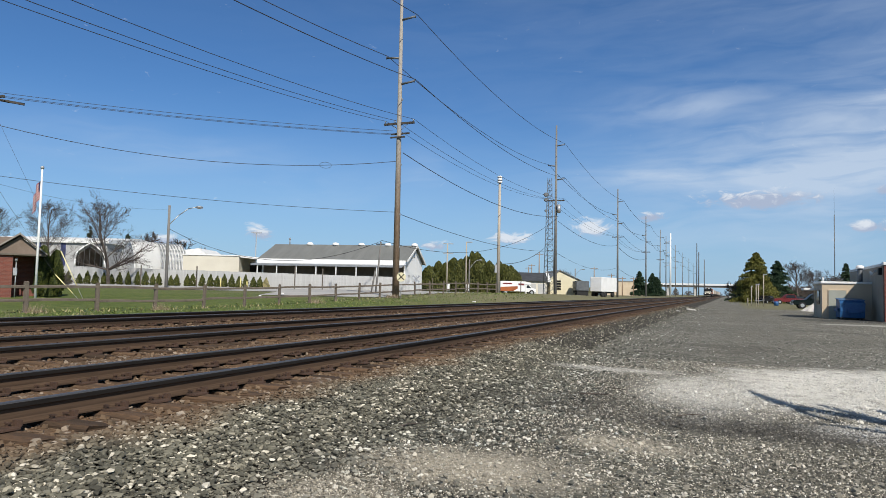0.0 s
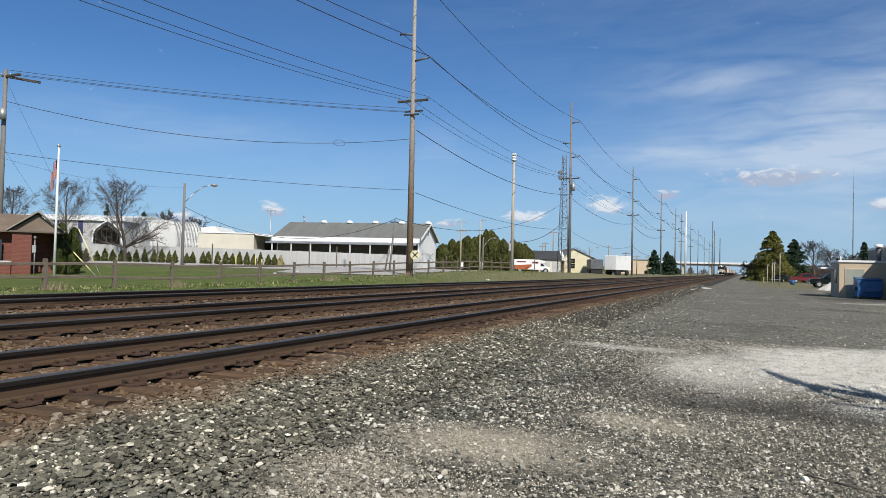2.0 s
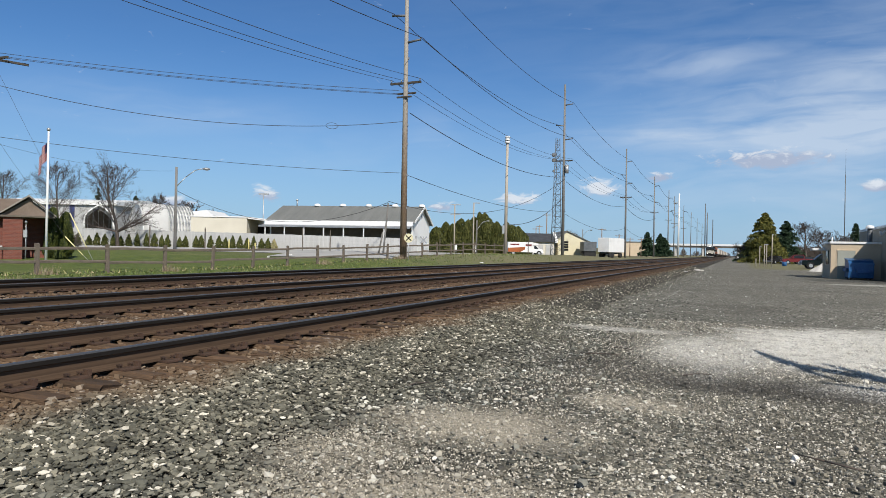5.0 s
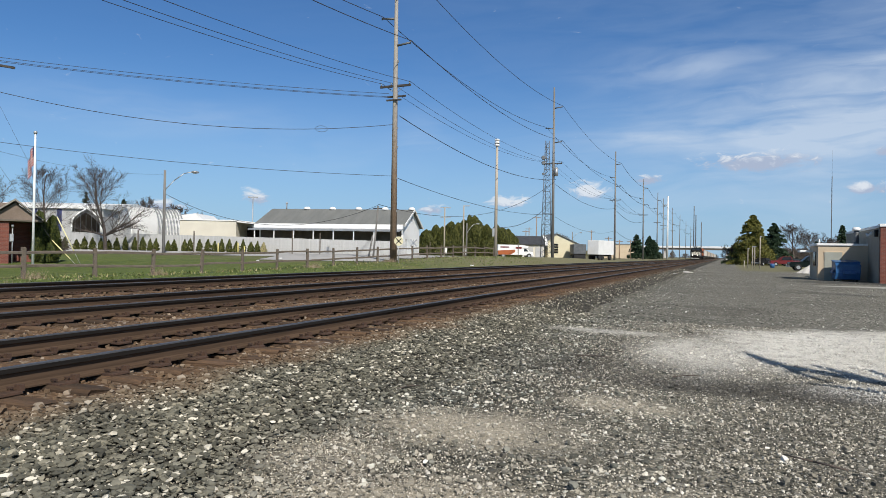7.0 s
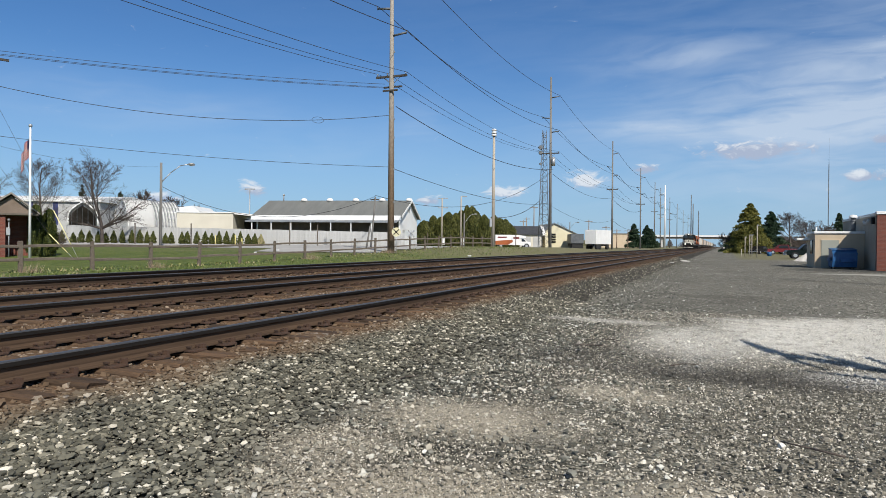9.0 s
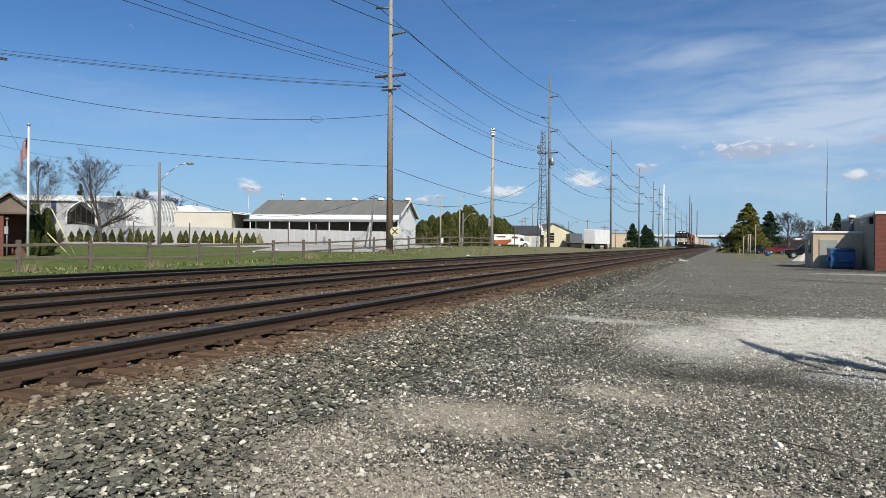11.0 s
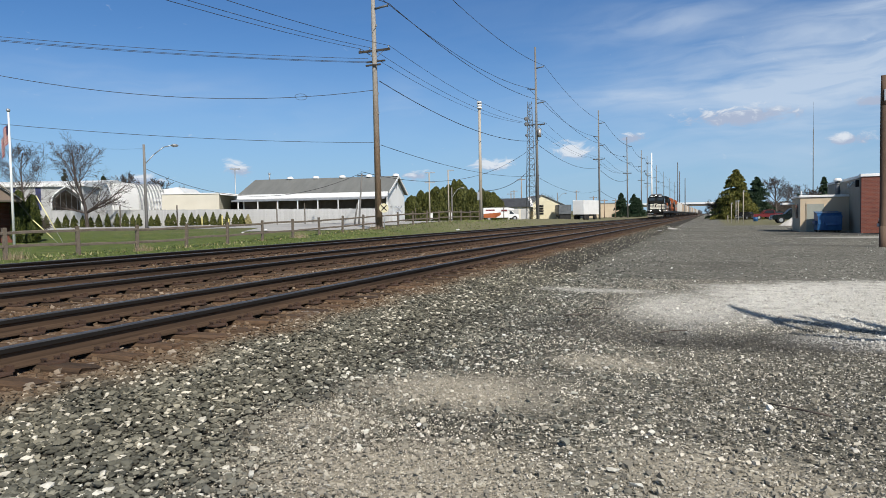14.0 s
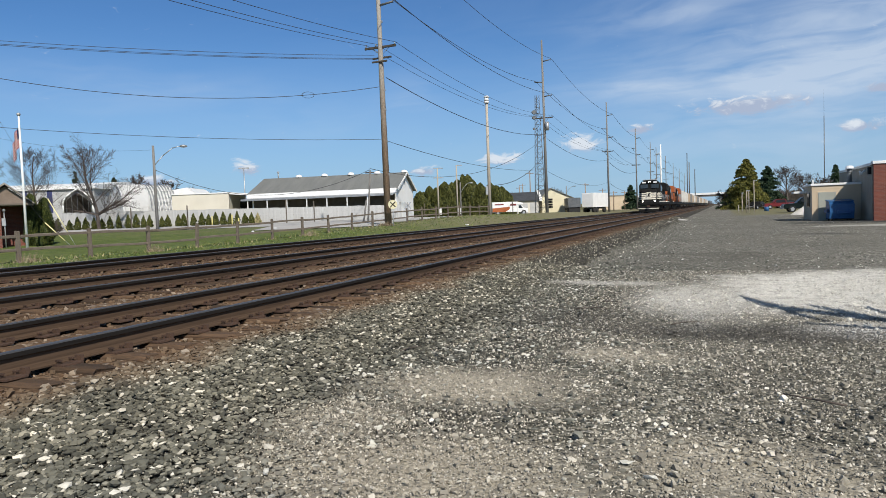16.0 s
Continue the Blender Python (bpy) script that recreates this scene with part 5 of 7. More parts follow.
# ---- brick house, flag and planting ----
def build_house():
    h = thing("brick_house", stand(-23.75, 40.3, 27) @ Matrix.Diagonal((0.87, 1, 1, 1)), "small red brick house with brown gabled roof and a low wall", "house")
    bm = bmesh.new()
    soft_box(bm, -1.0, 0.12, -0.1, 0.35, -0.3, 2.45, 0.01)
    part("brick_pier", bm, M["brick"], h)
    bm = bmesh.new()
    box(bm, 0.10, 1.85, 1.9, 5.0, -0.3, 2.45)
    box(bm, -9.0, 0.10, 1.9, 7.0, -0.3, 2.45)
    part("wall", bm, M["brick"], h)
    bm = bmesh.new()
    soft_box(bm, -1.25, 2.0, -0.25, 5.0, 2.40, 2.52, 0.02)
    part("fascia", bm, M["brownwall"], h)
    bm = bmesh.new()
    prism(bm, [(-1.15, 2.52), (0.45, 3.50), (1.92, 2.52)], "y", -0.05, 0.02)
    part("gable", bm, M["brownroof"], h, "plain brown gable board")
    for s, (xa, xb) in (("l", (-1.32, 0.45)), ("r", (2.06, 0.45))):
        bm = bmesh.new()
        prism(bm, [(xa, 2.46), (xa, 2.54), (xb, 3.68), (xb, 3.60)], "y", -0.30, 4.0)
        part("roof_slope", bm, M["brownroof"], h)
        bm = bmesh.new()
        prism(bm, [(xa, 2.47), (xa, 2.56), (xb, 3.71), (xb, 3.60)], "y", -0.34, -0.30)
        part("bargeboard", bm, M["porchwall"], h)
    bm = bmesh.new()
    prism(bm, [(1.2, 2.45), (1.2, 2.55), (4.2, 3.66), (7.3, 2.55), (7.3, 2.45)], "x", -9.4, 0.3)
    part("main_roof", bm, M["brownroof"], h)
    bm = bmesh.new()
    box(bm, -4.0, -1.0, -0.3, 0.2, -0.3, 0.65)
    part("low_wall", bm, M["brick"], h)
    bm = bmesh.new()
    soft_box(bm, -4.05, -0.98, -0.36, 0.26, 0.65, 0.76, 0.02)
    part("coping", bm, M["concrete"], h)
    bm = bmesh.new()
    soft_box(bm, 0.14, 0.38, 0.0, 0.19, 1.25, 1.70, 0.02)
    part("meter_box", bm, M["steel"], h)
    bm = bmesh.new()
    rod(bm, (0.30, 0.1, -0.2), (0.30, 0.1, 2.1), 0.04, n=8)
    ball(bm, (0.30, 0.06, 2.15), 0.10)
    part("conduit", bm, M["steel"], h)
    bm = bmesh.new()
    soft_box(bm, 1.42, 1.58, 1.82, 1.92, 1.35, 1.9, 0.02)
    part("vent", bm, M["brownwall"], h)
    for i in range(2):
        bm = bmesh.new()
        soft_box(bm, -2.9 - i * 2.4, -1.7 - i * 2.4, 1.52, 1.62, 0.8, 2.0, 0.02)
        part("window", bm, M["glass"], h)


def build_flag():
    p = thing("flagpole", stand(-21.0, 38.0), "white metal flagpole with a ball on top beside the house", "flagpole")
    bm = bmesh.new()
    rod(bm, (0, 0, -0.2), (0, 0, 7.1), 0.075, 0.045, 12)
    part("shaft", bm, M["white"], p)
    bm = bmesh.new()
    ball(bm, (0, 0, 7.18), 0.10)
    part("ball", bm, M["steel"], p)
    # the cloth hangs in folds: strips of stripes side by side
    f = thing("flag", stand(-21.0, 38.0, 0, 6.75), "red and white striped flag with a navy corner hanging limp", "flag")
    cols = 7
    for s in range(13):
        bm = bmesh.new()
        grid = []
        for i in range(cols * 2 + 1):
            t = i / (cols * 2)
            x = -0.05 - 0.34 * t + 0.06 * math.sin(t * 9)
            y = 0.10 * math.sin(t * 11 + 0.6)
            drop = -1.15 * t ** 0.85
            for z in (-s * 0.075, -(s + 1) * 0.075):
                grid.append(bm.verts.new((x - 0.05 * z * 0.5, y * (1 - 0.2 * z), z + drop)))
        for i in range(cols * 2):
            a = grid[i * 2:i * 2 + 4]
            fc = bm.faces.new((a[0], a[1], a[3], a[2]))
            if s < 7 and i < 4:
                fc.material_index = 1
        bmesh.ops.solidify(bm, geom=bm.faces[:], thickness=0.008)
        st = part("stripe", bm, M["flagred"] if s % 2 == 0 else M["flagwhite"], f)
        st.data.materials.append(M["flagblue"])
    return f


def build_yard():
    for i, (du, dw, h, r) in enumerate(((-22.85, 42.0, 3.05, 0.42), (-22.45, 42.7, 2.8, 0.40), (-22.05, 41.6, 1.15, 0.40))):
        shrub_cone(stand(du, dw), h, r, 40 + i, M["arbor"], "dense dark green columnar evergreen beside the brick house", 7500, 0.075, "evergreens beside the house", power=0.35)
    # brown leafless bush
    b = thing("bare_bush", stand(-28.2, 54.0), "bare reddish-brown rounded bush", "bush")
    rng = random.Random(4)
    segs = []
    for i in range(160):
        a, t = rng.uniform(0, math.tau), rng.uniform(0.1, 1.2)
        d = Vector((math.cos(a) * math.sin(t), math.sin(a) * math.sin(t), math.cos(t)))
        segs.append((Vector((0, 0, 0)), d * rng.uniform(1.0, 1.7), 0.02, 0.01, 1))
        segs.append((d * 0.8, d * 0.8 + Vector((rng.uniform(-.6, .6), rng.uniform(-.6, .6), rng.uniform(0, .7))), 0.014, 0.01, 1))
    v, f = tubes(segs, 3)
    part("twigs", raw("twigs", v, f, M["twig"]), None, b)
    for (ua, za), (ub, zb) in (((-20.8, 2.96), (-19.8, 1.0)), ((-21.04, 1.62), (-20.0, 0.57))):
        g = thing("guy_guard", pose(0, 0, 0), "pale yellow plastic guard on a slanting guy wire", "guy wire guard", "guy guards")
        bm = bmesh.new()
        a, c = spot(ua, 40.0, za), spot(ub, 40.0, zb)
        rod(bm, a, c, 0.028, n=8)
        part("guard", bm, M["straw"], g)
        bm = bmesh.new()
        rod(bm, c, c + (c - a).normalized() * (c.z - 0.1) * 1.1, 0.01, n=6)
        part("anchor_rod", bm, M["steel"], g)


build_house()
FLAG = build_flag()
build_yard()


def build_side_pole():
    p = thing("side_street_pole", stand(-28.5, 45.0), "wooden utility pole with crossed arms and a grey transformer", "utility pole", "poles across the street")
    bm = bmesh.new()
    rod(bm, (0, 0, -0.3), (0, 0, 13.0), 0.18, 0.12, 10)
    part("shaft", bm, M["greywood"], p)
    for a in (25, -35):
        bm = bmesh.new()
        soft_box(bm, -1.1, 1.1, -0.06, 0.06, 12.45, 12.6, 0.01, m=pose(0, 0, 0, 0, 4, a))
        part("crossarm", bm, M["armwood"], p)
    for dx in (-0.9, -0.3, 0.3, 0.9):
        bm = bmesh.new()
        rod(bm, (dx, 0, 12.6), (dx, 0, 12.78), 0.04, n=7)
        part("insulator", bm, M["steel"], p)
    bm = bmesh.new()
    rod(bm, (0.1, -0.3, 9.7), (0.1, -0.3, 10.4), 0.22, n=12)
    part("transformer", bm, M["steel"], p)


build_side_pole()


# ---- buildings across the street ----
def build_hoops():
    big = thing("warehouse", stand(-50.0, 112.0), "long pale grey metal warehouse with a white roof edge", "warehouse")
    bm = bmesh.new()
    box(bm, -22, -1.0, 0, 24, -0.5, 6.6)
    part("wall", bm, M["greyfence"], big)
    bm = bmesh.new()
    prism(bm, [(-0.4, 6.6), (-0.4, 7.15), (12, 8.2), (24.4, 7.15), (24.4, 6.6)], "x", -22.4, -0.6)
    part("roof", bm, M["white"], big)
    for i in range(5):
        bm = bmesh.new()
        box(bm, -20 + i * 3.9, -19.2 + i * 3.9, -0.06, 0.02, 0, 6.5)
        part("panel_band", bm, M["flagblue"] if i in (2, 3, 4) else M["steel"], big)

    def vault(name, m, half, top, length, label, open_front, ribs, far_end=False, peaked=False):
        t = thing(name, m, label, "hoop building", "hoop buildings")
        prof = []
        for i in range(15):
            a = math.pi * i / 14
            prof.append((-half * math.cos(a), top * (math.sin(a) ** 0.75)))
        if peaked:
            # upright sides, rounded eaves and a gable
            prof = [(-1.0, 0.0), (-1.0, 0.2), (-1.0, 0.4), (-1.0, 0.6), (-0.97, 0.70), (-0.86, 0.78), (-0.45, 0.90), (0.0, 1.0)]
            prof = [(x * half, z * top) for x, z in prof + [(-x, z) for x, z in prof[-2::-1]]]
        bm = bmesh.new()
        rows = [[bm.verts.new((x, y, z)) for x, z in prof] for y in np.linspace(0, length, 9)]
        for a, b in zip(rows, rows[1:]):
            for i in range(14):
                f = bm.faces.new((a[i], a[i + 1], b[i + 1], b[i]))
                f.smooth = True
        bmesh.ops.solidify(bm, geom=bm.faces[:], thickness=0.08)
        part("cover", bm, M["fabric"], t)
        for k in range(ribs):
            y = length * k / max(1, ribs - 1)
            bm = bmesh.new()
            for (xa, za), (xb, zb) in zip(prof, prof[1:]):
                rod(bm, (xa * 1.0, y, za), (xb * 1.0, y, zb), 0.10, n=6)
            part("rib", bm, M["white"] if k == 0 else M["steel"], t)
        bm = bmesh.new()
        prism(bm, [(x * 0.97, z * 0.97) for x, z in prof], "y", length * (0.97 if open_front or far_end else 0.02), length * (0.99 if open_front or far_end else 0.04))
        part("end_wall", bm, M["brownwall"] if open_front else M["white"], t)
        if open_front:
            for i in range(5):
                bm = bmesh.new()
                box(bm, -half * 0.8 + i * half * 0.4 - 0.04, -half * 0.8 + i * half * 0.4 + 0.04, length * 0.92, length * 0.96, 0, top * 0.9)
                part("end_stud", bm, M["steel"], t)
        return t

    vault("hoop_shelter", stand(-45.0, 94.0, 26), 1.75, 5.45, 9, "white peaked shelter with an open dark mouth", True, 6, peaked=True)
    vault("hoop_barn", stand(-41.3, 97.0, -55), 4.6, 6.0, 3.6, "white fabric-covered hoop barn", False, 2)
    vault("ribbed_hoop_frame", stand(-41.3, 97.0, -55) @ pose(0, 3.6, 0), 4.6, 5.9, 3.2, "ribbed pale end bay of a hoop barn", False, 9, True)
    w = thing("block_building", stand(-27.0, 88.0), "low flat-roofed cream block building", "building")
    bm = bmesh.new()
    box(bm, -3.6, 3.4, 0, 9, -0.5, 3.85)
    part("wall", bm, M["cream"], w)
    bm = bmesh.new()
    soft_box(bm, -3.7, 3.5, -0.1, 9.1, 3.85, 4.0, 0.02)
    part("parapet", bm, M["white"], w)
    bm = bmesh.new()
    prism(bm, [(3.4, 3.75), (3.4, 4.0), (9.4, 3.45), (9.4, 3.2)], "y", 0.2, 8)
    part("lean_to_roof", bm, M["white"], w)
    bm = bmesh.new()
    box(bm, 3.4, 9.2, 5.5, 6, -0.3, 3.3)
    part("back_wall", bm, M["dark"], w)
    g = thing("white_gable_roof", stand(-34.2, 104.0), "low white-roofed storage building behind the fence", "building")
    bm = bmesh.new()
    prism(bm, [(-4.5, 0), (-4.5, 5.0), (0.3, 5.7), (1.3, 4.9), (1.3, 0)], "y", 0, 9)
    part("shell", bm, M["white"], g)
    v = thing("yard_light", stand(-24.0, 98.0), "slim floodlight pole with a short crossbar", "light pole")
    bm = bmesh.new()
    rod(bm, (0, 0, 0), (0, 0, 7.7), 0.07, n=8)
    part("pole", bm, M["steel"], v)
    bm = bmesh.new()
    soft_box(bm, -0.7, 0.7, -0.08, 0.08, 7.6, 7.8, 0.02)
    part("floodlights", bm, M["steel"], v)


build_hoops()


def build_barn():
    # long barn: local x runs along the ridge, the near wall is y = 0
    b = thing("barn", stand(-2.45, 80.0, -12), "long white barn with a grey metal roof and an open porch", "barn")
    L, D, E, R = 17.6, 9.0, 3.45, 5.35
    bm = bmesh.new()
    prism(bm, [(0, -0.4), (0, E), (D / 2, R), (D, E), (D, -0.4)], "x", -0.18, 0.0)
    part("gable_wall", bm, M["fabric"], b)
    bm = bmesh.new()
    prism(bm, [(0, -0.4), (0, E), (D / 2, R), (D, E), (D, -0.4)], "x", -L, -L + 0.18)
    part("gable_wall", bm, M["fabric"], b)
    bm = bmesh.new()
    box(bm, -L + 0.18, -0.18, 0, 0.2, -0.4, E)
    box(bm, -L + 0.18, -0.18, D - 0.2, D, -0.4, E)
    part("side_wall", bm, M["brownwall"], b)
    for s, (ya, yb) in enumerate(((-0.5, D / 2), (D + 0.5, D / 2))):
        bm = bmesh.new()
        prism(bm, [(ya, E - 0.10), (ya, E + 0.02), (yb, R + 0.16), (yb, R + 0.04)], "x", -L - 0.4, 0.35)
        part("roof_slope", bm, M["greyroof"], b)
        bm = bmesh.new()
        prism(bm, [(ya, E - 0.22), (ya, E + 0.05), (yb, R + 0.18), (yb, R - 0.05)], "x", 0.35, 0.43)
        part("bargeboard", bm, M["white"], b)
    bm = bmesh.new()
    soft_box(bm, -L - 0.4, 0.2, -0.65, -0.5, E - 0.55, E + 0.02, 0.02)
    part("white_fascia", bm, M["white"], b)
    bm = bmesh.new()
    prism(bm, [(-0.5, E - 0.55), (-0.5, E - 0.47), (-2.2, E - 0.66), (-2.2, E - 0.74)], "x", -L - 0.4, 0.2)
    part("porch_roof", bm, M["steel"], b)
    bm = bmesh.new()
    box(bm, -L - 0.4, 0.2, -2.24, -2.18, E - 0.84, E - 0.66)
    part("porch_beam", bm, M["steel"], b)
    for i in range(8):
        bm = bmesh.new()
        x = -L + 0.4 + i * (L - 0.8) / 7
        soft_box(bm, x - 0.06, x + 0.06, -2.16, -2.04, -0.4, E - 0.74, 0.01)
        part("porch_post", bm, M["white"], b)
    for i in range(5):
        bm = bmesh.new()
        x = -L + 4.2 + i * 3.35
        rod(bm, (x, D / 2, R + 0.1), (x, D / 2, R + 0.28), 0.45, 0.38, n=14)
        ball(bm, (x, D / 2, R + 0.28), 0.38, 12, 6, 0.45)
        part("roof_vent", bm, M["white"], b)
    bm = bmesh.new()
    rod(bm, (-L + 1.5, D / 2, R), (-L + 1.5, D / 2, R + 0.8), 0.08, n=8)
    ball(bm, (-L + 1.5, D / 2, R + 0.85), 0.15)
    part("roof_ventilator", bm, M["steel"], b)
    bm = bmesh.new()
    soft_box(bm, -0.02, 0.06, D / 2 - 0.2, D / 2 + 0.2, R - 1.3, R - 0.4, 0.02)
    part("gable_louvre", bm, M["steel"], b)
    bm = bmesh.new()
    soft_box(bm, -0.02, 0.05, 1.2, 2.1, -0.2, 1.9, 0.02)
    part("side_door", bm, M["greyfence"], b)

    f = thing("board_fence", pose(0, 0, 0), "tall grey solid board fence along the road", "fence")
    rng = random.Random(12)
    bm = bmesh.new()
    box(bm, 0.003, 37.0 / 17 / 13 - 0.003, 0, 0.03, 0, 1)
    board = mesh_of("board", bm, M["greyfence"])
    n = 17
    for i in range(n):
        t0, t1 = i / n, (i + 1) / n
        u0, u1 = -38.8 + 37.0 * t0, -38.8 + 37.0 * t1
        a = spot(u0, 75.0)
        g = float(lie(a.x, a.y))
        top = 2.86 - 0.42 * t0
        L1, k = (u1 - u0) / 13, 13
        for j in range(k):
            p = part("board", board, None, f)
            q = spot(u0 + j * L1, 75.0 + (0.012 if j % 2 else 0.0))
            p.matrix_basis = pose(q.x, q.y, g - 0.1, 0, 0, TURN) @ Matrix.Diagonal((1, 1, top - g + 0.1 + rng.uniform(-0.012, 0.012), 1))
        bm = bmesh.new()
        box(bm, -0.05, 0.05, 0.05, 0.15, -0.3, top - g - 0.05)
        q = part("post", bm, M["greyfence"], f)
        q.matrix_basis = pose(a.x, a.y, g, 0, 0, TURN)
    rng = random.Random(12)
    us = [-36.9, -35.7, -34.9, -34.1, -33.2, -32.5, -31.6, -30.75, -29.75, -28.95, -28.2, -27.6, -26.4, -25.8, -24.7, -24.1, -23.2, -22.3, -21.6, -20.9, -20.1, -19.4, -18.7, -17.9, -17.2, -16.6]
    for i, u in enumerate(us):
        last = i == len(us) - 1
        shrub_cone(stand(u, 72.6 + rng.uniform(-0.1, 0.1)), rng.uniform(1.05, 1.42), rng.uniform(0.27, 0.37), 100 + i, M["dry"] if last else M["cone"],
                   "browned young cone-shaped evergreen by the fence" if last else "young green cone-shaped evergreen by the board fence", 1100, 0.10, "row of young evergreens", power=0.75)
    for i, (u, h) in enumerate(((-20.6, 0.95), (-19.95, 0.6), (-22.6, 0.9))):
        y = thing("bollard", stand(u + 1.8, 71.0), "yellow painted steel bollard by the road", "bollard", "bollards")
        bm = bmesh.new()
        rod(bm, (0, 0, -0.2), (0, 0, h), 0.065, n=12)
        ball(bm, (0, 0, h), 0.065, 12, 6)
        part("post", bm, M["yellow"], y)


build_barn()


def street_light(m, height, reach, label, group="street lights"):
    p = thing("street_light", m, label, "street light", group)
    bm = bmesh.new()
    rod(bm, (0, 0, -0.2), (0, 0, height), 0.14, 0.10, 10)
    part("pole", bm, M["greywood"], p)
    bm = bmesh.new()
    pts = [Vector((0, 0, height - 1.7)), Vector((reach * 0.35, 0, height - 0.85)), Vector((reach * 0.7, 0, height - 0.25)), Vector((reach, 0, height - 0.1))]
    for a, c in zip(pts, pts[1:]):
        rod(bm, a, c, 0.04, n=7)
    part("arm", bm, M["steel"], p)
    bm = bmesh.new()
    ball(bm, (reach + 0.25, 0, height - 0.12), 0.32, 10, 6, 0.4)
    part("lamp_head", bm, M["steel"], p)
    return p


def build_street():
    street_light(stand(-22.2, 60.0), 7.1, 2.3, "wooden street light pole with a curved metal arm")
    for (u, w, h, arms) in ((2.8, 95.0, 6.6, 2), (5.4, 95.0, 6.9, 1)):
        p = thing("light_pole", stand(u, w), "slim pale light pole with floodlights on top", "light pole", "light poles")
        bm = bmesh.new()
        rod(bm, (0, 0, -0.2), (0, 0, h), 0.11, 0.08, 10)
        part("pole", bm, M["pole_pale"], p)
        for k in range(arms):
            bm = bmesh.new()
            soft_box(bm, -0.6 if arms > 1 else 0.0, 0.8, -0.06, 0.06, h - 0.1 - 1.3 * k, h + 0.02 - 1.3 * k, 0.01)
            part("crossbar", bm, M["steel"], p)
        bm = bmesh.new()
        soft_box(bm, 0.08, 0.40, -0.15, 0.15, 0.2, 1.1, 0.02)
        part("cabinet", bm, M["white"], p)
    street_light(stand(6.9, 112.0), 5.5, 1.5, "grey street light with a curved arm before the hedge")
    street_light(stand(36.5, 170.0), 6.6, 1.8, "grey street light in the yard")
    p = thing("siren_pole", stand(7.75, 75.0), "pale wooden pole with a stacked white siren on top", "pole")
    bm = bmesh.new()
    rod(bm, (0, 0, -0.2), (0, 0, 12.0), 0.19, 0.13, 10)
    part("shaft", bm, M["pole_pale"], p)
    for k in range(3):
        bm = bmesh.new()
        rod(bm, (0, 0, 12.0 + 0.28 * k), (0, 0, 12.2 + 0.28 * k), 0.30, 0.22, 12)
        part("siren_horn", bm, M["white"], p)
    bm = bmesh.new()
    soft_box(bm, -0.38, -0.14, -0.15, 0.15, 2.2, 3.1, 0.02)
    part("control_box", bm, M["steel"], p)
    s = thing("railroad_warning_sign", stand(-1.8, 50.0), "round yellow crossing warning sign on a post", "traffic sign")
    bm = bmesh.new()
    rod(bm, (0, 0, -0.5), (0, 0, 1.75), 0.03, n=8)
    part("post", bm, M["steel"], s)
    bm = bmesh.new()
    rod(bm, (0, -0.04, 1.55), (0, -0.06, 1.55), 0.33, n=28)
    part("disc", bm, M["yellow_pale"], s)
    for a in (45, -45):
        bm = bmesh.new()
        box(bm, -0.27, 0.27, -0.068, -0.062, -0.035, 0.035, pose(0, 0, 1.55, 0, a, 0))
        part("cross_bar", bm, M["black"], s)
    x = thing("crossbuck", stand(-1.1, 75.0), "small grey crossbuck sign on a post", "traffic sign")
    bm = bmesh.new()
    rod(bm, (0, 0, -0.3), (0, 0, 1.7), 0.05, n=8)
    part("post", bm, M["steel"], x)
    for a in (45, -45):
        bm = bmesh.new()
        box(bm, -0.5, 0.5, -0.07, -0.05, -0.08, 0.08, pose(0, 0, 1.35, 0, a, 0))
        part("blade", bm, M["steel"], x)
    lp = thing("leaning_pole", stand(-4.4, 60.0), "thin leaning wooden service pole by the road", "utility pole")
    bm = bmesh.new()
    rod(bm, (0.05, 0, -0.3), (0.42, 0, 4.4), 0.085, 0.065, 8)
    part("shaft", bm, M["greywood"], lp)
    bm = bmesh.new()
    soft_box(bm, 0.0, 0.75, -0.04, 0.04, 4.15, 4.25, 0.01)
    part("crossarm", bm, M["armwood"], lp)
    bm = bmesh.new()
    rod(bm, (-0.35, 0, -0.2), (0.0, 0, 1.9), 0.075, 0.07, 8)
    part("stub", bm, M["greywood"], lp)
    for u, h in ((-9.8, 1.6), (-12.4, 1.75), (-26.8, 1.6), (-21.6, 1.6), (0.8, 1.3), (12.0, 1.3)):
        g = thing("marker_post", stand(u, 66.0 if u < 0 else 88.0), "short dark metal post beside the road", "post", "posts along the road")
        bm = bmesh.new()
        soft_box(bm, -0.05, 0.05, -0.04, 0.04, -0.3, h + 0.4, 0.01)
        part("post", bm, M["brownwall"], g)
    a, c = stand(-22.3, 60.0).translation, stand(-4.0, 60.0).translation
    cable((a.x, a.y, 6.0), (c.x, c.y, 4.9 + 0.4), 2.2, 0.02, label="black service cable crossing the street", name="service_cable")
    cable((a.x, a.y, 7.6), tuple(spot(-28.4, 45.0, 7.6)), 0.5, 0.008, label="thin service cable crossing the street", name="service_cable")
    for za, u, z in ((12.6, -20.8, 2.96), (8.2, -21.04, 1.62)):
        cable(tuple(spot(-28.4, 45.0, za)), tuple(spot(u, 40.0, z)), 0.05, 0.008, label="thin steel guy wire from the street pole", name="guy_wire")
    cable((c.x, c.y, 5.4), (LINE_X, 97.2, 11.6), 2.6, 0.022, label="black service cable crossing the street", name="service_cable")
    cable(tuple(spot(7.75, 75.0, 4.2)), (LINE_X, 97.2, 9.2), 1.2, 0.03, label="black service cable crossing the street", name="service_cable")


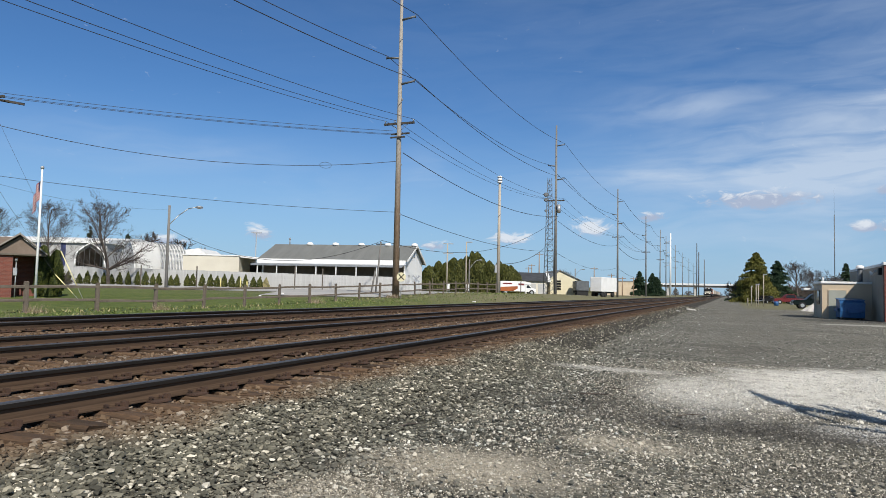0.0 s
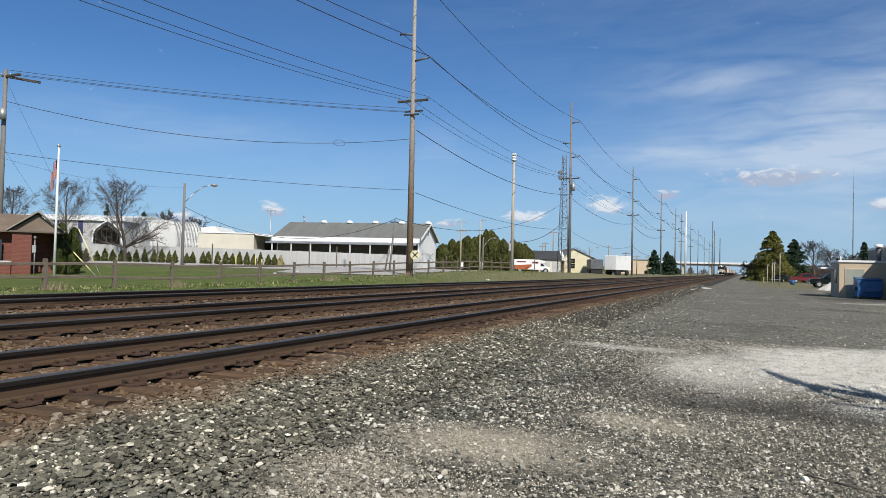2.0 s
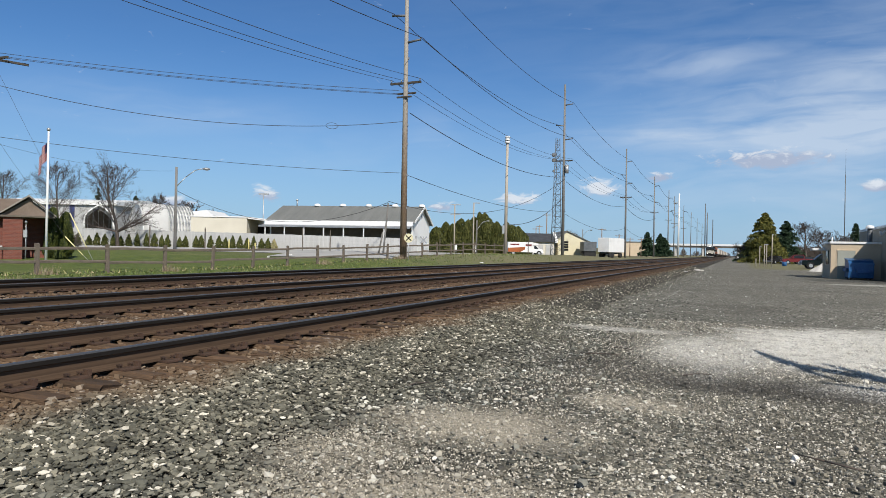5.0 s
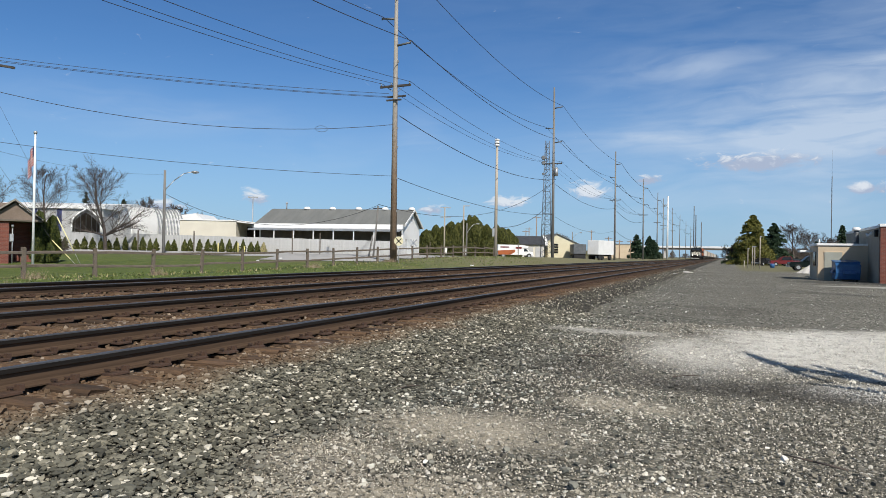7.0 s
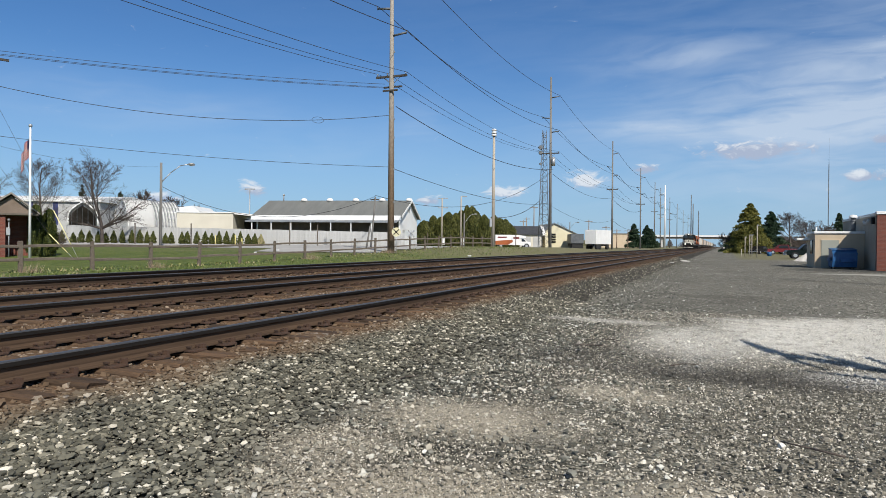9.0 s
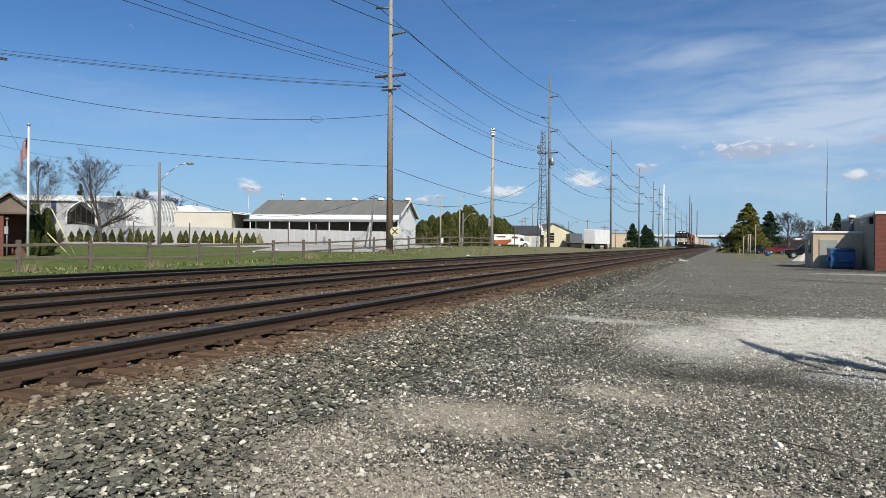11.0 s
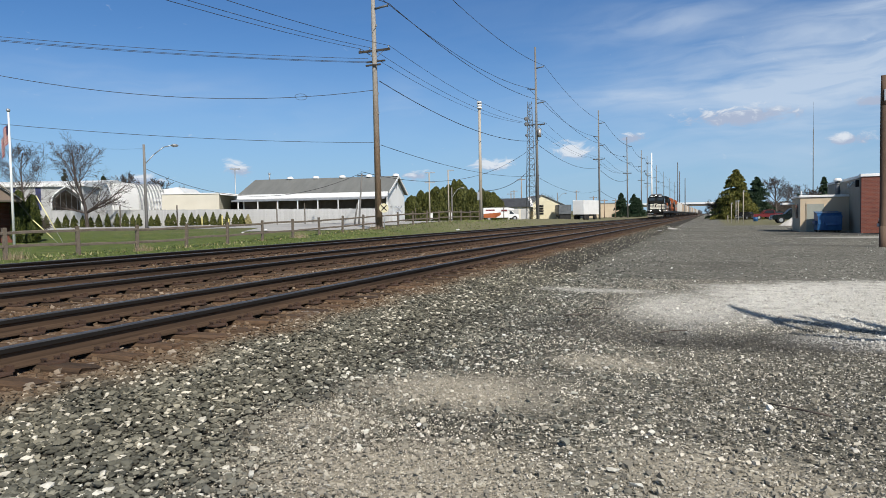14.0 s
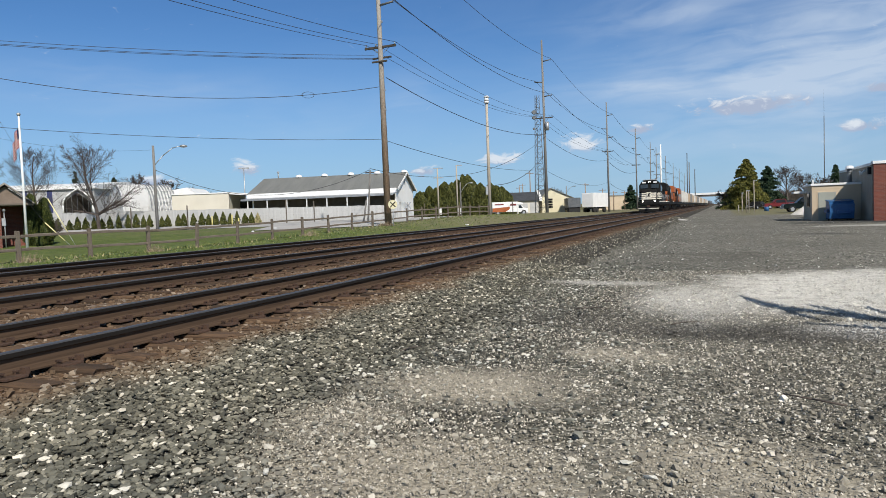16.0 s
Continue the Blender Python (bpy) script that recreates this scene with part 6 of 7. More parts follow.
M["pole_pale"] = plain("pale_pole_wood", (0.36, 0.31, 0.25), (0.50, 0.45, 0.38), 0.9, big=0.6, fine=14, stretch=(6, 6, 0.4), bump=0.4)
M["yellow_pale"] = plain("faded_yellow_sign", (0.62, 0.57, 0.36), (0.70, 0.65, 0.44), 0.5)
build_street()


def build_left_trees():
    bare_tree(stand(-39.6, 75.0), 9.4, 2.5, 0.15, 31, "leafless deciduous tree with fine upright twigs", 18, 0.24, 0.009, dense=1)
    bare_tree(stand(-32.5, 72.0), 9.1, 2.9, 0.20, 47, "spreading leafless deciduous tree on the lawn", 18, 0.20, 0.009, reach=((0.0, 4.8), (0.5, 3.8), (3.2, 3.0), (5.6, 3.6)), dense=1)
    bare_tree(stand(-52.0, 84.0), 9.6, 2.6, 0.17, 33, "leafless tree behind the brick house", 17, 0.25, 0.010, dense=1)
    bare_tree(stand(-66.0, 165.0), 13.5, 3.6, 0.3, 34, "distant leafless tree behind the warehouse", 15, 0.2, 0.03)
    bare_tree(stand(-57.0, 158.0), 11.5, 3.4, 0.3, 35, "distant leafless tree behind the warehouse", 15, 0.2, 0.03)
    conifer(stand(-73.0, 152.0), 12.6, 1.6, 404, M["spruce"], "dark narrow spruce behind the warehouse", 5000, 0.30)
    conifer(stand(-64.0, 150.0), 10.9, 3.4, 405, M["spruce"], "dark spruce behind the warehouse roof", 6000, 0.34)
    rng = random.Random(8)
    for i in range(17):
        u = 0.2 + i * 17.6 / 16
        h = 5.3 + 2.2 * math.exp(-((u - 8.4) / 5.0) ** 2) + rng.uniform(-0.8, 0.8)
        shrub_cone(stand(u + rng.uniform(-0.3, 0.3), 140 + rng.uniform(-1.8, 1.8)), h + 0.4, rng.uniform(1.35, 2.2), 300 + i, M["hedge"], "tall dense evergreen in a windbreak row", 5200, 0.24, "windbreak of evergreens", power=0.55)
    conifer(here(-26.5, 235), 7.9, 3.0, 401, M["spruce"], "dark young spruce beside the track", 7000, 0.40)
    conifer(here(-24.9, 262), 8.3, 3.4, 402, M["spruce"], "dark young spruce beside the track", 7000, 0.42)
    conifer(here(-23.0, 258), 6.6, 3.2, 403, M["spruce"], "dark young spruce beside the track", 7000, 0.42)


build_left_trees()


# ---- far yard: trucks, sheds, tower ----
def wheel(parent, x, y, r, width=0.25):
    bm = bmesh.new()
    rod(bm, (x, y - width / 2, r), (x, y + width / 2, r), r, n=16)
    w = part("wheel", bm, M["rubber"], parent)
    bm = bmesh.new()
    rod(bm, (x, y - width / 2 - 0.02, r), (x, y + width / 2 + 0.02, r), r * 0.55, n=12)
    part("rim", bm, M["steel"], w)


def build_far_yard():
    t = thing("moving_truck", stand(12.25, 117.0, 4), "white and orange rental moving truck parked by the fence", "truck")
    bm = bmesh.new()
    soft_box(bm, 0, 4.3, -1.1, 1.1, 0.55, 2.25, 0.04)
    prism(bm, [(4.25, 1.75), (4.25, 2.25), (5.3, 2.05), (5.2, 1.75)], "y", -1.05, 1.05)
    part("box", bm, M["white"], t)
    bm = bmesh.new()
    prism(bm, [(0.05, 0.6), (0.05, 1.25), (3.0, 1.45), (3.0, 1.05), (2.2, 0.6)], "y", -1.125, -1.10)
    part("orange_band", bm, M["orange"], t)
    bm = bmesh.new()
    box(bm, 0.5, 2.0, -1.125, -1.10, 1.75, 1.95)
    box(bm, 3.1, 4.1, -1.125, -1.10, 1.6, 1.9)
    part("lettering_bar", bm, M["red"], t)
    bm = bmesh.new()
    prism(bm, [(4.35, 0.5), (4.35, 1.75), (4.9, 1.75), (5.5, 1.2), (6.1, 1.05), (6.2, 0.5)], "y", -0.95, 0.95)
    part("cab", bm, M["white"], t)
    bm = bmesh.new()
    prism(bm, [(4.55, 1.15), (4.55, 1.62), (4.9, 1.62), (5.3, 1.18)], "y", -0.97, 0.97)
    part("cab_window", bm, M["glass"], t)
    for x in (1.0, 5.4):
        for y in (-0.95, 0.95):
            wheel(t, x, y, 0.42)

    d = thing("shop_building", stand(22.6, 150.0, -3), "low shop with a dark roof and white gable end", "building")
    bm = bmesh.new()
    box(bm, -3.6, 3.6, 0, 9, -0.4, 3.1)
    part("wall", bm, M["cream"], d)
    bm = bmesh.new()
    prism(bm, [(-0.4, 3.0), (-0.4, 3.15), (4.5, 5.0), (9.4, 3.15), (9.4, 3.0)], "x", -3.9, 3.6)
    part("roof", bm, M["darkroof"], d)
    bm = bmesh.new()
    prism(bm, [(-0.6, 2.9), (-0.6, 3.3), (4.5, 5.3), (9.6, 3.3), (9.6, 2.9)], "x", 3.6, 4.2)
    part("gable_end", bm, M["white"], d)
    for i in range(3):
        bm = bmesh.new()
        soft_box(bm, -2.6 + i * 2.1, -1.0 + i * 2.1, -0.06, 0.02, 0, 2.5, 0.02)
        part("garage_door", bm, M["greyfence"], d)
    g = thing("yellow_barn", stand(30.6, 152.0, 2), "pale yellow gabled metal building", "building")
    bm = bmesh.new()
    prism(bm, [(-3.4, -0.4), (-3.4, 3.9), (-1.4, 5.4), (4.6, 2.8), (4.6, -0.4)], "y", 0, 12)
    part("shell", bm, M["beige"], g)
    for a, c in (((-3.8, 3.65), (-1.4, 5.5)), ((5.0, 2.65), (-1.4, 5.5))):
        bm = bmesh.new()
        prism(bm, [(a[0], a[1]), (a[0], a[1] + 0.15), (c[0], c[1] + 0.15), (c[0], c[1])], "y", -0.3, 12.3)
        part("roof_slope", bm, M["greyroof"], g)
    for i in range(4):
        bm = bmesh.new()
        soft_box(bm, -2.5, -1.1, -0.12, -0.02, 1.3 + i * 0.55, 1.7 + i * 0.55, 0.02)
        part("sign_board", bm, M["black"], g)
    tr = thing("dump_trailer", stand(32.3, 143.0, -6), "dark grey dump trailer seen from behind", "trailer")
    bm = bmesh.new()
    soft_box(bm, -1.3, 1.3, 0, 7.5, 1.2, 3.2, 0.05)
    part("box", bm, M["darksteel"], tr)
    bm = bmesh.new()
    soft_box(bm, -1.2, 1.2, 0.1, 7.0, 0.7, 1.2, 0.05)
    part("chassis", bm, M["black"], tr)
    bm = bmesh.new()
    soft_box(bm, -1.15, 1.15, 0.0, 0.06, 0.2, 1.0, 0.02)
    part("mud_flap", bm, M["rubber"], tr)
    for y in (0.9, 2.2):
        for x in (-1.0, 1.0):
            bm = bmesh.new()
            rod(bm, (x - 0.25, y, 0.5), (x + 0.25, y, 0.5), 0.5, n=14)
            part("wheel", bm, M["rubber"], tr)
    w = thing("box_trailer", stand(35.3, 144.0, -40), "tall white box semi-trailer parked near the line", "trailer")
    bm = bmesh.new()
    soft_box(bm, -1.3, 1.3, 0, 7.2, 1.1, 4.1, 0.03)
    part("box", bm, M["white"], w)
    bm = bmesh.new()
    soft_box(bm, -1.25, 1.25, -0.03, 0.02, 1.15, 4.0, 0.02)
    part("rear_doors", bm, M["white"], w)
    bm = bmesh.new()
    box(bm, -0.9, 0.9, 0.1, 6.8, 0.75, 1.1)
    part("chassis", bm, M["black"], w)
    for y in (0.9, 2.1, 5.8):
        for x in (-1.0, 1.0):
            bm = bmesh.new()
            rod(bm, (x - 0.25, y, 0.5), (x + 0.25, y, 0.5), 0.5, n=14)
            part("wheel", bm, M["rubber"], w)
    f = thing("tan_building", stand(78.0, 275.0), "distant tan flat-roofed industrial building", "building")
    bm = bmesh.new()
    box(bm, -8, 8, 0, 10, -1, 5.4)
    part("wall", bm, M["tan"], f)
    bm = bmesh.new()
    soft_box(bm, -8.2, 8.2, -0.2, 10.2, 5.4, 5.8, 0.03)
    part("roof", bm, M["greyroof"], f)

    lt = thing("lattice_tower", stand(23.2, 132.0), "grey steel lattice radio tower with round dishes", "radio tower")
    H, base, top = 22.6, 1.15, 0.42
    corner = [(-1, -0.58), (1, -0.58), (0, 1.15)]
    at = lambda k, z: Vector((corner[k][0], corner[k][1], 0)) * (base + (top - base) * z / H) * 0.9 + Vector((0, 0, z))
    for k in range(3):
        bm = bmesh.new()
        rod(bm, at(k, -0.2), at(k, H), 0.075, 0.05, 6)
        part("leg", bm, M["darksteel"], lt)
    bm = bmesh.new()
    z = 0.3
    while z < H - 1.0:
        step = 1.05
        for k in range(3):
            rod(bm, at(k, z), at((k + 1) % 3, z + step), 0.032, n=4, caps=False)
            rod(bm, at(k, z), at((k + 1) % 3, z), 0.028, n=4, caps=False)
        z += step
    tagged(part("bracing", bm, M["darksteel"], lt), kind="stuff")
    for zz, r in ((19.3, 0.42), (18.3, 0.38), (16.2, 0.25)):
        bm = bmesh.new()
        rod(bm, (-0.75, -0.5, zz), (-0.75, -0.85, zz), r, r * 0.9, 16)
        part("dish", bm, M["darksteel"], lt)
    for az, dist, h in ((-15.2, 190, 7.5), (-14.95, 200, 8.6), (-14.35, 165, 10.0), (-16.0, 240, 7), (-9.95, 200, 8.0), (-8.6, 190, 6.0), (-7.75, 205, 5.5), (-6.9, 230, 6.0)):
        x, y = dist * math.sin(radians(az)), dist * math.cos(radians(az))
        p = thing("distant_utility_pole", here(x, y), "distant grey utility pole with a short crossarm", "utility pole", "distant poles")
        bm = bmesh.new()
        rod(bm, (0, 0, -0.2), (0, 0, h), 0.15, 0.11, 8)
        part("shaft", bm, M["pole"], p)
        bm = bmesh.new()
        box(bm, -1.0, 1.0, -0.08, 0.08, h - 0.5, h - 0.35)
        part("crossarm", bm, M["pole"], p)
    p = thing("white_steel_pole", here(-22.4, 312.0), "white tubular steel transmission pole", "utility pole")
    bm = bmesh.new()
    rod(bm, (0, 0, -0.2), (0, 0, 27.0), 0.42, 0.26, 12)
    part("shaft", bm, M["white"], p)
    for z in (23.6, 19.0, 13.6):
        bm = bmesh.new()
        rod(bm, (-0.2, 0, z), (-2.6, 0, z - 1.1), 0.12, n=6)
        part("arm", bm, M["steel"], p)
    for x, y, h in ((-21.2, 560, 40), (-18.4, 520, 31), (-17.0, 600, 30)):
        p = thing("far_pole", here(x, y), "tall far transmission pole", "utility pole", "distant poles")
        bm = bmesh.new()
        rod(bm, (0, 0, -0.2), (0, 0, h), 0.42, 0.3, 8)
        part("shaft", bm, M["darksteel"], p)


build_far_yard()


def build_bridge():
    b = thing("overpass_bridge", pose(0, 610, 0), "long pale concrete road bridge over the tracks", "bridge")
    bm = bmesh.new()
    box(bm, -62, 9, 0, 11, 7.6, 9.0)
    part("girder", bm, M["brownwall"], b)
    bm = bmesh.new()
    soft_box(bm, -64, 12, -0.6, 11.6, 9.0, 10.6, 0.1)
    part("parapet", bm, M["white"], b)
    for x in (-46, -24.5, 2.5):
        bm = bmesh.new()
        soft_box(bm, x - 0.8, x + 0.8, 1, 10, -0.5, 7.6, 0.1)
        part("pier", bm, M["concrete"], b)
    for s, (xa, xb) in enumerate(((-62, -120), (8, 70))):
        bm = bmesh.new()
        prism(bm, [(xa, -0.5), (xa, 9.4), (xb, 5.0), (xb * 1.5, -0.5)], "y", 0.5, 10.5)
        part("embankment", bm, M["embank"], b, "grassy bridge embankment")


M["embank"] = plain("dull_grass_bank", (0.10, 0.10, 0.05), (0.16, 0.15, 0.08), 0.95, big=0.3, fine=3)
build_bridge()


def far_woods(name, az0, az1, dist, hmin, hmax, n, seed, label):
    """A far belt of leafless trees as a mass of fine upright twigs."""
    rng = np.random.default_rng(seed)
    V = []
    k = max(3, int((az1 - az0) * 1.2))
    c = rng.uniform(az0, az1, k)
    ch = rng.uniform(hmin, hmax, k)
    cw = rng.uniform(2.5, 6.0, k)
    i = rng.integers(0, k, n)
    d = dist * rng.uniform(0.94, 1.06, n)
    off = rng.normal(0, 1, n) * cw[i] * 0.6
    h = ch[i] * np.clip(1 - (off / cw[i]) ** 2 * 0.45, 0.2, 1)
    z0 = h * rng.uniform(0.0, 0.8, n)
    z1 = np.minimum(z0 + h * rng.uniform(0.15, 0.4, n), h)
    a = np.radians(c[i])
    x, y = d * np.sin(a) + off, d * np.cos(a) + off * 0.2
    w = 0.05 + 0.10 * rng.uniform(0, 1, n)
    lx = rng.normal(0, 0.5, n)
    v = np.stack([np.stack([x - w, y, z0], -1), np.stack([x + w, y, z0], -1), np.stack([x + lx, y, z1], -1)], 1).reshape(-1, 3)
    tagged(new(name, raw(name, v, np.arange(len(v)).reshape(-1, 3), M["twig"])), label, "trees", kind="stuff")


far_woods("far_woods", -62, -40, 230, 7, 13, 12000, 51, "far belt of bare brown trees behind the buildings")
far_woods("far_woods", -40, -12, 330, 6, 12, 14000, 52, "far belt of bare brown trees behind the yards")
far_woods("far_woods", 4.2, 16, 190, 4, 6.2, 12000, 53, "bare brown brush behind the parking lot")
far_woods("far_woods", -12, 4, 900, 6, 11, 9000, 54, "hazy tree belt far down the line")
far_woods("far_woods", 16, 60, 260, 6, 12, 9000, 55, "bare brown trees beyond the lot")


# ---- the lot side ----
def build_shed():
    s = thing("tan_shed", pose(5.56, 49.9, 0), "low tan rendered shed with a grey door and white coping", "shed")
    bm = bmesh.new()
    box(bm, 0, 3.4, 0, 4.4, -0.3, 2.2)
    part("wall", bm, M["tan"], s)
    bm = bmesh.new()
    soft_box(bm, -0.08, 3.4, -0.08, 4.45, 2.2, 2.34, 0.02)
    part("coping", bm, M["white"], s)
    bm = bmesh.new()
    soft_box(bm, 0.36, 1.34, -0.05, 0.03, 0.0, 1.78, 0.01)
    part("door", bm, M["doorgrey"], s, "flat grey-green metal door")
    bm = bmesh.new()
    soft_box(bm, 0.30, 1.40, -0.03, 0.02, 1.78, 1.84, 0.01)
    soft_box(bm, 0.30, 0.36, -0.03, 0.02, 0.0, 1.8, 0.01)
    soft_box(bm, 1.34, 1.40, -0.03, 0.02, 0.0, 1.8, 0.01)
    part("door_frame", bm, M["tan"], s)
    bm = bmesh.new()
    soft_box(bm, -0.05, 0.02, 1.0, 2.1, 0.9, 1.8, 0.01)
    part("side_window", bm, M["glass"], s)
    bm = bmesh.new()
    soft_box(bm, -0.80, 0.0, 2.7, 4.2, 1.78, 1.92, 0.02)
    part("side_canopy", bm, M["white"], s)
    bm = bmesh.new()
    rod(bm, (0.1, 0.3, 2.3), (0.1, 0.3, 2.62), 0.06, 0.03, 8)
    part("roof_pipe", bm, M["white"], s)
    bm = bmesh.new()
    rod(bm, (2.35, 1.6, 2.2), (2.35, 1.6, 3.25), 0.15, n=16)
    for z in (2.6, 3.0):
        rod(bm, (2.35, 1.6, z), (2.35, 1.6, z + 0.05), 0.17, n=16)
    part("chimney", bm, M["darksteel"], s, "round dark metal flue")
    bm = bmesh.new()
    rod(bm, (2.35, 1.6, 3.22), (2.35, 1.6, 3.36), 0.25, 0.23, 16)
    ball(bm, (2.35, 1.6, 3.36), 0.23, 14, 6, 0.4)
    part("flue_cap", bm, M["white"], s)

    b = thing("brick_building", pose(8.32, 46.3, 0), "red brick building with white coping and a grey side wall", "building")
    bm = bmesh.new()
    box(bm, 0.0, 14, 0, 0.25, -0.3, 3.25)
    part("brick_front", bm, M["brick"], b)
    bm = bmesh.new()
    box(bm, -0.02, 14, 0.25, 12, -0.3, 3.2)
    part("block_wall", bm, M["greytan"], b)
    bm = bmesh.new()
    soft_box(bm, -0.06, 14, -0.06, 0.45, 3.25, 3.42, 0.015)
    soft_box(bm, -0.06, 0.12, 0.45, 12, 3.2, 3.36, 0.015)
    part("coping", bm, M["white"], b)
    bm = bmesh.new()
    rod(bm, (-0.25, 2.2, 2.75), (-0.10, 2.0, 3.0), 0.06, n=8)
    rod(bm, (-0.25, 2.2, 2.75), (-0.32, 2.3, 2.95), 0.10, 0.05, n=8)
    part("wall_light", bm, M["white"], b)
    bm = bmesh.new()
    soft_box(bm, -0.18, -0.02, 0.5, 0.9, 2.7, 3.1, 0.02)
    part("downpipe_head", bm, M["black"], b)


M["doorgrey"] = plain("grey_green_metal_door", (0.30, 0.31, 0.27), (0.37, 0.38, 0.33), 0.6, big=1, fine=20)
M["greytan"] = plain("dull_tan_block", (0.32, 0.28, 0.22), (0.40, 0.36, 0.29), 0.9, big=0.8, fine=14)
build_shed()


def build_dumpster():
    d = thing("dumpster", pose(6.35, 48.3, 0, 0, 0, 4), "blue steel dumpster with lids closed beside the shed", "dumpster")
    bm = bmesh.new()
    prism(bm, [(0.10, 0.14), (0.0, 0.52), (0.0, 0.98), (0.22, 1.16), (1.1, 1.24), (1.1, 0.14)], "x", 0, 1.34)
    part("body", bm, M["blue"], d)
    for x0, x1 in ((-0.03, 0.665), (0.675, 1.37)):
        bm = bmesh.new()
        prism(bm, [(0.16, 1.16), (0.16, 1.20), (1.14, 1.30), (1.14, 1.26)], "x", x0, x1)
        part("lid", bm, M["blue"], d)
    bm = bmesh.new()
    box(bm, -0.02, 1.36, -0.05, 0.02, 0.92, 1.02)
    part("top_rail", bm, M["blue"], d)
    for s in (0, 1):
        bm = bmesh.new()
        x = -0.13 + s * 1.34
        box(bm, x, x + 0.13, 0.15, 0.95, 0.50, 0.54)
        box(bm, x, x + 0.13, 0.15, 0.95, 0.66, 0.70)
        box(bm, x + (0.0 if s == 0 else 0.10), x + (0.03 if s == 0 else 0.13), 0.15, 0.95, 0.54, 0.66)
        part("fork_sleeve", bm, M["blue"], d)
    bm = bmesh.new()
    soft_box(bm, 0.42, 1.10, -0.16, 0.0, 0.42, 0.62, 0.02)
    part("step_box", bm, M["blue"], d)
    for x in (0.0, 0.30, 1.28):
        bm = bmesh.new()
        soft_box(bm, x, x + 0.06, -0.035, 0.01, 0.50, 0.95, 0.01)
        part("rib", bm, M["blue"], d)
    bm = bmesh.new()
    box(bm, 0.02, 1.32, 0.02, 1.08, 0.09, 0.14)
    part("bottom_channel", bm, M["rubber"], d)
    for x in (0.15, 1.18):
        for y in (0.15, 1.0):
            bm = bmesh.new()
            rod(bm, (x - 0.03, y, 0.06), (x + 0.03, y, 0.06), 0.06, n=10)
            part("caster", bm, M["rubber"], d)


build_dumpster()


def vehicle(m, paint, label, kind, L=5.4, W=1.9, Ht=1.75):
    v = thing(kind, m, label, "pickup truck" if kind == "pickup_truck" else "car", "parked vehicles")
    bm = bmesh.new()
    if kind == "pickup_truck":
        body = [(0.05, 0.42), (0.0, 0.75), (0.1, 0.98), (1.45, 1.06), (5.35, 1.06), (5.4, 0.45)]
        cab = [(1.35, 1.05), (2.0, 1.68), (2.3, 1.76), (3.5, 1.76), (3.75, 1.06)]
        glass = [(1.65, 1.12), (2.1, 1.62), (2.35, 1.66), (3.4, 1.66), (3.58, 1.12)]
    else:
        body = [(0.0, 0.35), (0.0, 0.7), (0.2, 0.86), (1.3, 0.95), (4.3, 0.98), (4.6, 0.85), (4.65, 0.38)]
        cab = [(1.15, 0.94), (1.85, 1.42), (2.2, 1.48), (3.3, 1.46), (4.1, 0.98)]
        glass = [(1.4, 0.98), (1.95, 1.36), (2.25, 1.40), (3.2, 1.38), (3.8, 1.0)]
    prism(bm, body, "y", -W / 2, W / 2)
    bmesh.ops.bevel(bm, geom=bm.edges[:], offset=0.05, segments=2, affect="EDGES")
    part("body", bm, paint, v)
    bm = bmesh.new()
    prism(bm, cab, "y", -W / 2 + 0.12, W / 2 - 0.12)
    bmesh.ops.bevel(bm, geom=bm.edges[:], offset=0.05, segments=2, affect="EDGES")
    part("cab", bm, paint, v)
    bm = bmesh.new()
    prism(bm, glass, "y", -W / 2 + 0.10, W / 2 - 0.10)
    part("side_window", bm, M["glass"], v)
    end = body[-1][0]
    for x in (0.95, end - 1.15):
        for y in (-W / 2 + 0.12, W / 2 - 0.12):
            wheel(v, x, y, 0.38 if kind == "pickup_truck" else 0.32)
    for y in (-W / 2 + 0.25, W / 2 - 0.25):
        bm = bmesh.new()
        soft_box(bm, -0.02, 0.08, y - 0.15, y + 0.15, 0.68, 0.85, 0.02)
        part("headlight", bm, M["steel"], v)
        bm = bmesh.new()
        soft_box(bm, 1.75, 1.95, y * 1.35 - 0.1, y * 1.35 + 0.1, 1.05, 1.25, 0.02)
        part("mirror", bm, paint, v)
    bm = bmesh.new()
    soft_box(bm, -0.08, 0.06, -W / 2 + 0.05, W / 2 - 0.05, 0.40, 0.58, 0.03)
    part("bumper", bm, M["steel"], v)
    return v


vehicle(pose(6.95, 90.0, 0, 0, 0, 4), M["carblue"], "dark green pickup truck parked behind the shed", "pickup_truck")
vehicle(pose(7.6, 138.0, 0, 0, 0, 8), M["red"], "red pickup truck parked under the trees", "pickup_truck")
vehicle(pose(5.6, 142.0, 0, 0, 0, 60), M["black"], "dark car parked by the evergreens", "car")
vehicle(pose(7.35, 152.0, 0, 0, 0, 12), M["black"], "black car parked under the trees", "car")
vehicle(pose(10.2, 150.0, 0, 0, 0, 10), M["carblue"], "dark car parked under the trees", "car")
vehicle(pose(9.15, 43.9, 0, 0, 0, 22), M["black"], "black car parked against the brick wall", "car", W=1.75)


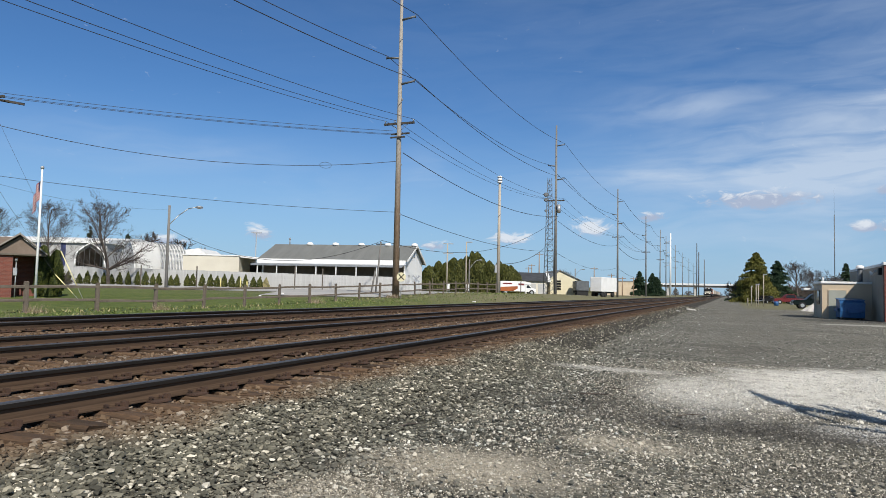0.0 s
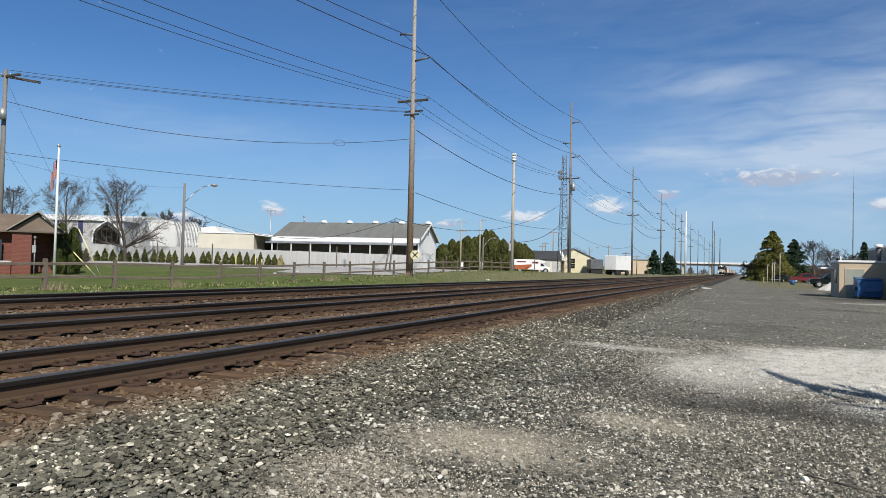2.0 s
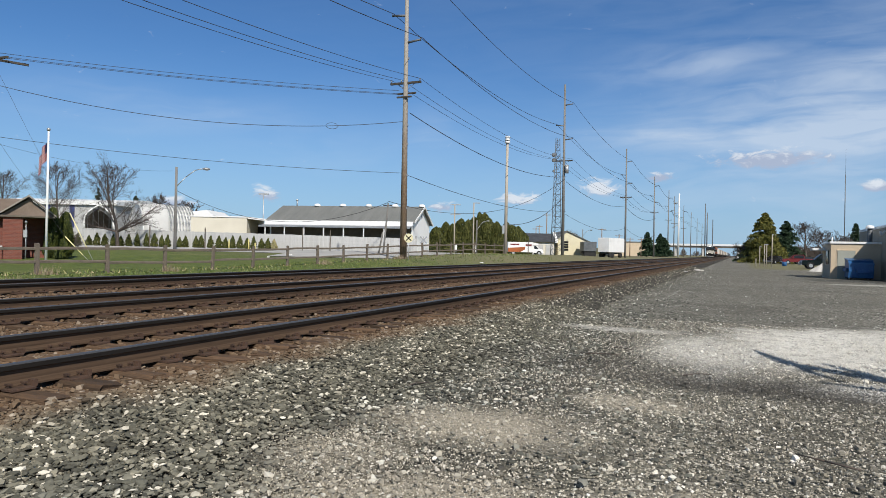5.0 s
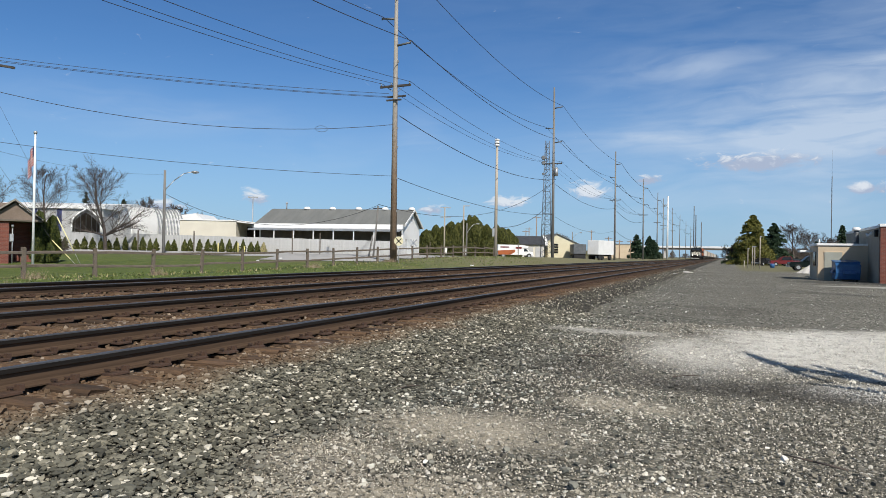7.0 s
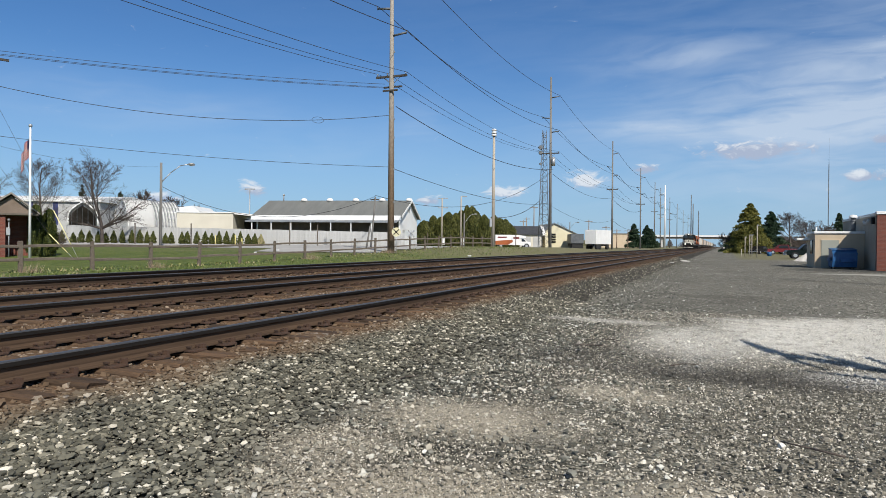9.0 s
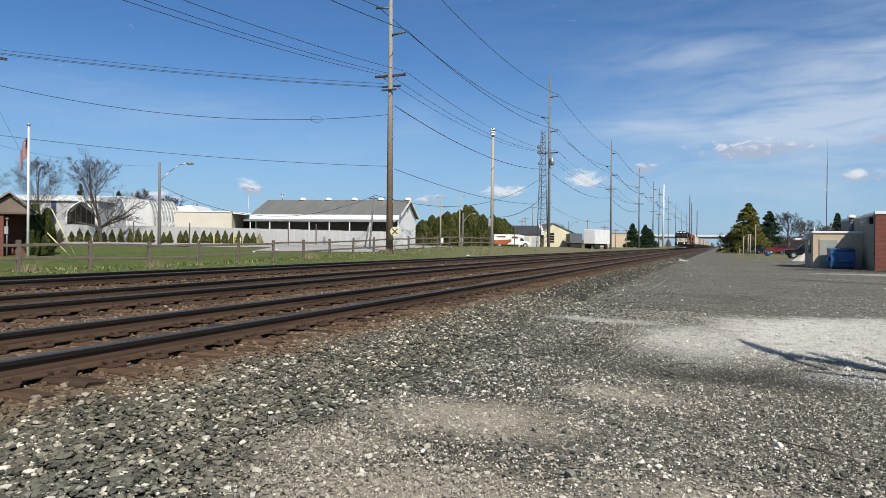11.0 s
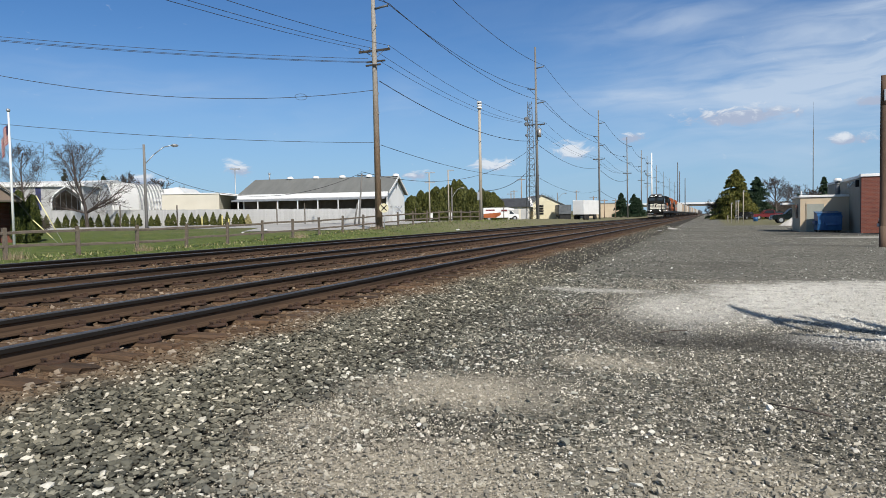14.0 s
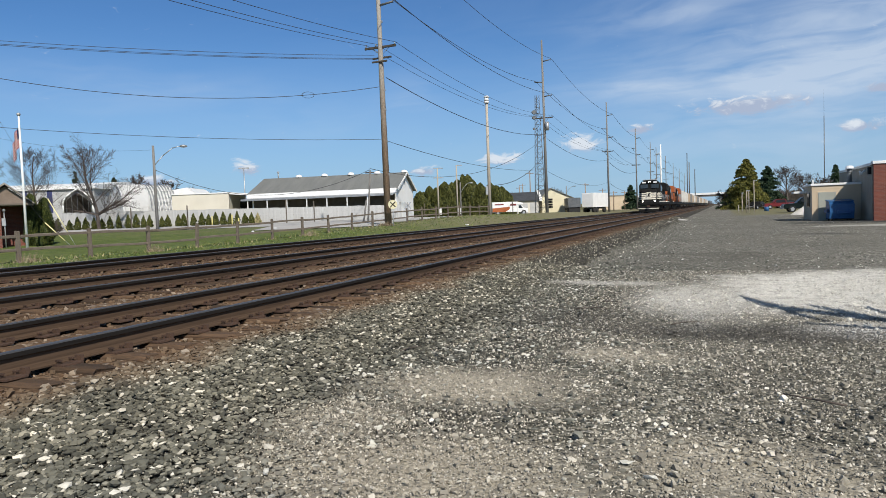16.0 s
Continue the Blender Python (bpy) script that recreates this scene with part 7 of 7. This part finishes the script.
def build_lot():
    p = thing("lot_pole", pose(5.77, 28.4, 0), "short brown wooden pole standing in the lot", "pole")
    bm = bmesh.new()
    for i in range(6):
        rod(bm, (0.012 * math.sin(i), 0, -0.3 + i * 1.05), (0.012 * math.sin(i + 1), 0, -0.3 + (i + 1) * 1.05), 0.125 - 0.005 * i, 0.12 - 0.005 * i, 12, i in (0, 5))
    part("shaft", bm, M["polebrown"], p)
    bm = bmesh.new()
    soft_box(bm, -0.03, 0.03, -0.16, -0.10, 5.1, 5.5, 0.01)
    part("bracket", bm, M["steel"], p)
    rng = random.Random(3)
    for az, d, h in ((1.45, 100, 1.2), (1.70, 99, 3.1), (2.02, 98, 3.4), (2.17, 97, 3.4), (2.53, 92, 4.7)):
        x, y = d * math.sin(radians(az)), d * math.cos(radians(az))
        q = thing("timber_post", pose(x, y, 0), "pale upright timber post in the grass", "post", "posts by the evergreens")
        bm = bmesh.new()
        rod(bm, (0, 0, -0.2), (0, 0, h * 0.85), 0.055, 0.05, 8)
        part("post", bm, M["pole_pale"], q)
        if h > 2.8:
            bm = bmesh.new()
            soft_box(bm, -0.05, 0.18, -0.08, 0.08, h * 0.85 - 0.12, h * 0.85, 0.02)
            part("lamp_box", bm, M["steel"], q)
    bm = bmesh.new()
    g = thing("gate_bar", pose(0, 0, 0), "low pale timber rail between posts", "rail")
    x0, y0, x1, y1 = 98 * math.sin(radians(2.02)), 98 * math.cos(radians(2.02)), 97 * math.sin(radians(2.17)), 97 * math.cos(radians(2.17))
    rod(bm, (x0, y0, 1.6), (x1, y1, 1.6), 0.05, n=6)
    part("bar", bm, M["pole_pale"], g)
    bin_ = thing("blue_barrel", pose(6.6, 112.0, 0), "blue plastic barrel in the parking lot", "barrel")
    bm = bmesh.new()
    rod(bm, (0, 0, 0), (0, 0, 0.62), 0.32, 0.30, 14)
    rod(bm, (0, 0, 0.3), (0, 0, 0.36), 0.34, n=14)
    part("drum", bm, M["blue"], bin_)
    # heap of pale gravel behind the shed
    h = thing("gravel_heap", pose(8.1, 74.0, 0), "sloping heap of white crushed stone", "gravel heap")
    bm = bmesh.new()
    bmesh.ops.create_cone(bm, cap_ends=True, segments=28, radius1=1.7, radius2=0.2, depth=1.0, matrix=Matrix.Translation((0, 0, 0.46)))
    bmesh.ops.subdivide_edges(bm, edges=bm.edges[:], cuts=3, use_grid_fill=True)
    for v in bm.verts:
        v.co += Vector((rng.uniform(-.05, .05), rng.uniform(-.05, .05), rng.uniform(-.05, .05)))
    part("heap", bm, M["concrete"], h)
    for i, (x, y, L, a) in enumerate(((-3.0, 64.0, 0.8, 65), (-2.7, 61.5, 0.7, 20), (-3.4, 55.0, 0.6, 80))):
        d = thing("broken_board", pose(x, y, 0.05, 0, 4, a), "pale broken board lying on the gravel", "board", "debris on the gravel")
        bm = bmesh.new()
        soft_box(bm, -L / 2, L / 2, -0.09, 0.09, -0.04, 0.05, 0.015)
        part("board", bm, M["concrete"], d)
    for i, (x, y, L, a) in enumerate(((-1.5, 8.9, 0.45, 10), (-1.35, 9.55, 0.30, -20), (-0.35, 7.9, 0.35, 40), (0.55, 4.95, 0.40, 150), (0.95, 4.1, 0.32, 60), (-2.75, 6.0, 0.28, 70))):
        d = thing("stick", pose(x, y, 0.025, 0, 0, a), "short dark twig lying on the gravel", "stick", "twigs on the gravel")
        bm = bmesh.new()
        rod(bm, (-L / 2, 0, 0), (0, 0.02, 0.008), 0.007, 0.0065, 6)
        rod(bm, (0, 0.02, 0.008), (L / 2, -0.01, 0), 0.0065, 0.004, 6)
        part("twig", bm, M["bark"], d)
    for i, (x, y) in enumerate(((-19.0, 21.0), (-18.6, 20.8), (-17.8, 50.0), (-30.0, 40.0), (-31.0, 44.0))):
        d = thing("litter", here(x, y, i * 40, 0.03), "scrap of white litter in the grass", "litter", "litter in the grass")
        bm = bmesh.new()
        soft_box(bm, -0.16, 0.16, -0.08, 0.08, -0.02, 0.06, 0.015)
        part("scrap", bm, M["white"], d)
    m = thing("radio_mast", pose(37.8, 300, 0), "thin far radio mast above the trees", "radio mast")
    bm = bmesh.new()
    rod(bm, (0, 0, 0), (0, 0, 33), 0.17, 0.15, 6)
    rod(bm, (0, 0, 33), (0, 0, 43), 0.05, 0.02, 5)
    part("mast", bm, M["darksteel"], m)


M["polebrown"] = plain("dark_brown_pole_wood", (0.075, 0.045, 0.03), (0.15, 0.10, 0.07), 0.9, big=0.8, fine=16, stretch=(6, 6, 0.4), bump=0.5)
build_lot()

conifer(pose(5.3, 150, 0), 9.9, 4.5, 61, M["pine"], "large yellow-green pine beside the line", 60000, 0.19, skirt=0.03)
conifer(pose(9.9, 165, 0), 8.9, 4.2, 62, M["spruce"], "dark green pine behind the parked cars", 36000, 0.20, skirt=0.04)
conifer(pose(2.6, 170, 0), 4.5, 2.8, 63, M["spruce"], "dark low evergreen at the edge of the grass", 6000, 0.3)
conifer(pose(16.6, 120, 0), 6.4, 1.4, 64, M["spruce"], "narrow dark spruce behind the shed", 6000, 0.24)
conifer(pose(14.2, 130, 0), 4.2, 1.0, 65, M["spruce"], "small dark spruce behind the shed", 4000, 0.22)
bare_tree(pose(14.6, 172, 0), 9.4, 3.0, 0.26, 66, "leafless tree behind the parked cars", 18, 0.28, 0.013, dense=1)
bare_tree(pose(19.2, 180, 0), 7.6, 2.8, 0.22, 67, "leafless tree behind the parked cars", 18, 0.22, 0.013, dense=1)
bare_tree(pose(23.5, 190, 0), 6.8, 2.8, 0.20, 69, "leafless tree behind the parked cars", 16, 0.2, 0.025)
bare_tree(pose(0.9, 155, 0), 3.2, 1.6, 0.10, 68, "low bare thicket beside the line", 14, 0.1, 0.02)


def shadow_tree():
    t = thing("bare_tree", pose(4.63, 4.97, 0), "slim bare tree at the edge of the lot", "tree", "bare trees")
    bm = bmesh.new()
    pts = ((0, 0, -0.2, 0.22), (0.03, -0.02, 1.8, 0.19), (-0.02, 0.02, 3.4, 0.165), (0.0, 0.02, 4.5, 0.135), (-0.05, 0.10, 5.3, 0.105), (0.06, 0.38, 5.75, 0.075), (0.13, 0.62, 6.05, 0.03))
    for a, b in zip(pts, pts[1:]):
        rod(bm, a[:3], b[:3], a[3], b[3], 9)
    part("trunk", bm, M["bark"], t)
    for run in (((-0.03, 0.06, 5.15, 0.075), (0.03, -0.35, 5.25, 0.06), (0.13, -0.87, 5.0, 0.03)), ((0.0, 0.0, 4.1, 0.085), (0.06, 0.30, 4.6, 0.07), (0.10, 0.58, 5.0, 0.035)),
                ((0.0, 0.0, 3.7, 0.085), (0.20, 0.50, 4.2, 0.06), (0.32, 0.80, 4.55, 0.03)), ((0.0, 0.0, 3.0, 0.10), (0.45, 0.30, 3.7, 0.08), (0.75, 0.35, 4.4, 0.04)),
                ((0.0, 0.0, 2.6, 0.10), (0.50, -0.35, 3.3, 0.08), (0.80, -0.50, 4.2, 0.04)), ((0.0, 0.0, 3.3, 0.07), (-0.40, -0.30, 3.9, 0.05), (-0.55, -0.45, 4.4, 0.03))):
        bm = bmesh.new()
        for a, b in zip(run, run[1:]):
            rod(bm, a[:3], b[:3], a[3], b[3], 7)
        part("limb", bm, M["bark"], t)


# the tree outside the view whose shadow falls over the pale patch
shadow_tree()


# ---- what moves ----
def motions():
    for ob, offset in TRAIN:
        walk(ob, train_rows(offset))
    base = FLAG.matrix_world.copy()
    sway = (0, 3, -2, 4, 1, 6, 2, -3, 3, 5, 0, 4, -1, 3, 2, 4, 1)
    walk(FLAG, [(float(t), base @ pose(0, 0, 0, 0.4 * a, 0.5 * a, 2.5 * a)) for t, a in enumerate(sway)])


motions()
